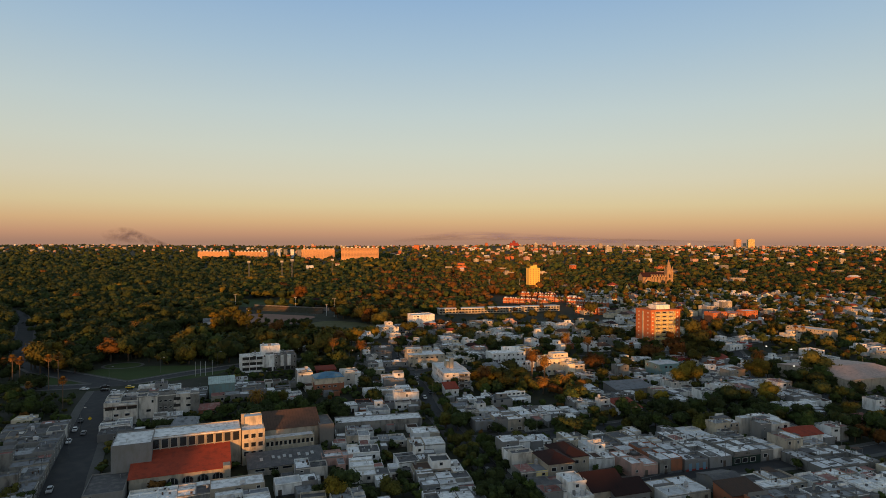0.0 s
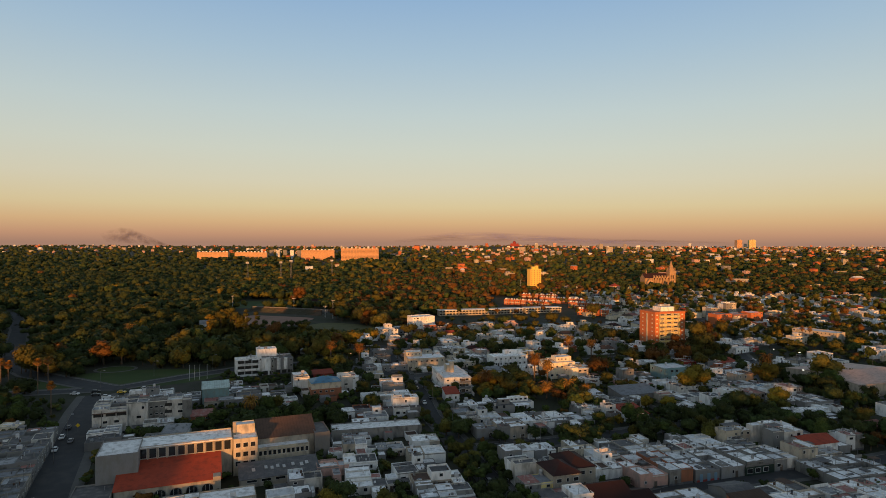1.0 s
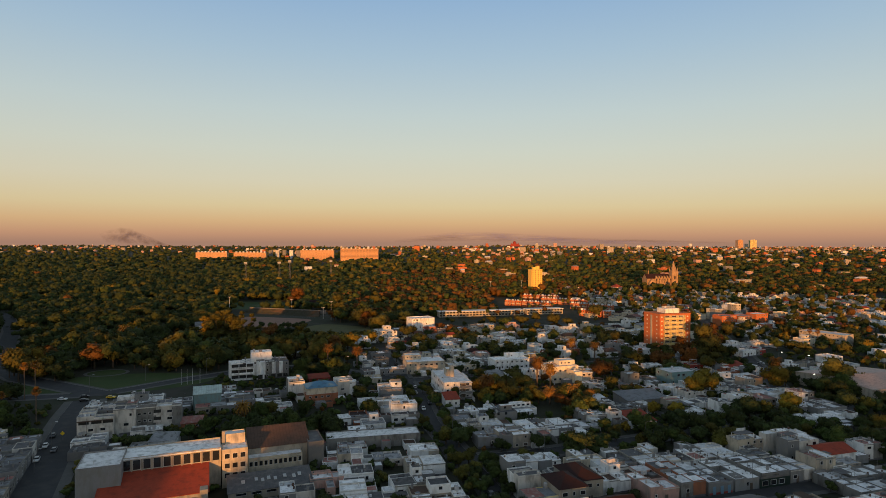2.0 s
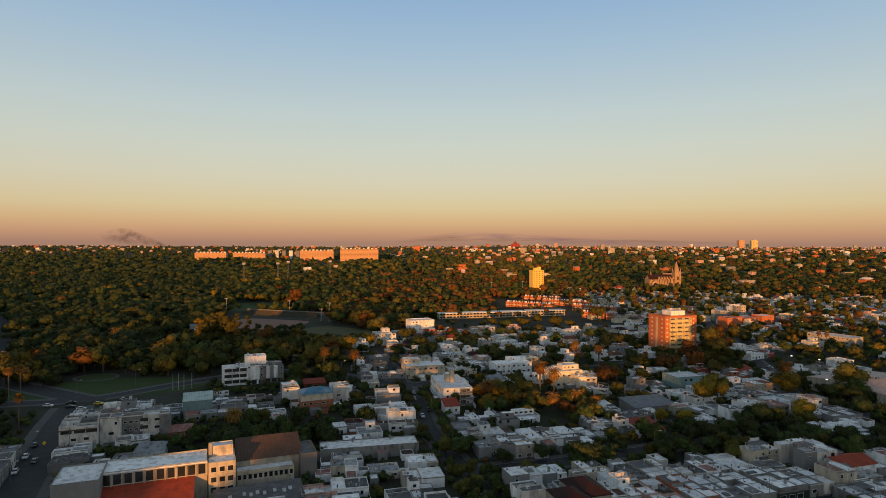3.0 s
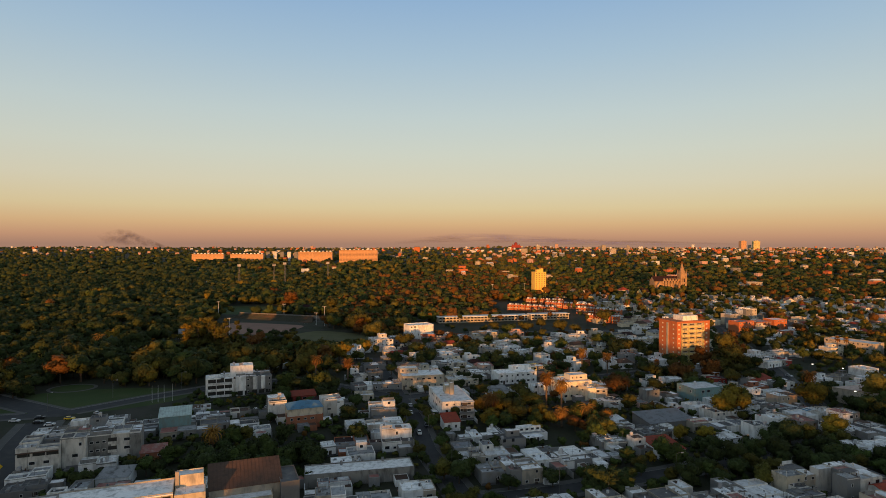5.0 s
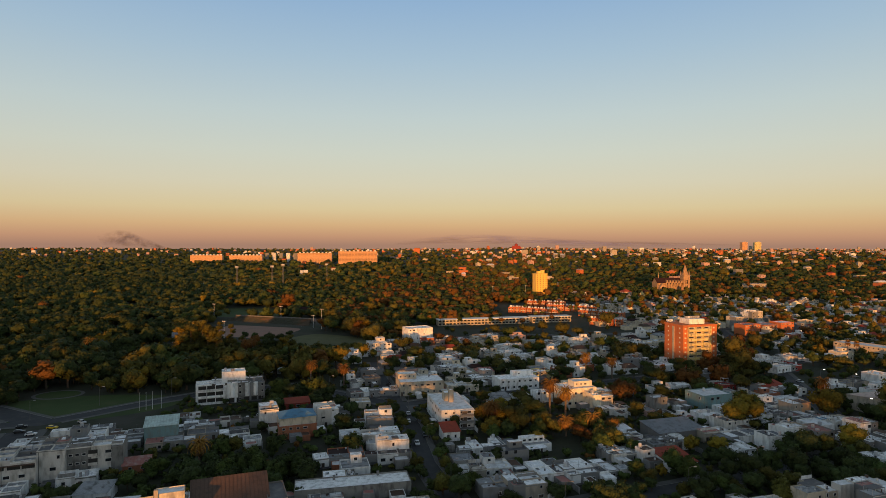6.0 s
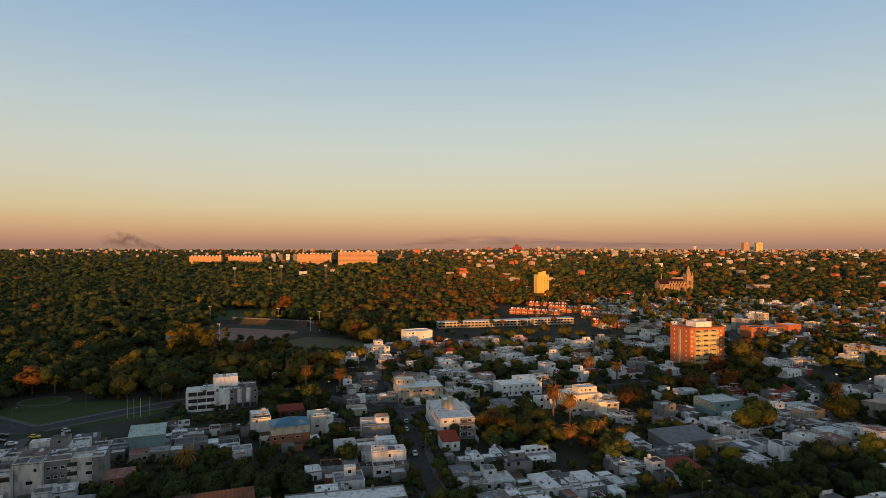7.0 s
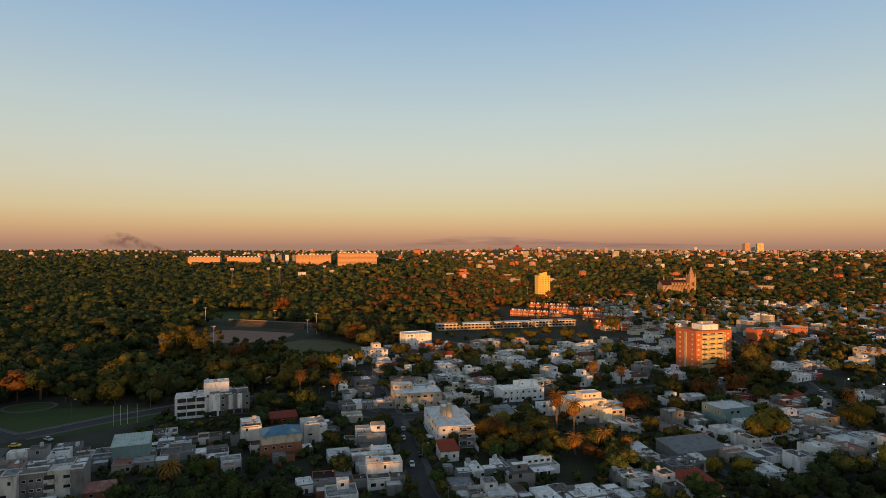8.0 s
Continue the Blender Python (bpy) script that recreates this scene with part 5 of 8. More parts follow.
house(237.1, 322.6, 17.0, 47.4, 45, 7, "beige", "dusty", seed=193, style='gable', rise=2, name='warehouse', label='broad warehouse with pinkish corrugated roof', category='warehouse', win=0)

# ---- landmarks of the middle distance and the horizon ----
def window_band(parent, x0, x1, y, z, h, name="window_band", turn=0, lit=None):
    part(name, Shape().box(x0, x1, y - 0.05, y + 0.05, z, z + h).box(x0 - 0.1, x1 + 0.1, y - 0.12, y + 0.02, z - 0.12, z), [glass], parent)


def orange_tower():
    th = thing("apartment_tower", pose(157, 449, 0, 0, 0, 17), "orange brick apartment tower with white balconies and penthouse", "apartments")
    W, D, H = 26.5, 18.6, 27.6
    part("wall", Shape().box(0, W, 0, D, 0, H), WALL["orange"], th)
    part("roof", Shape().bevel_box(-0.15, W + 0.15, -0.15, D + 0.15, H, H + 0.9, 0.1), WALL["orange"], th)
    ph = Shape().bevel_box(7.5, 19.5, 3.5, 13, H + 0.9, H + 4.2, 0.1)
    part("penthouse", ph, WALL["white"], th, "white rendered penthouse")
    for k in range(6):
        part("chimney", kit_mesh("box_tank"), None, th, at=pose(8.6 + k * 1.9, 8, H + 4.2))
    rng = random.Random(4)
    for f in range(9):
        z = f * 3.05 + 0.2
        # front: recessed white loggias in the middle, brick piers with windows at the ends
        s = Shape().box(3.2, 21, -1.5, 0.02, z - 0.12, z + 0.1).box(3.2, 21, -1.5, -1.38, z + 0.1, z + 1.15)
        for q in (3.3, 9.2, 15.1, 20.9):
            s.box(q - 0.1, q + 0.1, -1.38, 0.02, z + 0.08, z + 2.8)
        part("balcony", s, WALL["yellow"], th, "pale yellow concrete balcony with solid rail")
        part("balcony_glazing", Shape().box(3.4, 20.8, -0.06, 0.02, z + 0.1, z + 2.6), [WALL["cream"]], th)
        for q in (6.2, 12.1, 18.0):
            window(th, 3.6, 0.9, pose(q, -0.06, z + 1.4))
        # windows as plain ivory panels, their bright reflection put into the colour
        for q in (1.7, 23.9):
            part("shutter", Shape().box(-0.65, 0.65, -0.07, 0.02, 0, 1.0), WALL["ivory"], th, at=pose(q, 0, z + 1.1))
        for q in (3.4, 14.6):
            part("shutter", Shape().box(-0.6, 0.6, -0.07, 0.02, 0, 1.0), WALL["ivory"], th, at=pose(0, q, z + 1.0, 0, 0, -90))
    part("stair_strip", Shape().box(-0.25, 0.02, 8.6, 10.4, 0, H - 0.6), WALL["cream"], th)
    FOOT.append((157 + 10, 449 + 13, radians(17), 14, 10))
    for x, y, r, k in ((158, 440, 4.6, 0), (168, 443, 5.2, 3), (177, 446, 5.6, 3), (187, 449, 6.0, 1), (196, 455, 7.2, 1), (204, 462, 7.5, 3), (150, 446, 4.0, 4), (192, 442, 5.0, 1)):
        EXTRA.append((x, y, r, r * 1.1, k))


def plain_tower(x, y, turn, w, d, h, wall, floors, label, name="tower_block", cols=6, cap=True, z0=None):
    th = thing(name, pose(x, y, ground_z(x, y) - 0.5, 0, 0, turn), label, "apartments")
    part("wall", Shape().box(-w / 2, w / 2, 0, d, 0, h), WALL[wall], th)
    part("roof", Shape().bevel_box(-w / 2 - 0.2, w / 2 + 0.2, -0.2, d + 0.2, h, h + 0.8, 0.2), WALL[wall], th)
    if cap:
        part("roof_house", Shape().bevel_box(-w * 0.25, w * 0.2, d * 0.3, d * 0.7, h + 0.8, h + 4, 0.2), WALL[wall], th)
        part("lift_house", Shape().bevel_box(w * 0.05, w * 0.3, d * 0.2, d * 0.6, h + 0.8, h + 5.5, 0.2), WALL[wall], th)
    fh = h / floors
    for f in range(floors):
        s = Shape()
        for c in range(cols):
            u = -w / 2 + (c + 0.5) * w / cols
            s.box(u - w / cols * 0.17, u + w / cols * 0.17, -0.08, 0.02, f * fh + 1.0, f * fh + fh - 0.75)
        part("window_row", s, far_glass, th)
        s = Shape().box(-w / 2, w / 2, -0.35, 0.02, f * fh - 0.1, f * fh + 0.12)
        part("floor_edge", s, WALL[wall], th)
    FOOT.append((x, y + d / 2, radians(turn), w / 2, d / 2))
    return th


def slab_block(x0, x1, y, top, h, label="long orange lit slab apartment block with rooftop boxes"):
    """A long apartment slab far off: frame of floors and columns, dark glazing set back, rooftop lift houses."""
    w = x1 - x0
    g = top - h
    th = thing("slab_block", pose((x0 + x1) / 2, y, g), label, "apartments", "slab blocks on the skyline")
    part("wall", Shape().box(-w / 2, w / 2, 0, 14, -6, h), WALL["apricot"], th)
    n = 9
    for f in range(n + 1):
        z = h * f / n
        part("floor_edge", Shape().box(-w / 2 - 0.3, w / 2 + 0.3, -0.9, 0.02, z - 0.5, z + 0.5), WALL["apricot"], th)
    for k in range(13):
        u = -w / 2 + w * k / 12
        part("column", Shape().box(u - 0.4, u + 0.4, -0.8, 0.02, 0, h), WALL["apricot"], th)
    for k in range(9):
        u = -w / 2 + w * (k + 0.5) / 9
        part("lift_house", Shape().bevel_box(u - 2.2, u + 2.2, 4, 10, h + 0.5, h + 3.4, 0.2), WALL["white"], th)
    for k in range(n):
        part("glazing", Shape().box(-w / 2 + 0.5, w / 2 - 0.5, -0.06, 0.02, h * k / n + 1.7, h * (k + 1) / n - 1.1), far_glass, th)


def church(x, y, turn=8):
    th = thing("church", pose(x, y, ground_z(x, y), 0, 0, turn), "neo gothic stone church with nave, buttresses and spire", "church")
    st = WALL["sandstone"]
    L, W, H = 40.0, 16.0, 18.0
    part("nave", Shape().box(-L, 0, 0, W, -2, H), st, th)
    r = Shape()
    r.face([(-L - 0.4, -0.4, H), (0, -0.4, H), (0, W / 2, H + 7.5), (-L - 0.4, W / 2, H + 7.5)])
    r.face([(0, W + 0.4, H), (-L - 0.4, W + 0.4, H), (-L - 0.4, W / 2, H + 7.5), (0, W / 2, H + 7.5)])
    part("roof", r, ROOF["brown"], th, "dark tiled nave roof")
    g = Shape()
    g.face([(-L, 0, H), (-L, W, H), (-L, W / 2, H + 7.3)])
    part("gable", g, st, th)
    part("aisle", Shape().box(-L + 2, 0, -4, 0, -2, 7), st, th)
    for k in range(6):
        u = -L + 13.5 + k * 4.6
        b = Shape()
        b.face([(u, -0.5, 9.5), (u + 4.4, -0.5, 9.5), (u + 4.4, -0.5, H), (u + 2.2, -0.5, H + 4.6), (u, -0.5, H)])
        b.face([(u, -0.5, H), (u + 2.2, -0.5, H + 4.6), (u + 2.2, 5.0, H + 4.6), (u, 0.2, H)])
        b.face([(u + 4.4, -0.5, H), (u + 4.4, 0.2, H), (u + 2.2, 5.0, H + 4.6), (u + 2.2, -0.5, H + 4.6)])
        part("gabled_bay", b, st, th)
        part("lancet_window", Shape().box(u + 1.4, u + 3.0, -0.62, -0.45, 11, 18.2), glass, th)
    for k in range(9):
        u = -L + 2 + k * 4.6
        part("buttress", Shape().box(u - 0.5, u + 0.5, -5, 0.1, -2, 8).box(u - 0.4, u + 0.4, -1.4, 0.1, 8, 14), st, th)
        part("pinnacle", Shape().tube([(u, -0.8, 14), (u, -0.8, 15), (u, -0.8, 17.5)], [0.5, 0.45, 0.05], 4), st, th)
        if k < 8:
            part("lancet_window", Shape().box(u + 1.6, u + 3.0, -0.1, 0.05, 8, 12), glass, th)
            part("lancet_window", Shape().box(u + 1.6, u + 3.0, -4.1, -3.9, 1.5, 5.5), glass, th)
    # transept gable with a rose window
    t = Shape().box(-L + 1, -L + 11, -6, 0, -2, 12)
    t.face([(-L + 1, -6, 12), (-L + 11, -6, 12), (-L + 6, -6, 18)])
    t.face([(-L + 1, -6, 12), (-L + 6, -6, 18), (-L + 6, 4, 18), (-L + 1, 4, 12)])
    t.face([(-L + 11, -6, 12), (-L + 11, 4, 12), (-L + 6, 4, 18), (-L + 6, -6, 18)])
    part("transept", t, st, th)
    part("rose_window", Shape().tube([(-L + 6, -6.1, 11), (-L + 6, -5.9, 11)], [2.3, 2.3], 16), glass, th)
    # tower and spire
    part("tower", Shape().bevel_box(-0.5, 9.5, -3.5, 6.5, -2, 30, 0.4), st, th)
    for z in (8, 16, 24):
        part("string_course", Shape().box(-0.8, 9.8, -3.8, 6.8, z, z + 0.6), st, th)
    for a, b in ((0.3, -2.7), (8.7, -2.7), (0.3, 5.7), (8.7, 5.7)):
        part("corner_pinnacle", Shape().tube([(a, b, 0), (a, b, 31), (a, b, 31.2), (a, b, 36)], [0.9, 0.7, 0.9, 0.05], 6), st, th)
    part("spire", Shape().tube([(4.5, 1.5, 30), (4.5, 1.5, 31), (4.5, 1.5, 46)], [4.9, 4.6, 0.08], 8), st, th)
    part("fleche", Shape().tube([(-L + 6, W / 2, H + 7), (-L + 6, W / 2, H + 9), (-L + 6, W / 2, H + 16)], [0.9, 0.8, 0.05], 6), st, th)
    for z in (9, 17):
        part("tower_window", Shape().box(2.6, 4.0, -3.62, -3.45, z, z + 5.5).box(5, 6.4, -3.62, -3.45, z, z + 5.5), glass, th)
    FOOT.append((x - 18, y + 5, 0, 28, 14))


def hill_church(x, y):
    z = ground_z(x, y)
    th = thing("hill_church", pose(x, y, z - 1), "large red brick domed church on the hilltop", "church")
    part("body", Shape().bevel_box(-34, 34, 0, 40, -4, 12, 0.5).bevel_box(-22, 22, 2, 38, 12, 20, 0.5), WALL["red"], th)
    part("drum", Shape().tube([(0, 20, 20), (0, 20, 28)], [12, 12], 16), WALL["red"], th)
    part("dome", Shape().tube([(0, 20, 28), (0, 20, 32), (0, 20, 35.5), (0, 20, 37.5), (0, 20, 40)], [12, 11, 7.5, 3, 0.6], 16), WALL["red"], th)
    for u in (-24, 24):
        part("turret", Shape().tube([(u, 10, 12), (u, 10, 20), (u, 10, 25)], [4.5, 4.2, 0.5], 10), WALL["red"], th)


orange_tower()
plain_tower(138, 884, 16, 17, 12, 35, "gold", 12, "yellow plastered tower block with rooftop boxes", cols=4)
church(358, 946)
slab_block(-746, -652, 1815, 48.5, 29)
slab_block(-631, -534, 1815, 48.5, 30)
slab_block(-428, -328, 1812, 56, 30)
slab_block(-306, -193, 1806, 61.5, 33)
for k in range(5):
    plain_tower(-545 + k * 22, 1900, 10, 11, 14, 27, "white" if k % 2 else "grey", 9, "pale point block between the slab blocks", cols=3, cap=False)
hill_church(509, 4150)
plain_tower(1975, 3930, 5, 36, 30, 57, "apricot", 20, "tall bronze tower block on the skyline", cols=5)
plain_tower(2060, 3930, -10, 40, 30, 57, "yellow", 20, "tall pale tower block glowing in sun", cols=5)


def school_wing(x, y, turn, w, d, h, bays):
    th = thing("school_wing", pose(x, y, ground_z(x, y), 0, 0, turn), "long low cream school wing with window bands and flat roof", "school")
    part("wall", Shape().box(0, w, 0.6, d, 0, h), WALL["cream"], th)
    part("roof", Shape().bevel_box(-0.6, w + 0.6, -0.6, d + 0.6, h, h + 0.6, 0.08), WALL["white"], th)
    fl = 2 if h > 5 else 1
    for f in range(fl):
        z = f * h / fl
        part("floor_edge", Shape().box(0, w, 0, 0.6, z - 0.1, z + 0.35), WALL["cream"], th)
        for k in range(bays):
            u = (k + 0.5) * w / bays
            window(th, round(w / bays * 0.72, 1), 1.7, pose(u, 0.6, z + 1.0))
    for k in range(bays + 1):
        u = min(w - 0.2, max(0.2, k * w / bays))
        part("pier", Shape().box(u - 0.18, u + 0.18, 0, 0.6, 0, h), WALL["cream"], th)
    a = radians(turn)
    FOOT.append((x + math.cos(a) * w / 2 - math.sin(a) * d / 2, y + math.sin(a) * w / 2 + math.cos(a) * d / 2, a, w / 2, d / 2))


school_wing(-3, 640, 13.4, 94, 11, 5.6, 26)
school_wing(92, 663, 13.4, 42, 11, 5.6, 12)

# ---- factory details ----
def arch_window(parent, w, h, at):
    """A half round topped window: frame, pane and two bars."""
    def outline(rw, rh, n=10):
        return [(-rw, 0.0), (rw, 0.0)] + [(rw * math.cos(math.pi * k / n), rh * 0.35 + rh * 0.65 * math.sin(math.pi * k / n)) for k in range(n + 1)]
    o, i = outline(w / 2, h), outline(w / 2 - 0.22, h - 0.22)
    n = len(o)
    s = Shape()
    s.v = [(x, 0.02, z) for x, z in o] + [(x, -0.15, z) for x, z in o] + [(x, -0.15, z + 0.05) for x, z in i] + [(x, 0.01, z + 0.05) for x, z in i]
    s.f = [(r + k, r + (k + 1) % n, r + n + (k + 1) % n, r + n + k) for r in (0, n, 2 * n) for k in range(n)]
    s.m = [0] * len(s.f)
    ob = part("arched_window", s, WALL["grey"], parent, at=at)
    p = Shape()
    p.face([(x, -0.03, z + 0.03) for x, z in i])
    part("pane", p, glass, ob)
    for u in (-w / 6, w / 6):
        part("bar", Shape().box(u - 0.06, u + 0.06, -0.1, -0.02, 0.1, h * 0.8), frame_paint, ob)


for u in (-2.5, 2.0, 6.5, 11.0):
    arch_window(red_hall, 3.6, 2.3, pose(u, 0, 1.6))
part("buttress_wall", Shape().bevel_box(12.6, 14.9, -0.6, 5, 0, 5.8, 0.1), WALL["beige"], red_hall)
for k in range(10):
    u = -13.0 + k * 2.85
    window(long_wing, 2.2, 3.2, pose(u, 0, 9.0))
    part("pier", Shape().box(u + 1.22, u + 1.62, -0.35, 0.02, 8.6, 12.6), WALL["beige"], long_wing)
part("cornice", Shape().box(-14.2, 14.2, -0.5, 0.02, 12.5, 12.8), WALL["white"], long_wing)
for f in range(3):
    for u in (-2.4, 0, 2.4):
        window(stair_tower, 1.7, 1.7, pose(u, 0, 3.2 + f * 3.1))
    part("string_course", Shape().box(-3.9, 3.9, -0.12, 0.02, 2.7 + f * 3.1, 2.9 + f * 3.1), WALL["cream"], stair_tower)
flat_block(stair_tower, -3.6, 3.4, 6.5, 10.7, 12.1, 15.4, "cream", "silver", "rooftop_room", 0.3)
part("chimney", Shape().bevel_box(-3.9, -2.9, 6.0, 7.0, 12.1, 16.6, 0.1), WALL["beige"], stair_tower)
for k in range(11):
    window(band_wing, 1.2, 1.7, pose(-8.0 + k * 1.6, 0, 4.1))
part("eaves_board", Shape().box(-8.8, 8.8, -0.5, 0.02, 6.1, 6.4), WALL["cream"], band_wing)
for k, u in enumerate((-8.2, -4.2, -2.3, -0.4, 1.6, 4.6, 7.4, 9.2)):
    yy = 4.6 + 0.7 * (k % 2)
    ob = part("skylight", Shape().box(-0.5, 0.5, -0.9, 0.9, 0, 0.16), frame_paint, low_workshop, "pale roof light set in dark slope", at=pose(u, yy, 2.95 + yy * 0.2, 11.3, 0, 0))
    part("pane", Shape().box(-0.4, 0.4, -0.8, 0.8, 0.16, 0.19), sheet_metal, ob)
for u in (-9, -4.5, 0, 5, 9.5):
    window(low_workshop, 3.2, 0.9, pose(u, 0, 1.5))
# flats beside the avenue
# flat dark sheets on the walls put the shade of recesses into colour
recess_shade = material("recess_shade_colour", (0.035, 0.033, 0.03), 0.8, 0.2)
for u in (-1.6, 2.6):
    window(flats_left, 1.9, 1.2, pose(u, 0, 4.4))
for u in (-4.0, 0.4, 4.4):
    part("loggia", Shape().box(u - 1.8, u + 1.8, -0.04, 0.02, 7.3, 8.5), recess_shade, flats_left)
part("canopy_strip", Shape().box(-6.2, 6.2, -0.9, 0.02, 8.6, 8.8), ROOF["rust"], flats_left)
part("downpipe", Shape().tube([(-2.9, -0.1, 0), (-2.9, -0.1, 9.8)], [0.09, 0.09], 6), pole_metal, flats_left)
window(flats_mid, 1.0, 1.3, pose(2.2, 0, 8.2))
window(flats_mid, 1.9, 1.2, pose(0.6, 0, 4.4))
part("downpipe", Shape().tube([(-3.4, -0.1, 0), (-3.4, -0.1, 11)], [0.09, 0.09], 6), pole_metal, flats_mid)
for z in (4.6, 7.6):
    for u in (-7.2, -5.2, -3.2):
        window(flats_right, 1.3, 0.9, pose(u, 0, z))
    part("balcony_recess", Shape().box(-1.9, 0.9, -0.04, 0.02, z - 0.4, z + 1.6), recess_shade, flats_right)
    part("balcony_rail", Shape().box(-1.9, 0.9, -0.6, -0.5, z - 0.5, z + 0.4).box(-1.9, 0.9, -0.5, 0.02, z - 0.6, z - 0.45), WALL["stained"], flats_right)
    window(flats_right, 2.1, 1.2, pose(4.2, 0, z))
part("cornice", Shape().box(-8.7, 8.7, -0.4, 0.02, 10.3, 10.6), WALL["stained"], flats_right)
# corner apartments: open galleries on one half, rounded bays on the other
for f in range(3):
    z = 0.3 + f * 3.2
    # shade behind the gallery, as a flat dark sheet on the wall
    part("gallery_recess", Shape().box(-6.4, 5.4, -0.04, 0.02, z + 0.2, z + 2.5), recess_shade, corner_left)
    ob = part("gallery", Shape().box(-6.6, 5.8, -1.4, 0.02, z - 0.15, z + 0.05), WALL["white"], corner_left)
    part("rail", Shape().box(-6.6, 5.8, -1.4, -1.28, z + 0.05, z + 1.0), WALL["white"], ob)
    for u in (-6.4, -2.3, 1.7, 5.6):
        part("post", Shape().box(u - 0.15, u + 0.15, -1.26, -0.96, z + 0.05, z + 3.05), WALL["white"], ob)
    window(corner_right, 1.1, 1.3, pose(-3.0, 0, z + 0.9))
    window(corner_right, 1.1, 1.3, pose(7.8, 0, z + 0.9))
for u in (-6.5, 0.6, 4.6):
    part("bay", Shape().tube([(u, 0.35, 3.0), (u, 0.35, 9.6)], [1.15, 1.15], 12), WALL["white"], corner_right)
for u in (-7.0, -3.4, 0.2, 3.8, 7.2):
    # shaded arcade painted as dark sheets, the wall is not cut
    part("arcade_opening", Shape().box(u - 1.3, u + 1.3, -0.05, 0.02, 0.1, 2.5), recess_shade, corner_right)
# street apartment house: stair house, balconies on the end wall
flat_block(street_block, -2.2, 2.2, 16, 21, 8.4, 12.2, "cream", "white", "stair_house", 0.3)
flat_block(street_block, -0.5, 1.5, 13.6, 16, 8.4, 14.0, "cream", "white", "tank_house", 0.3)
for f in range(3):
    z = 0.4 + f * 2.8
    ob = part("balcony", Shape().box(0.6, 6.9, -1.8, 0.02, z - 0.12, z + 0.04), WALL["white"], street_block)
    part("rail", Shape().box(0.6, 6.9, -1.8, -1.72, z + 0.04, z + 0.95), WALL["grey"], ob)
    for u in (0.75, 6.75):
        part("post", Shape().box(u - 0.12, u + 0.12, -1.78, -1.54, z + 0.04, z + 2.68), WALL["white"], ob)


part("shopfront", Shape().box(-6.6, 5.8, -0.25, 0.02, 0.1, 3.1), material("dark_green_shop_paint", (0.02, 0.035, 0.028), 0.5), shop, "dark green painted shopfront")
for u in (-4.6, -1.2, 2.2):
    window(shop, 2.4, 1.7, pose(u, -0.26, 0.8))
part("shop_sign", Shape().box(-6.4, 5.6, -0.32, -0.25, 3.1, 3.7), WALL["dark"], shop)
blue_paint = material("pale_blue_paint", (0.16, 0.27, 0.36), 0.6, 0.1, bump=0)
for u in (-2.6, 0.4, 3.2):
    part("door", Shape().bevel_box(u - 0.6, u + 0.6, -0.1, 0.02, 0.1, 2.6, 0.03), blue_paint, blue_door_house, "pale blue painted door")
part("plinth", Shape().box(-4.4, 4.4, -0.08, 0.02, 0, 0.7), WALL["red"], blue_door_house)

# ---- brick row houses, school quarter ----
def row_house():
    th = thing("row_house", pose(0, 0, 0), "orange brick row house with white roof tanks", "house", "brick row houses")
    flat_block(th, -3.2, 3.2, 0, 9, -1, 6.6, "orange", "grey", "wall", 0.35)
    part("water_tank", Shape().bevel_box(-2.6, -0.2, 3, 5, 6.3, 8.0, 0.1), WALL["white"], th, "white plastered tank box")
    part("chimney", Shape().bevel_box(1.4, 2.2, 4, 4.8, 6.3, 7.8, 0.08), WALL["white"], th)
    for f in range(2):
        for u in (-1.7, 1.5):
            window(th, 1.3, 1.2, pose(u, 0, 1.0 + f * 3.1))
    part("balcony", Shape().box(-3.0, 3.0, -1.0, 0.02, 2.9, 3.05).box(-3.0, 3.0, -1.0, -0.9, 3.05, 3.8), WALL["cream"], th)
    return th


first = row_house()
spots = []
for (xa, ya, xb, yb, n, turn) in ((76, 744, 128, 716, 8, -27), (124, 768, 176, 742, 8, -27), (150, 716, 192, 690, 7, -31), (146, 656, 176, 640, 4, -28), (106, 806, 150, 786, 6, -25)):
    for k in range(n):
        spots.append((xa + (xb - xa) * (k + 0.5) / n, ya + (yb - ya) * (k + 0.5) / n + (k % 3) * 0.6, turn))
for k, (x, y, turn) in enumerate(spots):
    m = pose(x, y, ground_z(x, y), 0, 0, turn)
    if k == 0:
        first.matrix_basis = m
    else:
        copy_thing(first, m)
    a = radians(turn)
    FOOT.append((x - math.sin(a) * 4.5, y + math.cos(a) * 4.5, a, 3.3, 5.0))

house(276, 590, 20, 18, 12, 10, "orange", "grey", seed=301, name="apartment_block", label="low orange brick flats with white balconies", category="apartments", floors=3, win=1, annex=0)
house(296, 597, 20, 18, 12, 9, "brick", "grey", seed=302, name="apartment_block", label="low red brick flats with roof tanks", category="apartments", floors=3, win=1, annex=0)
house(315, 604, 20, 16, 12, 10, "orange", "white", seed=303, name="apartment_block", label="low orange brick flats with white balconies", category="apartments", floors=3, win=1, annex=0)
house(288, 632, 20, 16, 12, 11, "cream", "white", seed=304, name="apartment_block", category="apartments", floors=3, win=0.8, annex=0)
house(312, 650, 20, 14, 12, 14, "cream", "white", seed=305, name="apartment_block", category="apartments", floors=4, win=0.8, annex=0)
house(420, 768, 20, 40, 11, 5, "white", "white", seed=306)
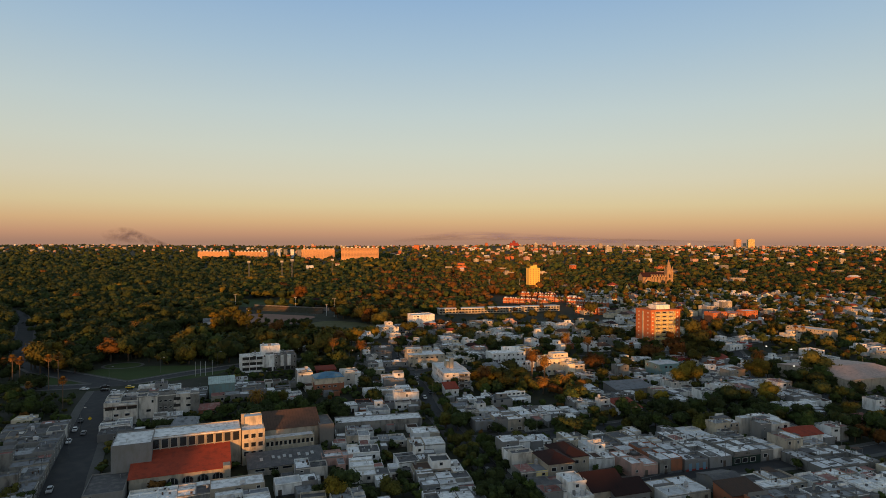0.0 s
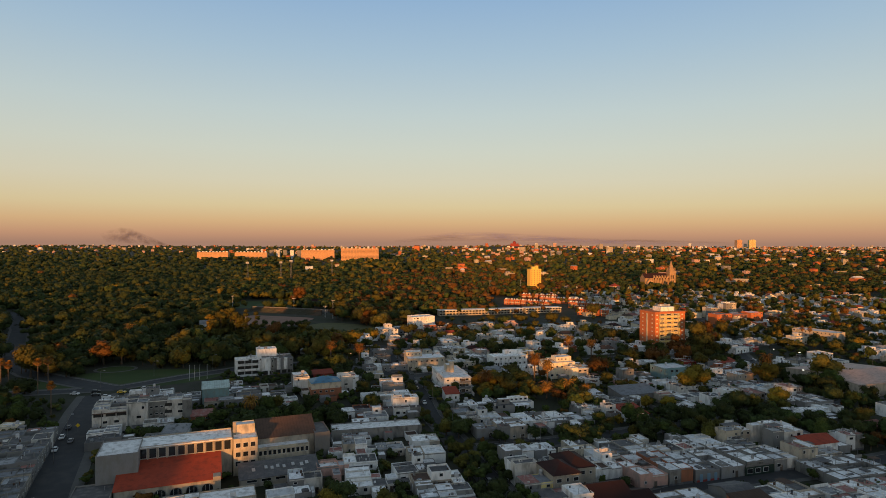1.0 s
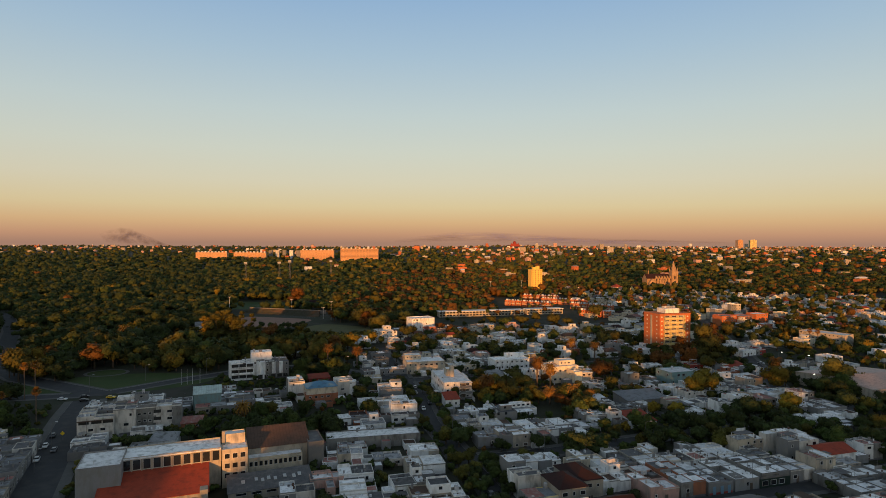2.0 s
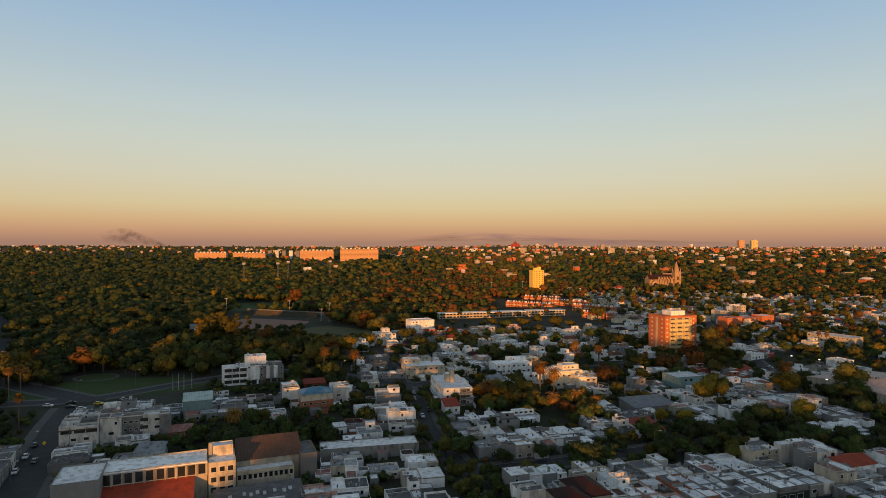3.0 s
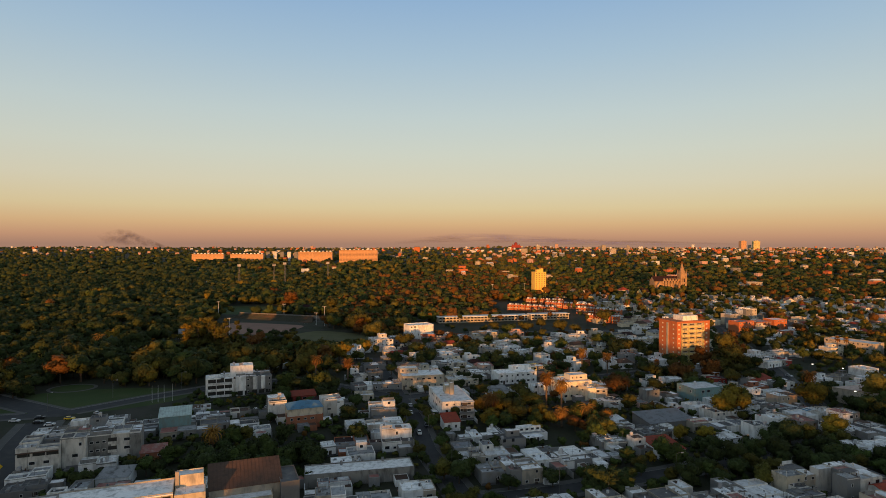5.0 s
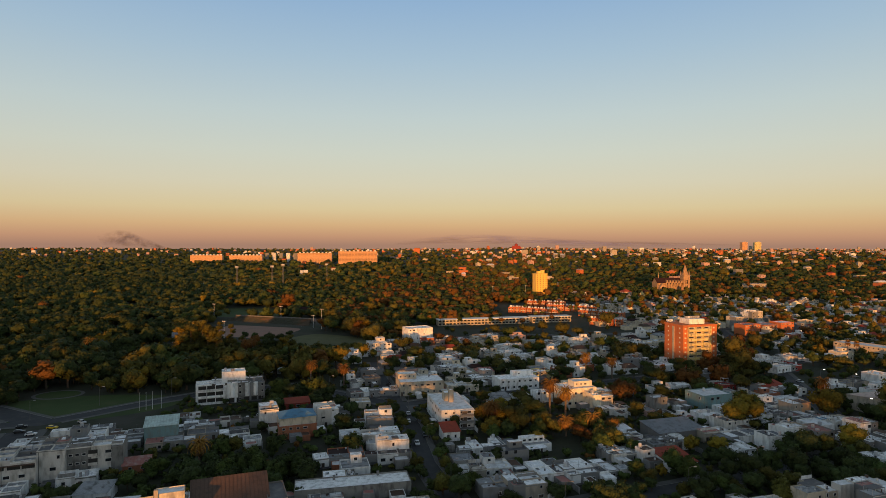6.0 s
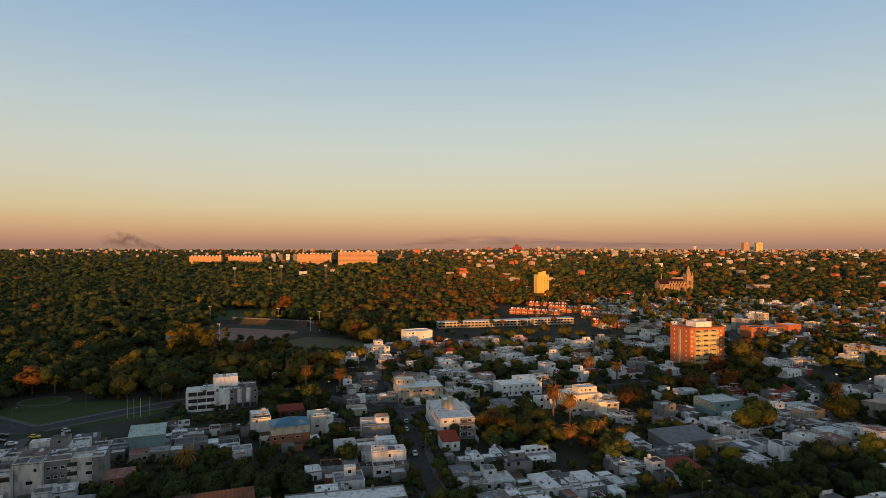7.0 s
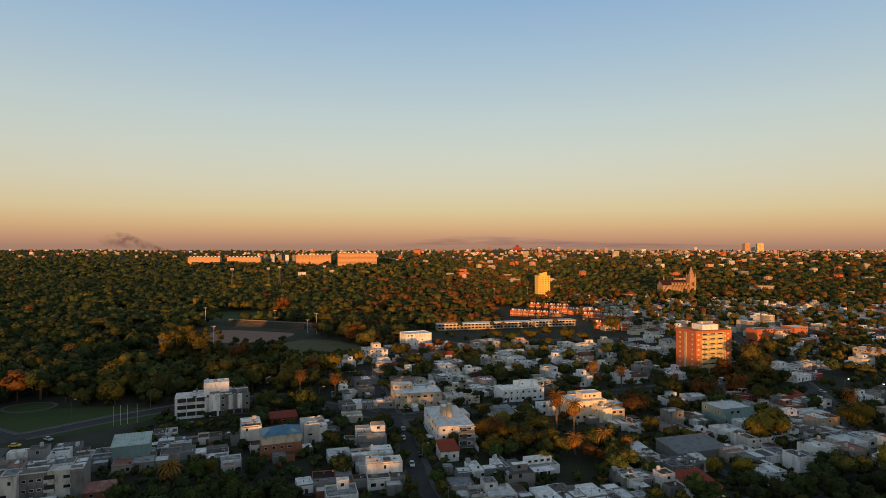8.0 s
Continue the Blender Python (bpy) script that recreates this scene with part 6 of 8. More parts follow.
house(434, 780, 70, 9, 13, 7, "ivory", "red", "gable", 4, seed=307, win=0.8)
house(496, 992, 22, 34, 16, 13, "beige", "grey", seed=308, name="mansion", label="beige stone mansion with parapet among trees", floors=3, win=0.9, up=0)
house(262, 900, 15, 12, 12, 9, "pink", "red", "hip", 4, seed=309)
house(284, 880, 15, 12, 11, 8, "yellow", "brown", "gable", 4.5, seed=310, win=0.8)
house(236, 800, 15, 14, 10, 7, "cream", "white", seed=311)
house(196, 905, 18, 20, 10, 7, "white", "white", seed=312)
house(170, 880, 18, 24, 10, 6, "white", "red", "hip", 2.5, seed=313)
house(330, 850, 20, 22, 10, 8, "cream", "white", seed=314, win=0.8)
house(352, 820, 20, 20, 12, 9, "cream", "silver", seed=315, win=0.8)


# ---- sports ground ----
def stand():
    th = thing("spectator_stand", pose(-176, 652, 0.6, 0, 0, -18), "long low concrete spectator stand with bench rows", "stand")
    worn = material("mossy_concrete_steps", (0.062, 0.062, 0.042), 0.95, 0.3, 0.2, 2.0, (0.17, 0.085, 0.05), 0.5, dirt_or_shade_scale=0.06)
    for k in range(12):
        y0 = k * 2.2
        part("step", Shape().bevel_box(-54 + k * 0.5, 50 - k * 1.2, y0, y0 + 2.2, -0.8, 0.4 + k * 0.32, 0.05), worn, th)
        for j in range(9):
            u = -50 + j * 11.0
            if u + 9 < 50 - k * 1.2:
                part("bench", Shape().box(u, u + 9.2, y0 + 0.9, y0 + 1.35, 0.4 + k * 0.32, 0.85 + k * 0.32), worn, th)
    part("rear_wall", Shape().bevel_box(-54, 44, 26.4, 26.8, -0.5, 5.2, 0.05), WALL["dark"], th)
    fence = thing("fence", pose(-176, 652, 0, 0, 0, -18), "low pale post and rail fence along the pitch", "fence")
    for k in range(36):
        part("post", Shape().bevel_box(-52 + k * 2.8, -51.6 + k * 2.8, -2.2, -1.8, 0, 1.5, 0.04), WALL["concrete"], fence)
    part("rail", Shape().box(-52, 46.4, -2.06, -1.94, 1.0, 1.15), WALL["concrete"], fence)


stand()
FOOT.append((-172, 664, radians(-18), 54, 16))


def light_pole(x, y, h, heads=4, white=True, glow=False, name="floodlight_pole"):
    th = thing(name, pose(x, y, ground_z(x, y) - 0.05), "tall pale metal pole with floodlights" if heads > 1 else "grey street lamp with curved arm", "lamp", "light poles")
    r = 0.22 if heads > 1 else 0.1
    part("pole", Shape().tube([(0, 0, 0), (0, 0, h)], [r, r * 0.55], 8), WALL["white"] if white else pole_metal, th)
    if heads > 1:
        part("crossbar", Shape().box(-1.6, 1.6, -0.08, 0.08, h - 0.6, h - 0.45), pole_metal, th)
        for k in range(heads):
            u = -1.4 + 2.8 * k / (heads - 1)
            part("floodlight", Shape().bevel_box(u - 0.3, u + 0.3, -0.3, 0.1, h - 0.45, h + 0.1, 0.06), tank_plastic, th)
    else:
        part("arm", Shape().tube([(0, 0, h - 0.1), (0.9, 0, h + 0.35), (1.9, 0, h + 0.45)], [0.06, 0.05, 0.045], 6), pole_metal, th)
        part("lamp_head", Shape().bevel_box(1.6, 2.5, -0.18, 0.18, h + 0.3, h + 0.5, 0.05), lamp_glow if glow else tank_plastic, th)
    return th


lamp_glow = bpy.data.materials.new("lamp_glow")
lamp_glow.use_nodes = True
_p = lamp_glow.node_tree.nodes["Principled BSDF"]
_p.inputs["Emission Color"].default_value, _p.inputs["Emission Strength"].default_value = (1, 0.9, 0.75, 1), 4.0
for x, y, h in ((-235, 676, 17), (-185, 569, 15), (-112.6, 621, 19), (-172, 698, 12), (-122, 628, 12), (70, 880, 18), (118, 900, 18)):
    light_pole(x, y, h)


def mast(x, y, h):
    """A square lattice mast with a lamp rack."""
    th = thing("floodlight_mast", pose(x, y, ground_z(x, y) - 0.2), "tall lattice floodlight mast of the stadium", "mast", "light poles")
    c = [(-1.4, -1.4), (1.4, -1.4), (1.4, 1.4), (-1.4, 1.4)]
    for a, b in c:
        part("leg", Shape().tube([(a, b, 0), (a * 0.45, b * 0.45, h)], [0.22, 0.16], 5), pole_metal, th)
    for k in range(8):
        za, zb = h * k / 8, h * (k + 1) / 8
        fa, fb = 1.4 - 0.77 * k / 8, 1.4 - 0.77 * (k + 1) / 8
        s = (1 if k % 2 else -1)
        part("brace", Shape().tube([(-fa * s, -fa, za), (fb * s, -fb, zb)], [0.12, 0.12], 4), pole_metal, th)
        part("brace", Shape().tube([(fa, -fa * s, za), (fb, fb * s, zb)], [0.12, 0.12], 4), pole_metal, th)
    for k in range(3):
        part("lamp_rack", Shape().bevel_box(-2.8, 2.8, -1.2, -0.9, h + k * 1.3 - 1.5, h + k * 1.3 - 0.6, 0.08), tank_plastic, th)


for x, y, h in ((-331, 1019, 36), (-280, 1040, 36), (-262, 1039, 38), (-212, 1150, 34)):
    mast(x, y, h)


# ---- street things ----
def car_meshes():
    body = Shape()
    prof = [(-2.1, 0.35), (-2.15, 0.75), (-1.95, 0.92), (-0.9, 1.0), (1.9, 1.0), (2.1, 0.85), (2.15, 0.45), (2.05, 0.3)]
    n = len(prof)
    for sx, inset in ((-0.86, 0), (0.86, 0)):
        body.v += [(sx, u, z) for u, z in prof]
    body.f = [tuple(range(n)), tuple(reversed(range(n, 2 * n)))] + [((k + 1) % n, k, n + k, n + (k + 1) % n) for k in range(n)]
    body.m = [0] * len(body.f)
    cab = Shape()
    lo, hi = [(-0.8, -1.0), (0.8, -1.0), (0.8, 1.75), (-0.8, 1.75)], [(-0.64, -0.35), (0.64, -0.35), (0.64, 1.3), (-0.64, 1.3)]
    cab.v = [(x, y, 0.98) for x, y in lo] + [(x, y, 1.42) for x, y in hi]
    cab.f = [(0, 1, 5, 4), (1, 2, 6, 5), (2, 3, 7, 6), (3, 0, 4, 7)]
    cab.m = [0] * 4
    roof = Shape().bevel_box(-0.66, 0.66, -0.37, 1.32, 1.4, 1.47, 0.03)
    wheel = Shape().tube([(-0.11, 0, 0), (-0.1, 0, 0), (0.1, 0, 0), (0.11, 0, 0)], [0.26, 0.32, 0.32, 0.26], 12)
    return body, cab.mesh("windows", glass), roof, wheel.mesh("wheel", material("tyre_rubber", (0.02, 0.02, 0.02), 0.9))


_body, _cab, _roof, _wheel = car_meshes()
PAINT = {k: material(f"{k}_car_paint", c, 0.3, 0.04, bump=0, spec=0.5) for k, c in
         (("white", (0.7, 0.7, 0.7)), ("black", (0.02, 0.02, 0.022)), ("grey", (0.2, 0.2, 0.21)), ("red", (0.3, 0.03, 0.02)), ("yellow", (0.75, 0.5, 0.03)), ("silver", (0.45, 0.45, 0.46)))}
_cm = {k: (_body.mesh("body", m), _roof.mesh("car_roof", m)) for k, m in PAINT.items()}


def car(x, y, turn, colour="white"):
    th = thing("car", pose(x, y, ground_z(x, y) + 0.06, 0, 0, turn), f"{colour} small car on the asphalt", "car", "cars")
    part("body", _cm[colour][0], None, th)
    part("cabin_glass", _cab, None, th)
    part("car_roof", _cm[colour][1], None, th)
    for u in (-0.8, 0.8):
        for v in (-1.3, 1.35):
            part("wheel", _wheel, None, th, at=pose(u, v, 0.32))


for x, y, turn, c in ((-146.5, 235.6, 25, "white"), (-153, 250, 25, "white"), (-147, 246, 205, "grey"), (-124, 190.3, 25, "silver"), (-171, 313, 110, "white"), (-178, 316, 110, "black"),
                      (-182, 323, 120, "black"), (-158, 262, 25, "black"), (-160, 330, 60, "silver"), (-168, 322, 95, "yellow"), (-190, 318, 90, "white"), (-9.0, 303, 9, "white"), (-6.2, 313, 9, "black"),
                      (-14.2, 333, 189, "white"), (-15, 345, 189, "silver"), (12.6, 216, 14, "white"), (15.2, 207, 14, "grey"), (133, 221.5, 105, "white"), (126, 219, 285, "grey"), (211, 413, 20, "silver"),
                      (-84, 340, 30, "silver"), (-81, 344, 30, "black"), (-88, 336, 30, "white"), (-76, 336, 120, "grey"), (-112, 352, 110, "white"), (-30, 405, 170, "black"),
                      (-300, 430, 35, "white"), (-306, 440, 35, "silver"), (-296, 422, 35, "white"), (-312, 452, 35, "white"), (-120, 384, 20, "red"), (-70, 596, 80, "white"), (-64, 598, 80, "silver"),
                      (-58, 600, 80, "white"), (-44, 604, 80, "grey"), (170, 548, 80, "white"), (165, 540, 80, "black")):
    car(x, y, turn, c)

for x, y in ((-144.6, 350.3), (-142.2, 351.6), (-139.8, 352.9), (-136.3, 354.7)):
    th = thing("flagpole", pose(x, y, -0.03), "bare white flagpole on the park verge", "flagpole", "flagpoles")
    part("pole", Shape().tube([(0, 0, 0), (0, 0, 8.5)], [0.09, 0.06], 7), WALL["white"], th)
    part("finial", Shape().tube([(0, 0, 8.5), (0, 0, 8.6), (0, 0, 8.72)], [0.05, 0.12, 0.03], 7), WALL["white"], th)
for x, y, glow in ((-169.4, 359.6, False), (-142.5, 379.2, False), (-185.7, 333.5, False), (-5, 300, False), (-15, 345, False), (4, 262, False), (38, 243, False), (80, 255, False), (112, 274, False),
                   (150, 291, False), (228, 393, True), (218, 405, True), (198, 340, True), (262, 372, False), (100, 213, False), (150, 226, False), (-138, 222, False), (-152, 252, False), (-110, 396, False), (-60, 385, False),
                   (60, 392, False), (110, 418, False), (180, 452, False), (150, 500, False), (-40, 440, False)):
    light_pole(x, y, 9.0, 1, False, glow, "street_lamp")


def road_sign():
    th = thing("road_sign", pose(-151.5, 258, 0, 0, 0, 15), "yellow diamond warning sign on grey post", "sign")
    part("post", Shape().tube([(0, 0, 0), (0, 0, 2.8)], [0.05, 0.05], 6), pole_metal, th)
    r = 1.0
    part("board", Shape().bevel_box(-0.6, 0.6, -0.03, 0.03, -0.6, 0.6, 0.01), PAINT["yellow"], th, at=pose(0, -0.07, 2.9, 0, 45, 0))


road_sign()


# trees in rows along the middle street and the cross streets
row = random.Random(41)
avenue_trees = [(16, 212, -5, 284), (-5, 284, -12, 328), (-12, 328, -21, 362), (30, 140, 16, 212)]
for xa, ya, xb, yb in avenue_trees:
    n = int(math.hypot(xb - xa, yb - ya) / 9)
    for k in range(n):
        u = (k + row.random() * 0.6) / n
        for sg in (-1, 1):
            if row.random() < 0.72:
                tree(xa + (xb - xa) * u + sg * 5.0, ya + (yb - ya) * u, row.uniform(2.0, 3.1), row.choice((0, 4, 0, 1)), seed=k)
for xa, ya, xb, yb in ((20, 241, 78, 261), (90, 266, 165, 298), (-10, 366, 40, 388), (45, 390, 135, 428)):
    n = int(math.hypot(xb - xa, yb - ya) / 12)
    for k in range(n):
        u = (k + row.random() * 0.6) / n
        sg = row.choice((-1, 1))
        tree(xa + (xb - xa) * u + 1.5 * sg, ya + (yb - ya) * u + sg * 5.0, row.uniform(2.2, 3.4), row.choice((0, 4, 4, 1)), seed=k)


# low sheds and a vehicle yard beside the blue roofed house
for i, (x, y, w, dd, hh, wl_, rf) in enumerate(((-96, 306, 12, 8, 3.4, "grey", "grey"), (-104, 318, 10, 9, 3.2, "white", "silver"), (-92, 326, 9, 7, 3.0, "concrete", "rust"), (-82, 308, 8, 6, 2.8, "white", "white"),
                                             (-112, 330, 9, 7, 3.4, "grey", "silver"), (-74, 300, 7, 6, 3.0, "white", "grey"), (-150, 300, 10, 8, 4.0, "grey", "grey"), (-140, 310, 9, 8, 3.6, "white", "white"))):
    house(x, y, 21.5, w, dd, hh, wl_, rf, seed=330 + i, name="shed", category="shed", win=0.2, up=0, annex=1, clutter=2)
for x, y, r, k in ((-108, 342, 2.6, 0), (-100, 346, 2.2, 4), (-90, 349, 2.6, 0), (-80, 350, 3.0, 4), (-116, 338, 2.2, 1), (-70, 344, 3.2, 4), (-66, 336, 2.8, 0), (-126, 336, 2.4, 0), (-86, 318, 2.4, 4),
                   (-66, 312, 2.4, 0), (-76, 318, 2.6, 4), (-112, 314, 2.2, 0), (-205, 296, 3.2, 0), (-214, 300, 3.4, 4), (-198, 292, 2.6, 4), (-222, 304, 3.6, 0), (-190, 290, 2.4, 0)):
    tree(x, y, r, k, seed=k)
yard_wall = Shape().bevel_box(-16, 16, 0, 0.25, 0, 2.2, 0.05)
tagged(part("yard_wall", yard_wall, WALL["concrete"], at=pose(-88, 332, 0, 0, 0, 21.5)), "stained concrete wall round a vehicle yard", "wall")

# ---- smoke and thin cloud on the skyline ----
def drift(name, line, y, colour, strength, scale, label, cat):
    """A thin ribbon of smoke or cloud, far off: line holds x, z and half width; it thins out towards its edges."""
    m = bpy.data.materials.new(name)
    m.use_nodes = True
    n, l = m.node_tree.nodes, m.node_tree.links
    n.clear()
    out, mix, tr, df = n.new("ShaderNodeOutputMaterial"), n.new("ShaderNodeMixShader"), n.new("ShaderNodeBsdfTransparent"), n.new("ShaderNodeBsdfDiffuse")
    df.inputs["Color"].default_value = (*colour, 1)
    uv, sep = n.new("ShaderNodeTexCoord"), n.new("ShaderNodeSeparateXYZ")
    l.new(uv.outputs["UV"], sep.inputs[0])

    def op(kind, a, b):
        k = n.new("ShaderNodeMath")
        k.operation = kind
        for i, v in enumerate((a, b)):
            if isinstance(v, (int, float)):
                k.inputs[i].default_value = v
            else:
                l.new(v, k.inputs[i])
        return k.outputs[0]
    fall = []
    for c in ("X", "Y"):
        v = sep.outputs[c]
        fall.append(op("MULTIPLY", op("MULTIPLY", v, op("SUBTRACT", 1.0, v)), 4.0))
    tex = n.new("ShaderNodeTexNoise")
    tex.inputs["Scale"].default_value, tex.inputs["Detail"].default_value = 1.0, 7
    mp = n.new("ShaderNodeMapping")
    mp.inputs["Scale"].default_value = scale
    l.new(uv.outputs["Object"], mp.inputs[0])
    l.new(mp.outputs[0], tex.inputs["Vector"])
    cr = n.new("ShaderNodeValToRGB")
    cr.color_ramp.elements[0].position, cr.color_ramp.elements[1].position = 0.32, 0.74
    l.new(tex.outputs["Fac"], cr.inputs[0])
    a = op("MULTIPLY", op("MULTIPLY", op("POWER", fall[0], 0.8), op("POWER", fall[1], 1.3)), op("MULTIPLY", cr.outputs[0], strength))
    l.new(a, mix.inputs["Fac"])
    l.new(tr.outputs[0], mix.inputs[1])
    l.new(df.outputs[0], mix.inputs[2])
    l.new(mix.outputs[0], out.inputs["Surface"])
    s, uvs = Shape(), []
    k, rows = len(line), 6
    for i, (x, z, w) in enumerate(line):
        for j in range(rows + 1):
            s.v.append((x, y + 25 * math.sin(i + j * 0.7), z + w * (2 * j / rows - 1)))
            uvs.append((i / (k - 1), j / rows))
    s.f = [(i * (rows + 1) + j, (i + 1) * (rows + 1) + j, (i + 1) * (rows + 1) + j + 1, i * (rows + 1) + j + 1) for i in range(k - 1) for j in range(rows)]
    s.m = [0] * len(s.f)
    me = s.mesh(name, m)
    layer = me.uv_layers.new(name="UVMap")
    for lp in me.loops:
        layer.data[lp.index].uv = uvs[lp.vertex_index]
    ob = tagged(new(name, me), label, cat, kind="stuff")
    ob.visible_shadow = False


drift("smoke_plume", [(-1960, 50, 14), (-2030, 66, 24), (-2110, 88, 34), (-2180, 100, 46), (-2250, 120, 60), (-2330, 128, 62), (-2400, 120, 50), (-2470, 112, 30)], 4300,
      (0.10, 0.10, 0.15), 1.2, (0.013, 0.0, 0.016), "dark smoke plume drifting above the horizon", "smoke")
drift("cloud_bank", [(-380, 90, 14), (-150, 108, 30), (100, 128, 40), (400, 126, 42), (800, 112, 36), (1200, 100, 26), (1700, 92, 20), (2300, 86, 10)], 4600,
      (0.14, 0.15, 0.33), 0.9, (0.0028, 0.0, 0.035), "thin mauve cloud bank above the horizon", "cloud")

# ---- scattered far buildings ----
srng = random.Random(31)
spec = []
for k in range(1550):
    y = 900 + 3900 * srng.random() ** 0.8
    x = srng.uniform(-0.8, 0.8) * y
    right = 1 / (1 + math.exp(-(x / y - 0.05) * 9))
    if srng.random() > 0.03 + 0.97 * right and not (y > 2300 and srng.random() < 0.3):
        continue
    if -330 < x < 40 and 900 < y < 1300 or taken(x, y, 6):
        continue
    if x > 250 and 1000 < y < 2600 and srng.random() < 0.62:
        continue
    h = srng.choice((4, 5, 6, 7, 9))
    w = srng.uniform(8, 20)
    if y > 2600 and srng.random() < 0.07 * right:
        h, w = srng.uniform(12, 28), srng.uniform(12, 30)
    wall = srng.choices(("white", "cream", "beige", "orange", "pink", "grey"), (12, 24, 26, 18, 16, 4))[0]
    spec.append((x, y, srng.uniform(-15, 30), w, srng.uniform(8, 14), h + 4.5, wall, srng.choice(("white", "grey", "red", "rust")), "flat" if srng.random() < 0.8 else "hip"))
FAR_HOUSES = spec

# ---- farther park ----
def goal(x, y, turn):
    th = thing("goal_post", pose(x, y, ground_z(x, y), 0, 0, turn), "tall white H shaped rugby goal on grass", "goal")
    for u in (-2.8, 2.8):
        part("post", Shape().tube([(u, 0, -0.2), (u, 0, 9)], [0.16, 0.14], 8), WALL["white"], th)
    part("crossbar", Shape().tube([(-2.8, 0, 3), (2.8, 0, 3)], [0.12, 0.12], 8), WALL["white"], th)


for x, y in [(-179.0, 871.6), (-176.7, 974.5), (-167.5, 994.5)]:
    goal(x, y, 70)
house(-233.6, 827.5, 8, 15, 9, 5.5, "ivory", "white", seed=801, clutter=2, up=0, label="cream clubhouse beside the green sports field", annex=0)
house(-154.0, 723.7, -14, 12, 9, 3.4, "white", "brown", "gable", 4.5, seed=802, label="white gabled house with steep dark roof", win=0.8)
house(-216.2, 549.8, 20, 8, 8, 5.0, "white", "grey", "gable", 3.0, seed=803, label="small white gabled house among park trees", win=0.5)


def ruin(x, y):
    th = thing("pavilion", pose(x, y, 0, 0, 0, 5), "low park pavilion with uneven patched roofs", "pavilion")
    rng = random.Random(6)
    for k in range(9):
        u, v, w = -20 + k * 4.4, rng.uniform(-2, 4), rng.uniform(4, 7)
        h = rng.uniform(2.6, 4.6)
        part("wall", Shape().bevel_box(u, u + w, v, v + 6, 0, h, 0.05), WALL[rng.choice(("concrete", "grey", "pink"))], th)
        part("roof_sheet", Shape().bevel_box(u - 0.3, u + w + 0.2, v - 0.4, v + 6.3, h + 0.004, h + 0.16, 0.03), ROOF[rng.choice(("grey", "rust", "silver", "dusty"))], th)
    FOOT.append((x, y + 3, 0, 22, 6))


ruin(-193.7, 489.0)

# ---- garden house porch and the rear balconies on the street ----
part("porch_roof", Shape().bevel_box(-6.4, 3.4, -3.4, -0.004, 2.7, 2.95, 0.04), ROOF["silver"], porch_house)
for k in range(4):
    part("porch_column", Shape().bevel_box(-6.3 + k * 3.15, -5.98 + k * 3.15, -3.3, -3.0, 0, 2.7, 0.03), WALL["white"], porch_house)
for k in range(3):
    part("porch_door", door_mesh(2.2, 2.2), None, porch_house, at=pose(-4.6 + k * 3.15, 0, 0.05))
flat_block(porch_house, -5.0, 5.0, 3.0, 5.8, 3.0, 5.2, "white", "white", "upper_storey", 0.25)
for k in range(4):
    window(porch_house, 1.4, 0.9, pose(-3.6 + k * 2.4, 3.0, 3.7))
for f in range(3):
    s = Shape().box(1.2, 7.1, -1.5, -0.004, f * 2.9 - 0.1 + (0.2 if f == 0 else 0), f * 2.9 + 0.1 + (0.2 if f == 0 else 0))
    part("balcony", s, WALL["grey"], street_block)
    r = Shape().box(1.2, 7.1, -1.5, -1.44, f * 2.9 + 1.0, f * 2.9 + 1.08)
    for k in range(20):
        r.box(1.25 + k * 0.3, 1.3 + k * 0.3, -1.49, -1.45, f * 2.9 + 0.1, f * 2.9 + 1.0)
    part("balcony_rail", r, WALL["dark"], street_block)
    part("balcony_door", door_mesh(2.4, 2.1), None, street_block, at=pose(3.0, 0, f * 2.9 + 0.32 if f == 0 else f * 2.9 + 0.12))
part("roof_slab", Shape().bevel_box(1.0, 7.4, -1.7, -0.004, 8.3, 8.5, 0.04), WALL["white"], street_block)
FOOT.append((53, 301, 0, 6, 6))          # open garden beside the porch

# ---- trees placed singly ----
# between the factory and the blue roofed house
tree(-100.8, 257.2, 3.6, 0, seed=1)
tree(-107.3, 257.8, 2.7, 4, seed=2)
tree(-98.7, 269.3, 3.1, 0, seed=3)
tree(-124.2, 252.5, 1.8, 0, seed=4)
tree(-84.3, 266.3, 3.9, 4, seed=5)
tree(-76.2, 264.8, 4.3, 4, seed=6)
tree(-77.9, 289.9, 4.3, 1, seed=7)
tree(-69.4, 271.2, 4.4, 4, seed=8)
tree(-61.7, 267.5, 4.4, 0, seed=9)
tree(-63.0, 290.1, 4.3, 4, seed=10)
tree(-53.6, 270.1, 4.4, 4, seed=11)
tree(-47.3, 267.9, 3.1, 4, seed=12)
tree(-43.2, 273.9, 2.0, 4, seed=13)
tree(-95.8, 270.3, 3.5, 0, seed=14)
tree(-96.9, 257.8, 2.7, 4, seed=15)
tree(-43.7, 250.4, 2.6, 4, seed=16)
tree(-81.1, 286.5, 3.8, 0, seed=17)
tree(-82.6, 368.0, 5.7, 0, seed=18)
tree(-74.1, 365.5, 5.6, 4, seed=19)
tree(-66.4, 373.5, 5.8, 0, seed=20)
tree(-57.7, 369.6, 4.4, 4, seed=21)
tree(-64.2, 343.8, 2.9, 0, seed=22)
tree(-78.8, 365.4, 3.1, 1, seed=23)
tree(-49.1, 355.1, 3.6, 4, seed=24)
tree(-40.9, 316.3, 5.0, 4, seed=25)
tree(-41.1, 341.3, 3.5, 4, seed=26)
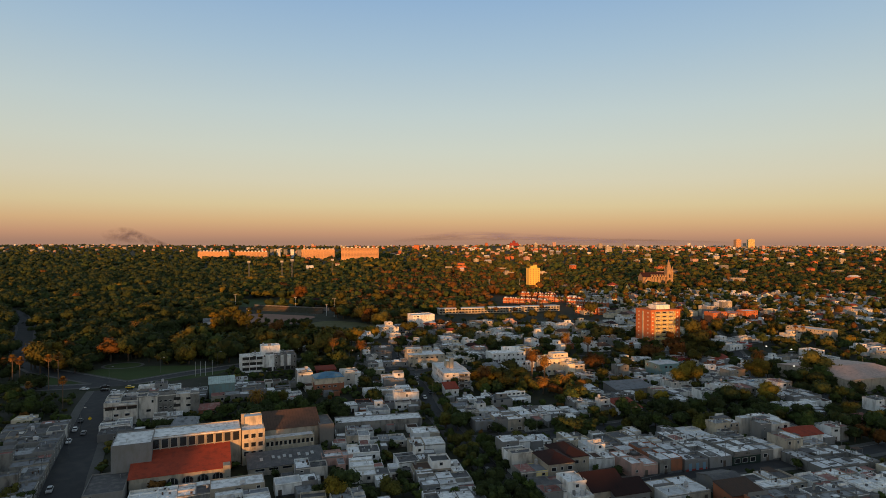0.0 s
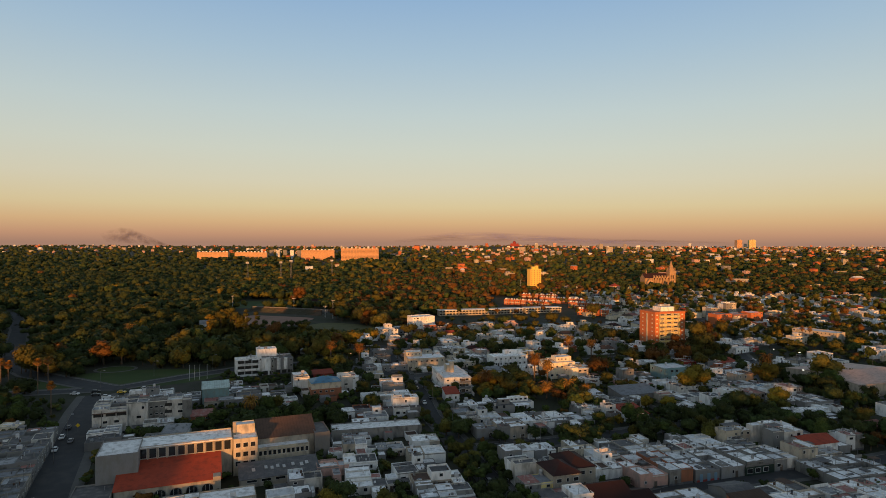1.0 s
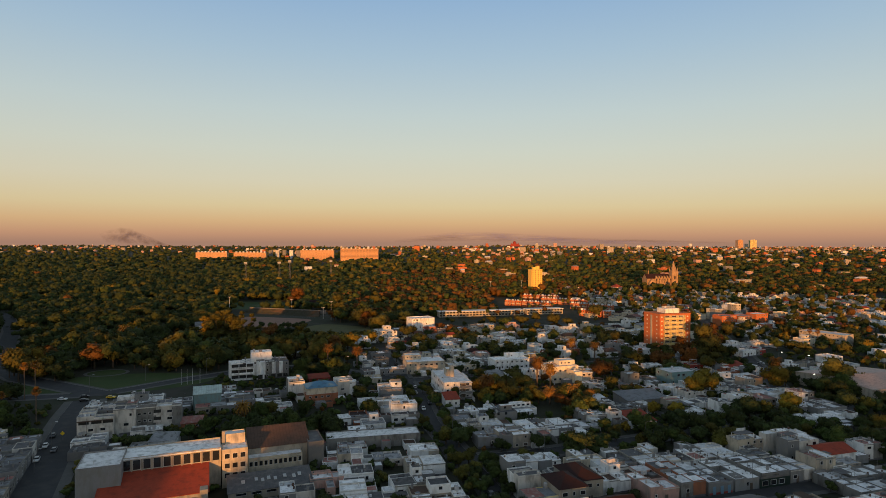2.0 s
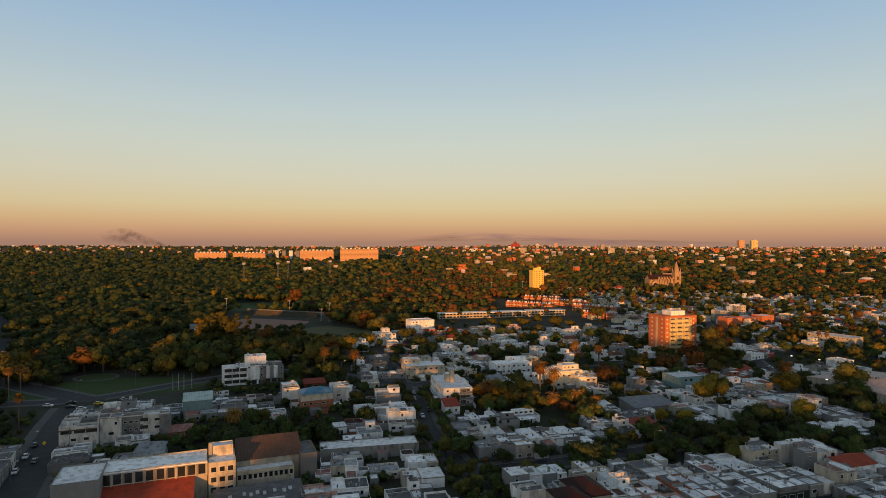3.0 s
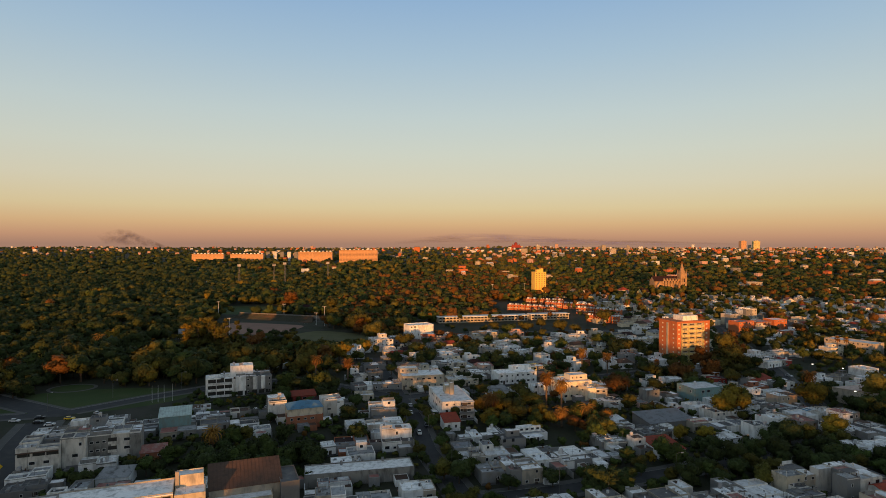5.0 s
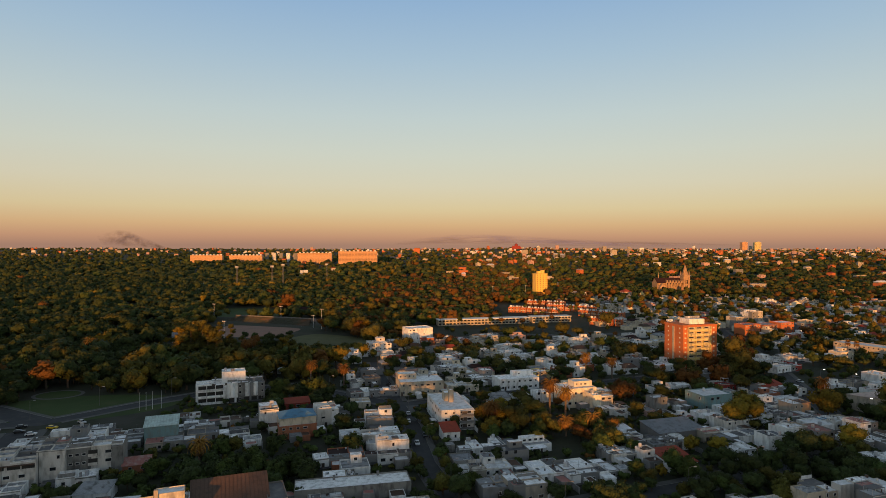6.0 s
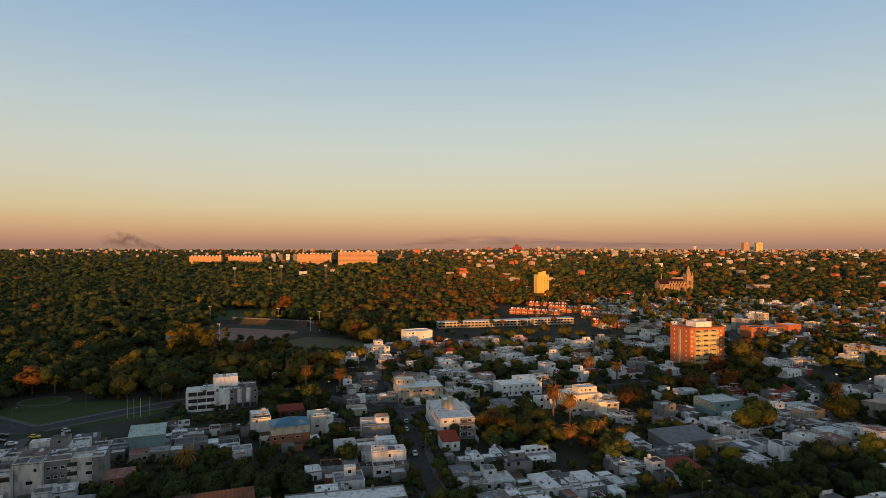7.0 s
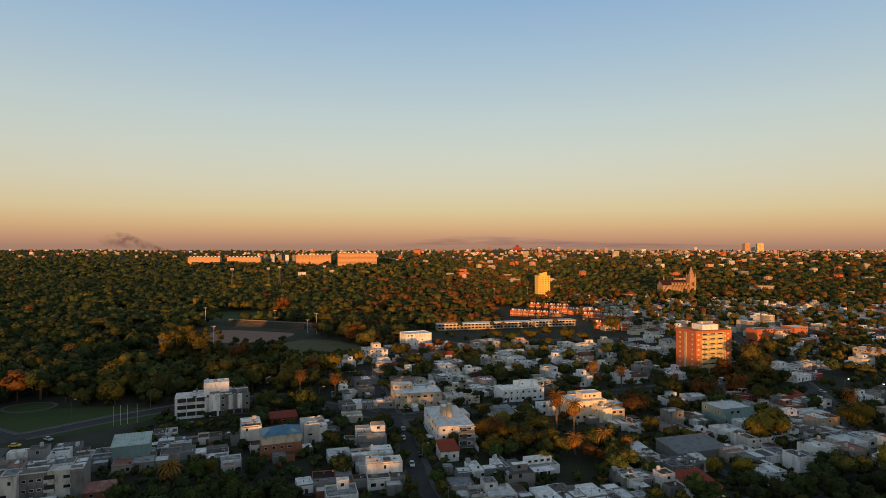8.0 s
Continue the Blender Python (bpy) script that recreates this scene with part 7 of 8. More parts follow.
tree(-77.2, 346.5, 2.4, 0, seed=27)
# street trees
tree(-11.9, 303.7, 3.3, 0, seed=29)
tree(-6.5, 270.0, 2.4, 4, seed=30)
tree(-12.7, 294.8, 2.0, 4, seed=31)
tree(-3.2, 322.3, 1.9, 0, seed=32)
tree(-10.4, 334.9, 2.5, 0, seed=33)
tree(1.2, 255.1, 3.7, 1, seed=34)
tree(6.3, 251.7, 3.9, 4, seed=35)
tree(10.7, 259.2, 3.0, 0, seed=36)
tree(1.1, 285.9, 1.7, 3, seed=37)
tree(5.7, 231.8, 2.8, 1, seed=38)
tree(6.4, 218.2, 2.9, 1, seed=39)
tree(17.9, 231.9, 2.8, 0, seed=40)
tree(15.7, 227.3, 2.2, 4, seed=41)
tree(11.6, 218.7, 2.8, 4, seed=42)
tree(17.8, 218.4, 2.6, 0, seed=43)
tree(24.7, 246.6, 2.0, 0, seed=44)
tree(-2.2, 238.5, 1.7, 0, seed=45)
tree(11.2, 195.0, 2.9, 4, seed=46)
tree(17.3, 193.9, 3.3, 4, seed=47)
tree(24.6, 193.7, 2.9, 0, seed=48)
tree(11.2, 183.2, 3.1, 4, seed=49)
tree(16.9, 180.7, 3.4, 4, seed=50)
tree(23.7, 180.6, 3.0, 4, seed=51)
tree(9.4, 209.6, 2.5, 0, seed=52)
tree(14.1, 211.8, 2.4, 4, seed=53)
tree(9.3, 234.7, 3.1, 1, seed=54)
tree(3.5, 233.1, 2.6, 1, seed=55)
tree(1.5, 255.8, 2.4, 3, seed=56)
tree(-34.9, 196.7, 2.6, 4, seed=57)
tree(-39.1, 186.0, 2.4, 4, seed=58)
tree(-138.9, 190.6, 2.8, 0, seed=59)
tree(-124.4, 178.8, 2.7, 4, seed=60)
tree(-33.4, 183.3, 3.8, 2, seed=61)
tree(-16.4, 185.0, 3.8, 1, seed=62)
tree(-23.2, 183.9, 2.7, 4, seed=63)
tree(3.5, 184.0, 2.2, 0, seed=64)
tree(14.1, 185.5, 3.1, 4, seed=65)
tree(20.9, 185.6, 3.1, 4, seed=66)
tree(26.9, 185.0, 2.8, 4, seed=67)
tree(10.8, 222.5, 2.9, 1, seed=68)
tree(18.1, 224.0, 2.5, 0, seed=69)
tree(20.2, 208.0, 1.9, 4, seed=70)
tree(-129.3, 179.9, 3.4, 1, seed=71)
tree(-185.9, 271.3, 4.6, 0, seed=72)
tree(-190.4, 268.6, 3.5, 4, seed=73)
tree(-209.3, 291.1, 3.3, 0, seed=74)
# gardens east of the middle street
tree(26.8, 323.5, 5.4, 2, seed=76)
tree(32.9, 317.3, 5.9, 1, seed=77)
tree(42.1, 335.4, 6.2, 1, seed=78)
tree(44.8, 323.4, 4.6, 1, seed=79)
tree(40.1, 353.0, 5.7, 1, seed=80)
tree(21.8, 309.2, 3.4, 0, seed=81)
tree(41.5, 312.6, 3.9, 0, seed=82)
tree(57.5, 307.4, 3.9, 3, seed=83)
tree(63.7, 300.9, 4.5, 1, seed=84)
tree(72.3, 314.7, 4.0, 3, seed=85)
tree(63.0, 293.3, 3.9, 0, seed=86)
tree(57.6, 290.7, 3.1, 0, seed=87)
tree(70.6, 297.9, 3.2, 4, seed=88)
tree(95.0, 369.4, 5.4, 3, seed=89)
tree(90.4, 338.9, 4.3, 1, seed=90)
tree(101.8, 395.3, 4.1, 0, seed=91)
tree(28.1, 309.9, 3.6, 4, seed=92)
tree(37.0, 248.7, 3.0, 4, seed=93)
tree(50.5, 250.5, 2.8, 1, seed=94)
tree(57.1, 247.9, 3.6, 4, seed=95)
tree(54.5, 253.5, 2.7, 4, seed=96)
tree(62.8, 252.1, 3.1, 4, seed=97)
tree(67.5, 270.1, 3.3, 0, seed=98)
tree(28.5, 279.6, 1.8, 0, seed=99)
tree(34.2, 278.8, 2.1, 4, seed=100)
tree(40.6, 278.8, 2.1, 0, seed=101)
tree(69.2, 258.3, 2.5, 4, seed=102)
tree(64.1, 331.9, 3.4, 0, seed=103)
tree(97.0, 294.0, 3.4, 2, seed=104)
tree(84.8, 266.3, 4.3, 0, seed=105)
tree(82.3, 248.7, 4.4, 4, seed=106)
tree(77.3, 251.6, 3.3, 1, seed=107)
tree(91.1, 257.3, 3.3, 0, seed=108)
tree(99.9, 268.0, 3.9, 4, seed=109)
tree(106.1, 269.0, 4.4, 4, seed=110)
tree(115.5, 274.6, 4.1, 4, seed=111)
tree(94.8, 254.2, 2.9, 1, seed=112)
tree(132.7, 326.0, 7.4, 2, seed=113)
tree(107.2, 292.7, 4.1, 2, seed=114)
tree(180.4, 340.9, 6.9, 2, seed=115)
tree(161.8, 298.3, 5.0, 2, seed=116)
tree(135.5, 340.8, 4.0, 1, seed=117)
tree(93.0, 364.5, 6.2, 3, seed=118)
tree(140.4, 315.9, 3.4, 4, seed=119)
tree(138.1, 323.2, 2.7, 4, seed=120)
tree(138.4, 288.3, 5.2, 4, seed=121)
tree(128.8, 282.7, 4.7, 4, seed=122)
tree(146.7, 290.3, 4.8, 1, seed=123)
tree(144.0, 277.6, 4.1, 4, seed=124)
tree(131.8, 268.3, 3.9, 4, seed=125)
tree(123.1, 266.0, 3.5, 4, seed=126)
tree(148.9, 271.0, 4.0, 4, seed=127)
tree(190.7, 350.5, 4.2, 4, seed=128)
tree(212.6, 341.3, 9.3, 1, seed=129)
tree(198.8, 331.5, 5.6, 4, seed=130)
tree(209.2, 330.4, 5.9, 0, seed=131)
tree(228.7, 345.3, 5.3, 1, seed=132)
tree(198.3, 339.4, 4.0, 4, seed=133)
tree(191.3, 301.9, 5.0, 4, seed=134)
tree(186.8, 309.9, 3.6, 4, seed=135)
tree(138.9, 398.6, 5.8, 3, seed=136)
tree(138.7, 383.3, 4.6, 1, seed=137)
tree(156.8, 400.0, 6.2, 3, seed=138)
tree(163.6, 388.7, 5.4, 1, seed=139)
tree(176.6, 394.5, 4.4, 4, seed=140)
tree(169.5, 242.7, 3.2, 3, seed=141)
tree(164.6, 250.1, 4.7, 4, seed=142)
tree(152.3, 250.0, 4.7, 0, seed=143)
tree(181.3, 250.3, 4.7, 0, seed=144)
tree(181.1, 267.9, 4.5, 1, seed=145)
tree(151.5, 258.7, 3.4, 0, seed=146)
tree(146.2, 278.5, 4.2, 4, seed=147)
tree(160.1, 289.9, 3.3, 1, seed=148)
tree(125.0, 272.5, 4.6, 4, seed=149)
tree(104.0, 278.0, 4.2, 4, seed=150)
tree(119.1, 276.6, 3.9, 0, seed=151)
tree(123.9, 210.7, 2.0, 0, seed=152)
tree(93.5, 197.1, 2.4, 4, seed=153)
tree(139.8, 201.0, 1.9, 0, seed=154)
tree(86.1, 187.3, 2.1, 4, seed=155)
tree(150.6, 223.5, 2.1, 4, seed=156)
tree(171.4, 236.0, 3.1, 3, seed=157)
# trees farther along the street and round the orange tower
tree(217.6, 503.0, 7.6, 3, seed=159)
tree(195.2, 451.0, 6.7, 1, seed=160)
tree(167.5, 416.2, 5.4, 1, seed=161)
tree(180.0, 413.3, 4.4, 1, seed=162)
tree(191.8, 495.0, 5.5, 3, seed=163)
tree(153.1, 444.6, 3.5, 1, seed=164)
tree(73.7, 417.1, 5.1, 4, seed=165)
tree(68.5, 501.5, 4.4, 0, seed=166)
tree(43.2, 438.2, 4.1, 4, seed=167)
tree(49.5, 434.6, 4.7, 4, seed=168)
tree(101.0, 444.2, 4.8, 0, seed=169)
tree(128.0, 494.3, 5.5, 1, seed=170)
tree(132.6, 484.0, 5.8, 1, seed=171)
tree(146.2, 494.5, 5.5, 1, seed=172)
tree(122.3, 406.5, 5.6, 4, seed=173)
tree(93.5, 373.7, 4.7, 3, seed=174)
tree(100.4, 377.6, 4.0, 1, seed=175)
tree(-28.3, 508.6, 6.5, 1, seed=176)
tree(-16.5, 473.6, 5.2, 1, seed=177)
tree(-22.7, 460.2, 4.3, 0, seed=178)
tree(-6.5, 449.6, 4.9, 0, seed=179)
tree(8.6, 520.1, 5.0, 3, seed=180)
tree(-2.2, 547.5, 4.9, 3, seed=181)
tree(16.7, 460.2, 3.3, 1, seed=182)
tree(12.4, 422.0, 2.6, 1, seed=183)
tree(13.3, 393.8, 3.9, 4, seed=184)
tree(20.3, 390.7, 3.5, 4, seed=185)
tree(-30.5, 414.9, 3.8, 0, seed=186)
tree(-75.3, 589.1, 7.3, 1, seed=187)
tree(-53.4, 396.8, 2.7, 0, seed=188)
tree(47.8, 583.7, 5.8, 1, seed=189)
tree(57.7, 565.0, 6.5, 0, seed=190)
tree(74.3, 584.0, 5.8, 1, seed=191)
tree(93.3, 611.2, 5.1, 1, seed=192)
tree(104.8, 580.6, 6.2, 1, seed=193)
tree(116.4, 569.2, 6.1, 1, seed=194)
tree(158.7, 636.6, 7.4, 1, seed=195)
tree(179.9, 394.2, 3.6, 0, seed=196)
tree(254.4, 484.7, 4.6, 0, seed=197)
tree(291.0, 523.1, 5.1, 1, seed=198)
tree(207.9, 391.5, 4.1, 4, seed=199)
tree(192.7, 360.6, 3.7, 2, seed=200)
tree(187.1, 381.7, 3.7, 0, seed=201)
# copses in the gardens
copse(-65, 266, 23, 18, 20, (0, 4, 4, 0), 203)
copse(-70, 365, 17, 26, 12, (0, 4, 0, 4), 204)
copse(33, 325, 16, 28, 12, (2, 2, 1, 1), 205)
copse(66, 305, 11, 21, 9, (3, 1, 0, 4), 206)
copse(97, 265, 17, 21, 9, (4, 0, 4, 1), 207)
copse(139, 277, 16, 23, 11, (4, 0, 4, 1), 208)
copse(209, 331, 16, 42, 14, (0, 4, 1, 4), 209)
copse(168, 253, 18, 20, 12, (0, 4, 1, 4), 210)
copse(54, 242, 8, 5, 7, (4, 4, 0, 0), 211)
# tall park trees
big_tree(-184.0, 510.7, 8.3, 25.7, 2)
big_tree(-187.9, 501.7, 5.7, 19.1, 1)
big_tree(-174.2, 501.9, 5.7, 23.2, 1)
big_tree(-149.4, 462.7, 3.3, 22.9, 1)
big_tree(-166.1, 412.6, 6.4, 14.1, 1)
big_tree(-173.2, 412.6, 4.5, 10.9, 2)
big_tree(-155.0, 404.8, 5.0, 11.0, 4)
big_tree(-190.9, 404.5, 6.9, 12.5, 4)
big_tree(-206.5, 404.4, 5.6, 12.5, 1)
big_tree(-230.8, 429.2, 8.1, 19.2, 1)
big_tree(-233.9, 417.6, 7.2, 13.0, 4)
big_tree(-228.7, 391.7, 7.8, 12.0, 4)
big_tree(-178.7, 399.5, 5.5, 6.8, 4)
big_tree(-173.8, 404.6, 4.4, 4.4, 4)
big_tree(-76.0, 586.2, 10.2, 18.5, 1)
big_tree(-106.2, 633.5, 8.5, 28.7, 1)
big_tree(-115.0, 498.2, 4.8, 14.5, 2)
big_tree(-133.9, 498.0, 4.8, 12.9, 1)
big_tree(-123.8, 493.9, 4.0, 16.7, 4)
big_tree(-150.5, 485.4, 4.7, 15.6, 4)
big_tree(-138.6, 466.4, 4.5, 14.1, 1)
big_tree(-178.2, 749.4, 10.3, 24.4, 3)
big_tree(-233.4, 878.2, 9.2, 15.3, 3)
big_tree(-75.7, 678.1, 10.3, 25.9, 1)
big_tree(-69.0, 751.2, 9.0, 19.3, 3)
big_tree(-88.8, 498.5, 4.0, 7.3, 4)
big_tree(-79.6, 502.9, 4.5, 7.3, 4)
big_tree(-70.1, 507.4, 4.9, 7.4, 4)
big_tree(-59.9, 507.5, 4.9, 8.2, 4)
big_tree(-50.7, 516.7, 4.6, 7.6, 4)
big_tree(181.0, 428.3, 8.1, 26.5, 1)
big_tree(192.6, 432.9, 6.1, 10.9, 1)
big_tree(169.5, 423.9, 5.3, 12.6, 4)
big_tree(168.1, 438.8, 4.5, 14.9, 3)
big_tree(145.7, 426.5, 4.3, 14.0, 1)
big_tree(149.2, 415.3, 5.2, 10.3, 1)
big_tree(129.8, 407.1, 4.4, 9.5, 4)
big_tree(115.8, 394.5, 4.9, 9.7, 4)
big_tree(199.4, 433.0, 5.4, 9.5, 4)
big_tree(232.0, 510.5, 7.5, 16.6, 1)
big_tree(136.2, 407.2, 4.1, 7.9, 4)
big_tree(113.5, 372.1, 5.1, 11.3, 4)
big_tree(126.2, 372.2, 4.5, 8.5, 4)
big_tree(143.3, 394.7, 4.3, 9.1, 1)
big_tree(190.1, 407.6, 5.1, 7.0, 4)
big_tree(199.0, 407.7, 4.4, 6.3, 4)
big_tree(-237.0, 359.1, 10.2, 20.3, 1)
big_tree(-249.7, 366.8, 6.2, 14.9, 1)
big_tree(-235.0, 367.0, 5.5, 14.9, 1)
big_tree(-245.8, 341.4, 7.7, 7.1, 4)
big_tree(-218.7, 318.4, 6.0, 10.5, 4)
big_tree(-225.0, 306.8, 5.8, 8.1, 4)
big_tree(-218.2, 359.3, 6.1, 10.8, 4)
big_tree(-194.4, 272.4, 5.1, 6.9, 4)
big_tree(-183.7, 269.9, 5.1, 7.1, 4)
big_tree(-180.4, 272.5, 4.1, 5.9, 4)
# tall golden tree beside the park road
big_tree(-249, 372, 9.0, 20, 2)
big_tree(-241, 375, 8.0, 18, 2)
# park trees round the ring path and the old trees before the pitch
for x, y, r, k in ((-210, 404, 5.5, 1), (-196, 409, 6.0, 0), (-184, 404, 4.8, 4), (-165, 406, 6.2, 1), (-168, 392, 4.6, 4), (-238, 408, 6.0, 4), (-224, 400, 5.2, 0), (-154, 398, 4.6, 0), (-176, 384, 3.4, 0),
                   (-232, 384, 5.0, 4), (-222, 372, 3.4, 0), (-148, 384, 3.0, 4)):
    EXTRA.append((x, y, r, r * 1.15, k))
    TREES.append((x, y, r))
for x, y, r, top, k in ((-176, 477, 6.8, 28, 1), (-168, 488, 6.0, 30, 1), (-184, 484, 6.4, 25, 2), (-155, 480, 3.0, 28, 1), (-149, 486, 3.2, 25, 1), (-162, 482, 5.0, 27, 1), (-136, 494, 4.5, 16, 3), (-122, 508, 5.0, 16, 4), (-114, 512, 4.6, 15, 1),
                        (-70, 572, 6.5, 18, 3), (-64, 580, 6.0, 17, 2), (-196, 462, 6.5, 14, 1), (-206, 452, 6.0, 12, 0)):
    big_tree(x, y, r, top, k)
# palms
palm(51.1, 341.3, 15.5, 1.0, False, seed=270)
palm(56.7, 332.8, 14.2, 1.0, False, seed=271)
palm(22.3, 318.5, 11.0, 0.95, False, seed=272)
palm(88.4, 426.6, 12.6, 0.9, False, seed=273)
palm(102.5, 419.7, 10.9, 0.9, False, seed=274)
palm(-72.8, 397.2, 13.2, 0.9, False, seed=275)
palm(-53.8, 394.4, 12.0, 0.85, False, seed=276)
palm(-87.5, 281.2, 7.3, 1.0, False, seed=277)
palm(191.5, 361.9, 12.1, 0.95, False, seed=278)
palm(64.5, 315.2, 7.5, 0.9, False, seed=279)
palm(-132.1, 480.7, 12.6, 0.9, False, seed=280)
palm(22.5, 323.5, 9.3, 1.15, False, seed=281)
palm(52.8, 313.2, 6.6, 0.9, False, seed=282)
palm(-248.9, 484.4, 11.2, 1.2, False, seed=283)
palm(-132.3, 466.5, 13.8, 1.0, False, seed=284)
palm(-209.4, 318.5, 17.0, 1.3, True, seed=285)
palm(-209.1, 326.0, 16.2, 1.3, True, seed=286)
palm(-224.6, 318.4, 15.5, 1.3, True, seed=287)
palm(-178.9, 282.6, 13.5, 1.2, True, seed=288)
palm(-207.6, 300.4, 7.0, 1.1, True, seed=289)
palm(-230.2, 320.7, 16.6, 1.2, True, seed=290)
palm(284.4, 479.2, 12.9, 1.2, True, seed=291)
palm(288.2, 475.6, 12.8, 1.2, True, seed=292)
palm(132.7, 418.9, 7.6, 1.2, True, seed=293)

# ---- filling the blocks with plain houses ----
def town(x, y):
    """How densely a spot is built up: 0 none, 1 full."""
    if y < 150 or y > 900:
        return 0
    if x < -165 and y > 258 or -115 < x < -42 and 248 < y < 302 or 16 < x < 66 and 284 < y < 345:      # gardens full of trees
        return 0
    if x < -70 and y > 300:
        return 0
    if x < -40 and y > 400:
        return 0.0 if x < -62 or y > 520 else 0.6
    if y > 560 and x < 150:
        return 0.0
    if y > 560:
        return (0.68 if y < 830 else 0.36) if x > 165 + (y - 560) * 0.1 else 0.12
    if x > 170 and y > 380:
        return 0.36
    if x > 185 and y > 240:
        return 0.36
    if y > 470:
        return 0.7
    return 0.9


frng = random.Random(77)
SPOTS_NEAR, FILL = [], []
count = 0


def joined_houses(name, rows, label):
    """Plain distant houses in one mesh: walls with parapet, sunk roof, windows, a box or tank on top. rows: x, y, turn, w, d, h, wall, roof, style."""
    walls, roofs = list(WALL), list(ROOF)
    mats = [WALL[k] for k in walls] + [ROOF[k] for k in roofs] + [glass, tank_plastic]
    G, K = len(mats) - 2, len(mats) - 1
    out = Shape()
    rng = random.Random(9)
    for x, y, turn, w, d, h, wall, roof, style in rows:
        s = Shape()
        wi, ri = walls.index(wall), len(walls) + roofs.index(roof)
        x0, x1 = -w / 2, w / 2
        if style == "flat":
            t, zp = 0.2, h - 0.45
            c = [(x0, 0), (x1, 0), (x1, d), (x0, d)]
            k = [(x0 + t, t), (x1 - t, t), (x1 - t, d - t), (x0 + t, d - t)]
            s.v = [(*p, -0.5) for p in c] + [(*p, h) for p in c] + [(*p, h) for p in k] + [(*p, zp) for p in k]
            s.f = [(12, 13, 14, 15)] + [(r + i, r + (i + 1) % 4, r + 4 + (i + 1) % 4, r + 4 + i) for r in (0, 4, 8) for i in range(4)]
            s.m = [ri] + [wi] * 12
            if rng.random() < 0.45:
                uw, ud = w * rng.uniform(0.3, 0.6), d * rng.uniform(0.3, 0.5)
                ux, uy = rng.uniform(x0 + 0.3, x1 - uw - 0.3), d - ud - rng.uniform(0.3, d * 0.3)
                s.box(ux, ux + uw, uy, uy + ud, zp, zp + rng.uniform(2.2, 3.0), wi, len(walls) + roofs.index(rng.choice(("white", "grey", "silver"))))
                s.box(ux + uw * 0.3, ux + uw * 0.3 + 1.1, uy - 0.05, uy + 0.05, zp + 0.9, zp + 1.9, G)
            for _ in range(rng.randint(1, 3)):
                a, b = rng.uniform(x0 + 1, x1 - 1), rng.uniform(1, d - 1)
                q = rng.uniform(0.3, 0.7)
                s.box(a - q, a + q, b - q, b + q, zp, zp + rng.uniform(0.5, 1.5), K)
            if rng.random() < 0.5:
                b = d * rng.uniform(0.3, 0.7)
                s.box(x0 + t, x1 - t, b, b + 0.16, zp, zp + rng.uniform(0.5, 1.2), wi)
        else:
            s.box(x0, x1, 0, d, -0.5, h, wi)
            r = [(x0 - 0.3, -0.3, h), (x1 + 0.3, -0.3, h), (x1 + 0.3, d + 0.3, h), (x0 - 0.3, d + 0.3, h), (x0 + 1.5, d / 2, h + 2), (x1 - 1.5, d / 2, h + 2)]
            for q in ((0, 1, 5, 4), (2, 3, 4, 5), (1, 2, 5), (3, 0, 4)):
                s.face([r[i] for i in q], ri)
        n = max(1, int(w / 3))
        for f in range(max(1, round(h / 3.3))):
            for i in range(n):
                if rng.random() < 0.4:
                    u = x0 + (i + 0.5) * w / n
                    s.box(u - 0.55, u + 0.55, -0.06, 0.04, f * 3.1 + 1.0, f * 3.1 + 2.2, G)
        a, gz, o = radians(turn), ground_z(x, y), len(out.v)
        ca, sa = math.cos(a), math.sin(a)
        out.v += [(x + ca * p[0] - sa * p[1], y + sa * p[0] + ca * p[1], gz + p[2]) for p in s.v]
        out.f += [tuple(o + i for i in q) for q in s.f]
        out.m += s.m
    tagged(part(name, out, mats), label, "houses", kind="stuff")


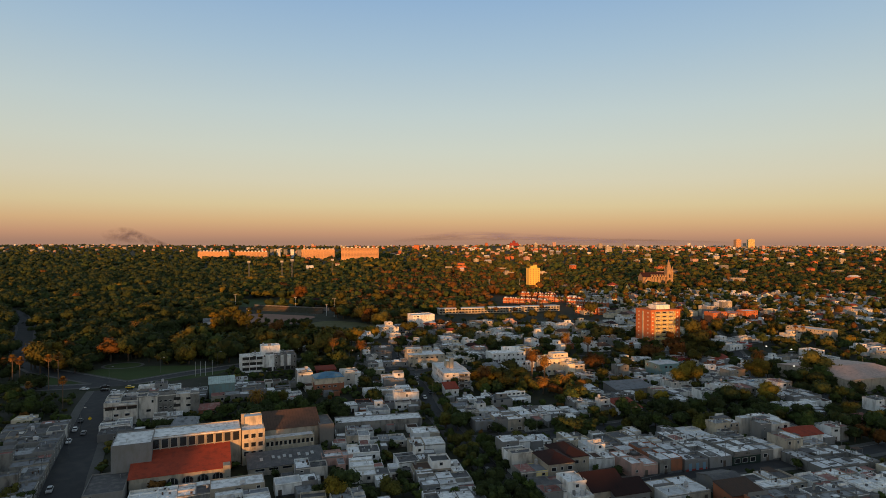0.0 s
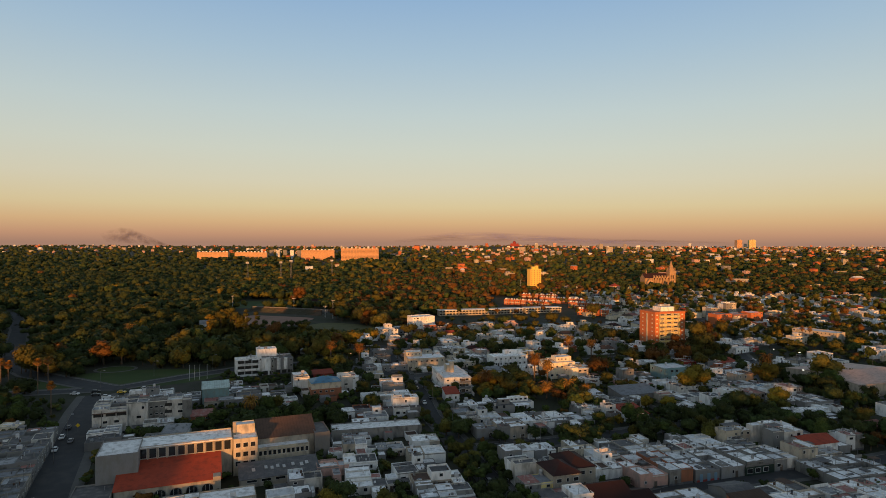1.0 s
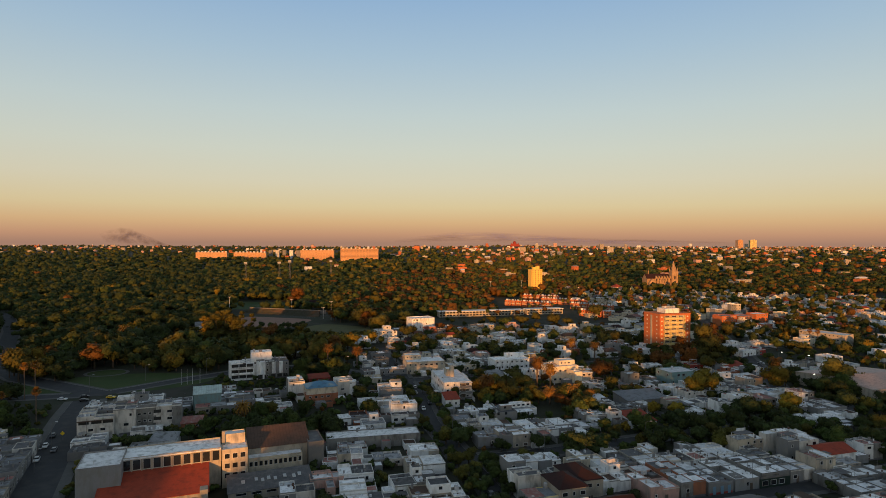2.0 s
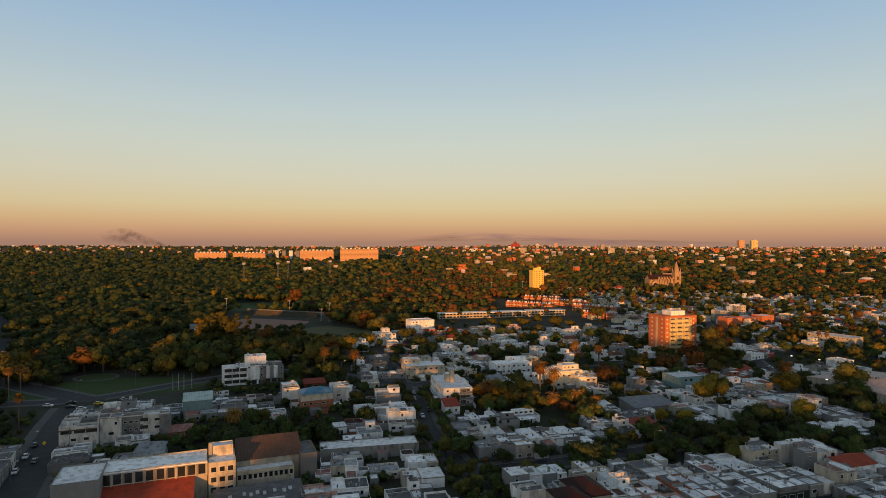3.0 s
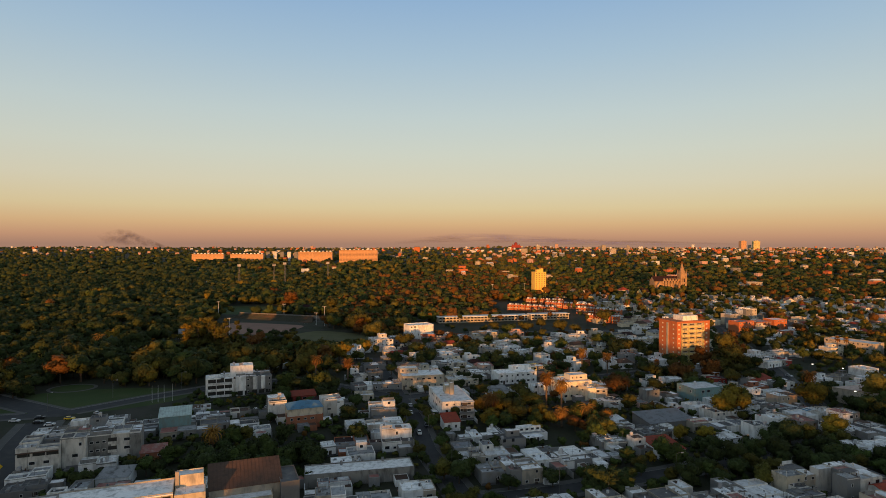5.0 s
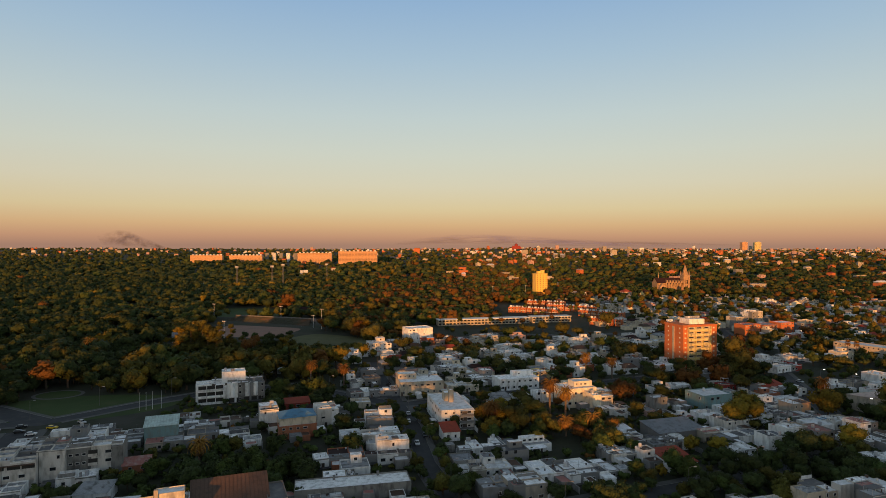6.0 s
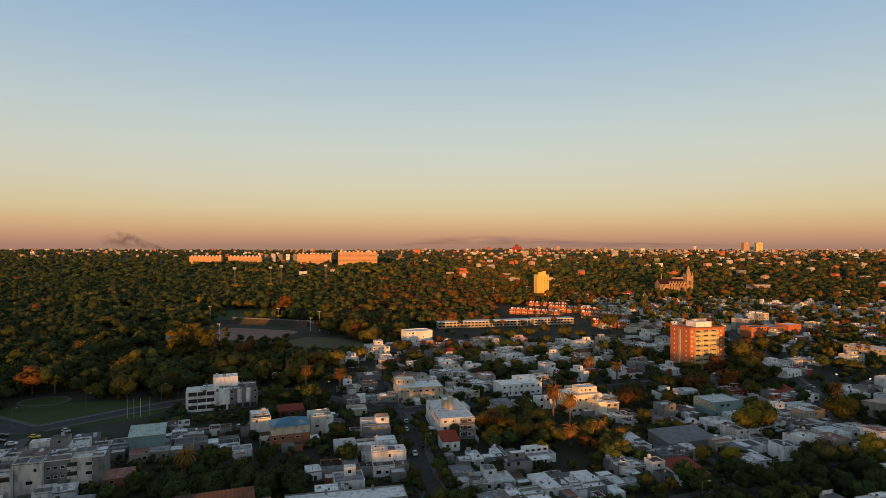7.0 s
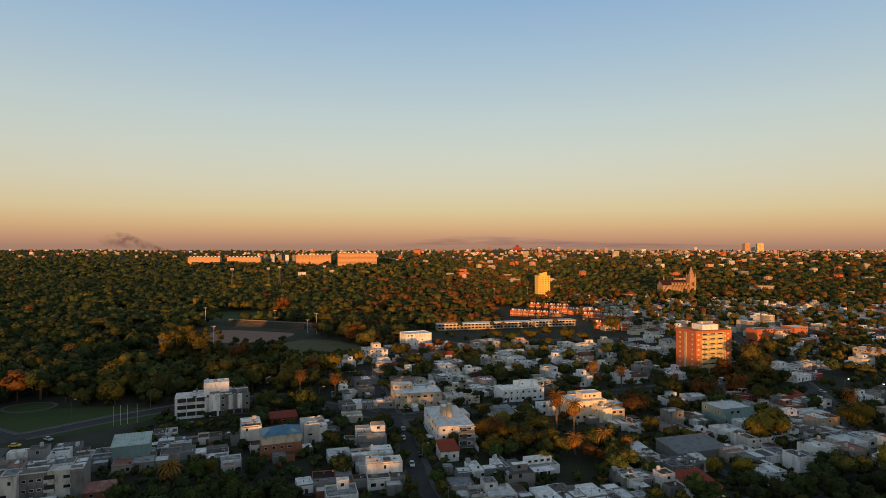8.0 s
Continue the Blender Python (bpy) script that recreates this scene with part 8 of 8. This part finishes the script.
for iy in range(0, 62):
    for ix in range(-22, 62):
        u, v = ix * 11.5, 150 + iy * 12.5
        a = radians(15)
        x = u * math.cos(a) - (v - 300) * math.sin(a) + frng.uniform(-1.5, 1.5)
        y = 300 + u * math.sin(a) + (v - 300) * math.cos(a) + frng.uniform(-1.5, 1.5)
        if abs(x) > 60 + y * 0.84:
            continue
        dens = town(x, y)
        if frng.random() > dens:
            continue
        w, d = frng.uniform(7.5, 11), frng.uniform(7, 11)
        turn = 15 + frng.gauss(0, 2)
        mx, my = x - math.sin(radians(turn)) * d / 2, y + math.cos(radians(turn)) * d / 2
        if taken(mx, my, 3.0) or near_road(mx, my, 4.0) or in_patch(x, y, 6) or any(math.hypot(mx - tx, my - ty) < r * 0.8 + 2.2 for tx, ty, r in TREES):
            continue
        if frng.random() < (0.3 if y < 480 else 0.26):
            SPOTS_NEAR.append((x, y, frng.uniform(2.8, 4.6)))
            continue
        wall = frng.choices(("white", "grey", "ivory", "cream", "pink", "yellow", "brick"), (48, 15, 12, 14, 4, 1, 6) if y < 520 else (34, 6, 26, 22, 6, 2, 4))[0]
        pitched = frng.random() < 0.13
        h = frng.uniform(3.4, 5.5) if pitched else frng.choice((3.1, 3.4, 3.7, 4.2, 5.2, 6.2))
        if pitched:
            roof = frng.choice(("red", "brown", "pink", "rust", "grey"))
        else:
            roof = frng.choices(("white", "grey", "silver", "dark", "pink"), (40, 24, 20, 11, 5))[0]
        if count < 60 and y < 420:
            house(x, y, turn, w, d, h, wall, roof, frng.choice(("gable", "hip", "slope")) if pitched else "flat", 1.8, seed=500 + count, clutter=3, group="town houses", win=0.45, annex=1)
            count += 1
        else:
            FILL.append((x, y, turn, w, d, h, wall, roof, "hip" if pitched else "flat"))
            FOOT.append((mx, my, radians(turn), w / 2, d / 2))
joined_houses("far_buildings", FAR_HOUSES, "scattered far pale and brick buildings among trees")
joined_houses("town_houses", FILL, "crowded pale low houses of the farther town")

SPOTS_NEAR.sort(key=lambda p: p[1])
for x, y, r in SPOTS_NEAR[:30]:
    tree(x, y, r, frng.choices((0, 1, 2, 3, 4), (40, 25, 8, 6, 20))[0], seed=int(x))

# ---- woods ----
wrng = random.Random(21)


def clear(x, y, m):
    return not (taken(x, y, m) or near_road(x, y, m * 0.5) or in_patch(x, y, 4))


mid, far, behind = [(x, y, r, r * 1.25, wrng.choices((0, 1, 2, 3, 4), (40, 25, 8, 6, 20))[0]) for x, y, r in SPOTS_NEAR[30:]], [], []


def pick(x=0.0, y=0.0):
    """The kind of tree: like trees stand together; in the far west dark leaves stand in for shade."""
    a = noise.noise(Vector((x / 90, y / 130, 1.7)))
    b = noise.noise(Vector((x / 70, y / 110, 8.1)))
    # west: shade over these woods is put into colour by picking dark leaves
    west = x < -0.3 * y - 60
    rusty = 55 if -120 < x < 220 and 560 < y < 1300 else 14 if x > 0 and y > 560 else 0
    return wrng.choices((0, 1, 2, 3, 4), (26, 26 + 110 * max(0, b), 3 + 14 * max(0, a), (2 if x > -120 else 0.6) + (50 if x > -120 else 6) * max(0, a) + rusty, 26 + 130 * max(0, -b) + (240 if west else 0)))[0]


def canopy(x, y):
    """Height of the tree tops: slow swells, a few trees that stand out."""
    return 10.5 + 3.2 * noise.noise(Vector((x / 75, y / 120, 3.3))) + wrng.uniform(-1.3, 1.3) + (4 if wrng.random() < 0.06 else 0)


def yards(x, y):
    return town(x, y) > 0.25
y = 185.0
while y < 1150:
    sp = 9.5 if y < 600 else 10.2
    x = -y * 0.86 - 40
    while x < y * 0.86 + 40:
        px, py = x + wrng.uniform(-3, 3), y + wrng.uniform(-3, 3)
        x += sp
        if yards(px, py) and wrng.random() > (0.32 if py < 420 else 0.72):
            continue
        if py < 410 and -75 < px and town(px, py) == 0 or py < 330 and px < -40 and px > -235:
            continue
        if py > 800 and px > 60 and wrng.random() < 0.15:
            continue
        if -190 < px < -70 and 280 < py < 355 + (px + 190) * 0.3:
            continue
        if not clear(px, py, 1.6 if yards(px, py) else 2.5):
            continue
        if wrng.random() < 0.07:
            continue
        if math.hypot(px + 247, py - 350) < 24:       # open grass before the golden tree
            continue
        r = wrng.choice((4.2, 5.6, 6.8, 7.6, 8.6, 9.8) if py < 620 else (4.4, 5.4, 6.4, 7.4, 8.6, 10.0)) * wrng.uniform(0.85, 1.1)
        if -225 < px < -60 and 450 < py < 600:
            r = min(r, 5.5 if py < 500 else 3.6)
            if py > 520 and wrng.random() < 0.4:
                continue
        if -232 < px < -108 and 595 < py < 690:
            continue
        if yards(px, py):
            r = wrng.uniform(2.4, 4.4) if py < 440 else wrng.uniform(3.4, 6.4)
        if -30 < px < 190 and 535 < py < 650 or 60 < px < 215 and 650 <= py < 835:
            if wrng.random() < (0.45 if py < 600 else 0.78):
                continue
            r = min(r, 3.0)
        (mid if py < 640 else far).append((px, py, r, r * wrng.uniform(0.62, 1.08) if py < 620 else canopy(px, py) - r * 0.72, pick(px, py)))
        if py < 470 and not yards(px, py) and wrng.random() < 0.5:
            q = wrng.uniform(1.2, 2.4)
            sx, sy = px + wrng.uniform(-6, 6), py + wrng.uniform(-7, 2)
            if clear(sx, sy, 1.0):
                mid.append((sx, sy, q, q * 0.5, wrng.choice((0, 4, 1))))
    y += sp
y = 1150.0
while y < 4950:
    sp = 15 + (y - 1150) * 0.021
    x = -y * 0.82 - 60
    while x < y * 0.82 + 60:
        px, py = x + wrng.uniform(-sp, sp) * 0.5, y + wrng.uniform(-sp, sp) * 0.5
        x += sp * 1.3
        if wrng.random() < 0.2:
            continue
        r = min(sp * wrng.uniform(0.5, 0.85), 12)
        far.append((px, py, r, canopy(px, py) - r * 0.65, pick(px, py)))
    y += sp
# unseen trees added on the rise as sun blockers, kept off both gaps
for k in range(520):
    bx, by = wrng.uniform(-700, 700), wrng.uniform(-420, -230)
    if abs(bx + 125 - (by + 260) * 0.105) < 18 or abs(bx - 1 - (by + 260) * 0.105) < 17:
        continue
    behind.append((bx, by, wrng.uniform(4, 7), wrng.uniform(5, 8), pick()))
woods("old_trees", EXTRA, 760, 0.07, 6, "tall old park and garden trees in olive and gold", LEAF, 5, lobes=13)
shrubs = []
for k in range(6500):
    sx, sy = wrng.uniform(-290, 330), wrng.uniform(118, 400)
    if abs(sx) > 40 + sy * 0.8 or sx < -130 and sy > 305 or near_road(sx, sy, -0.3) or in_patch(sx, sy, 1):
        continue
    q = wrng.uniform(1.0, 2.5) if sy < 330 else wrng.uniform(1.0, 2.3)
    if taken(sx, sy, q * 0.45) or any(math.hypot(sx - t[0], sy - t[1]) < q * 0.8 for t in shrubs if abs(t[1] - sy) < 4):
        continue
    shrubs.append((sx, sy, q, q * wrng.uniform(0.55, 1.0), wrng.choices((0, 1, 2, 3, 4), (34, 12, 2, 3, 50))[0]))

woods("garden_shrubs", shrubs, 90, 0.14, 6, "dark shrubs and small trees filling the yards", LEAF, 8, category="shrubs", lobes=4)
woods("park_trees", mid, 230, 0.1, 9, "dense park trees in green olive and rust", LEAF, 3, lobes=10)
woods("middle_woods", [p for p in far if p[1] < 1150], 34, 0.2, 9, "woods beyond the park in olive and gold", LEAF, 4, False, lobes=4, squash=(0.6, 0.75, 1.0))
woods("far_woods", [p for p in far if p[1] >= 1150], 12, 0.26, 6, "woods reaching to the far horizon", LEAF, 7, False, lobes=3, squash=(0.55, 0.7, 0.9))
woods("woods_behind", behind, 60, 0.3, 4, "unseen woods added behind the viewer to shade the town", LEAF, 6)
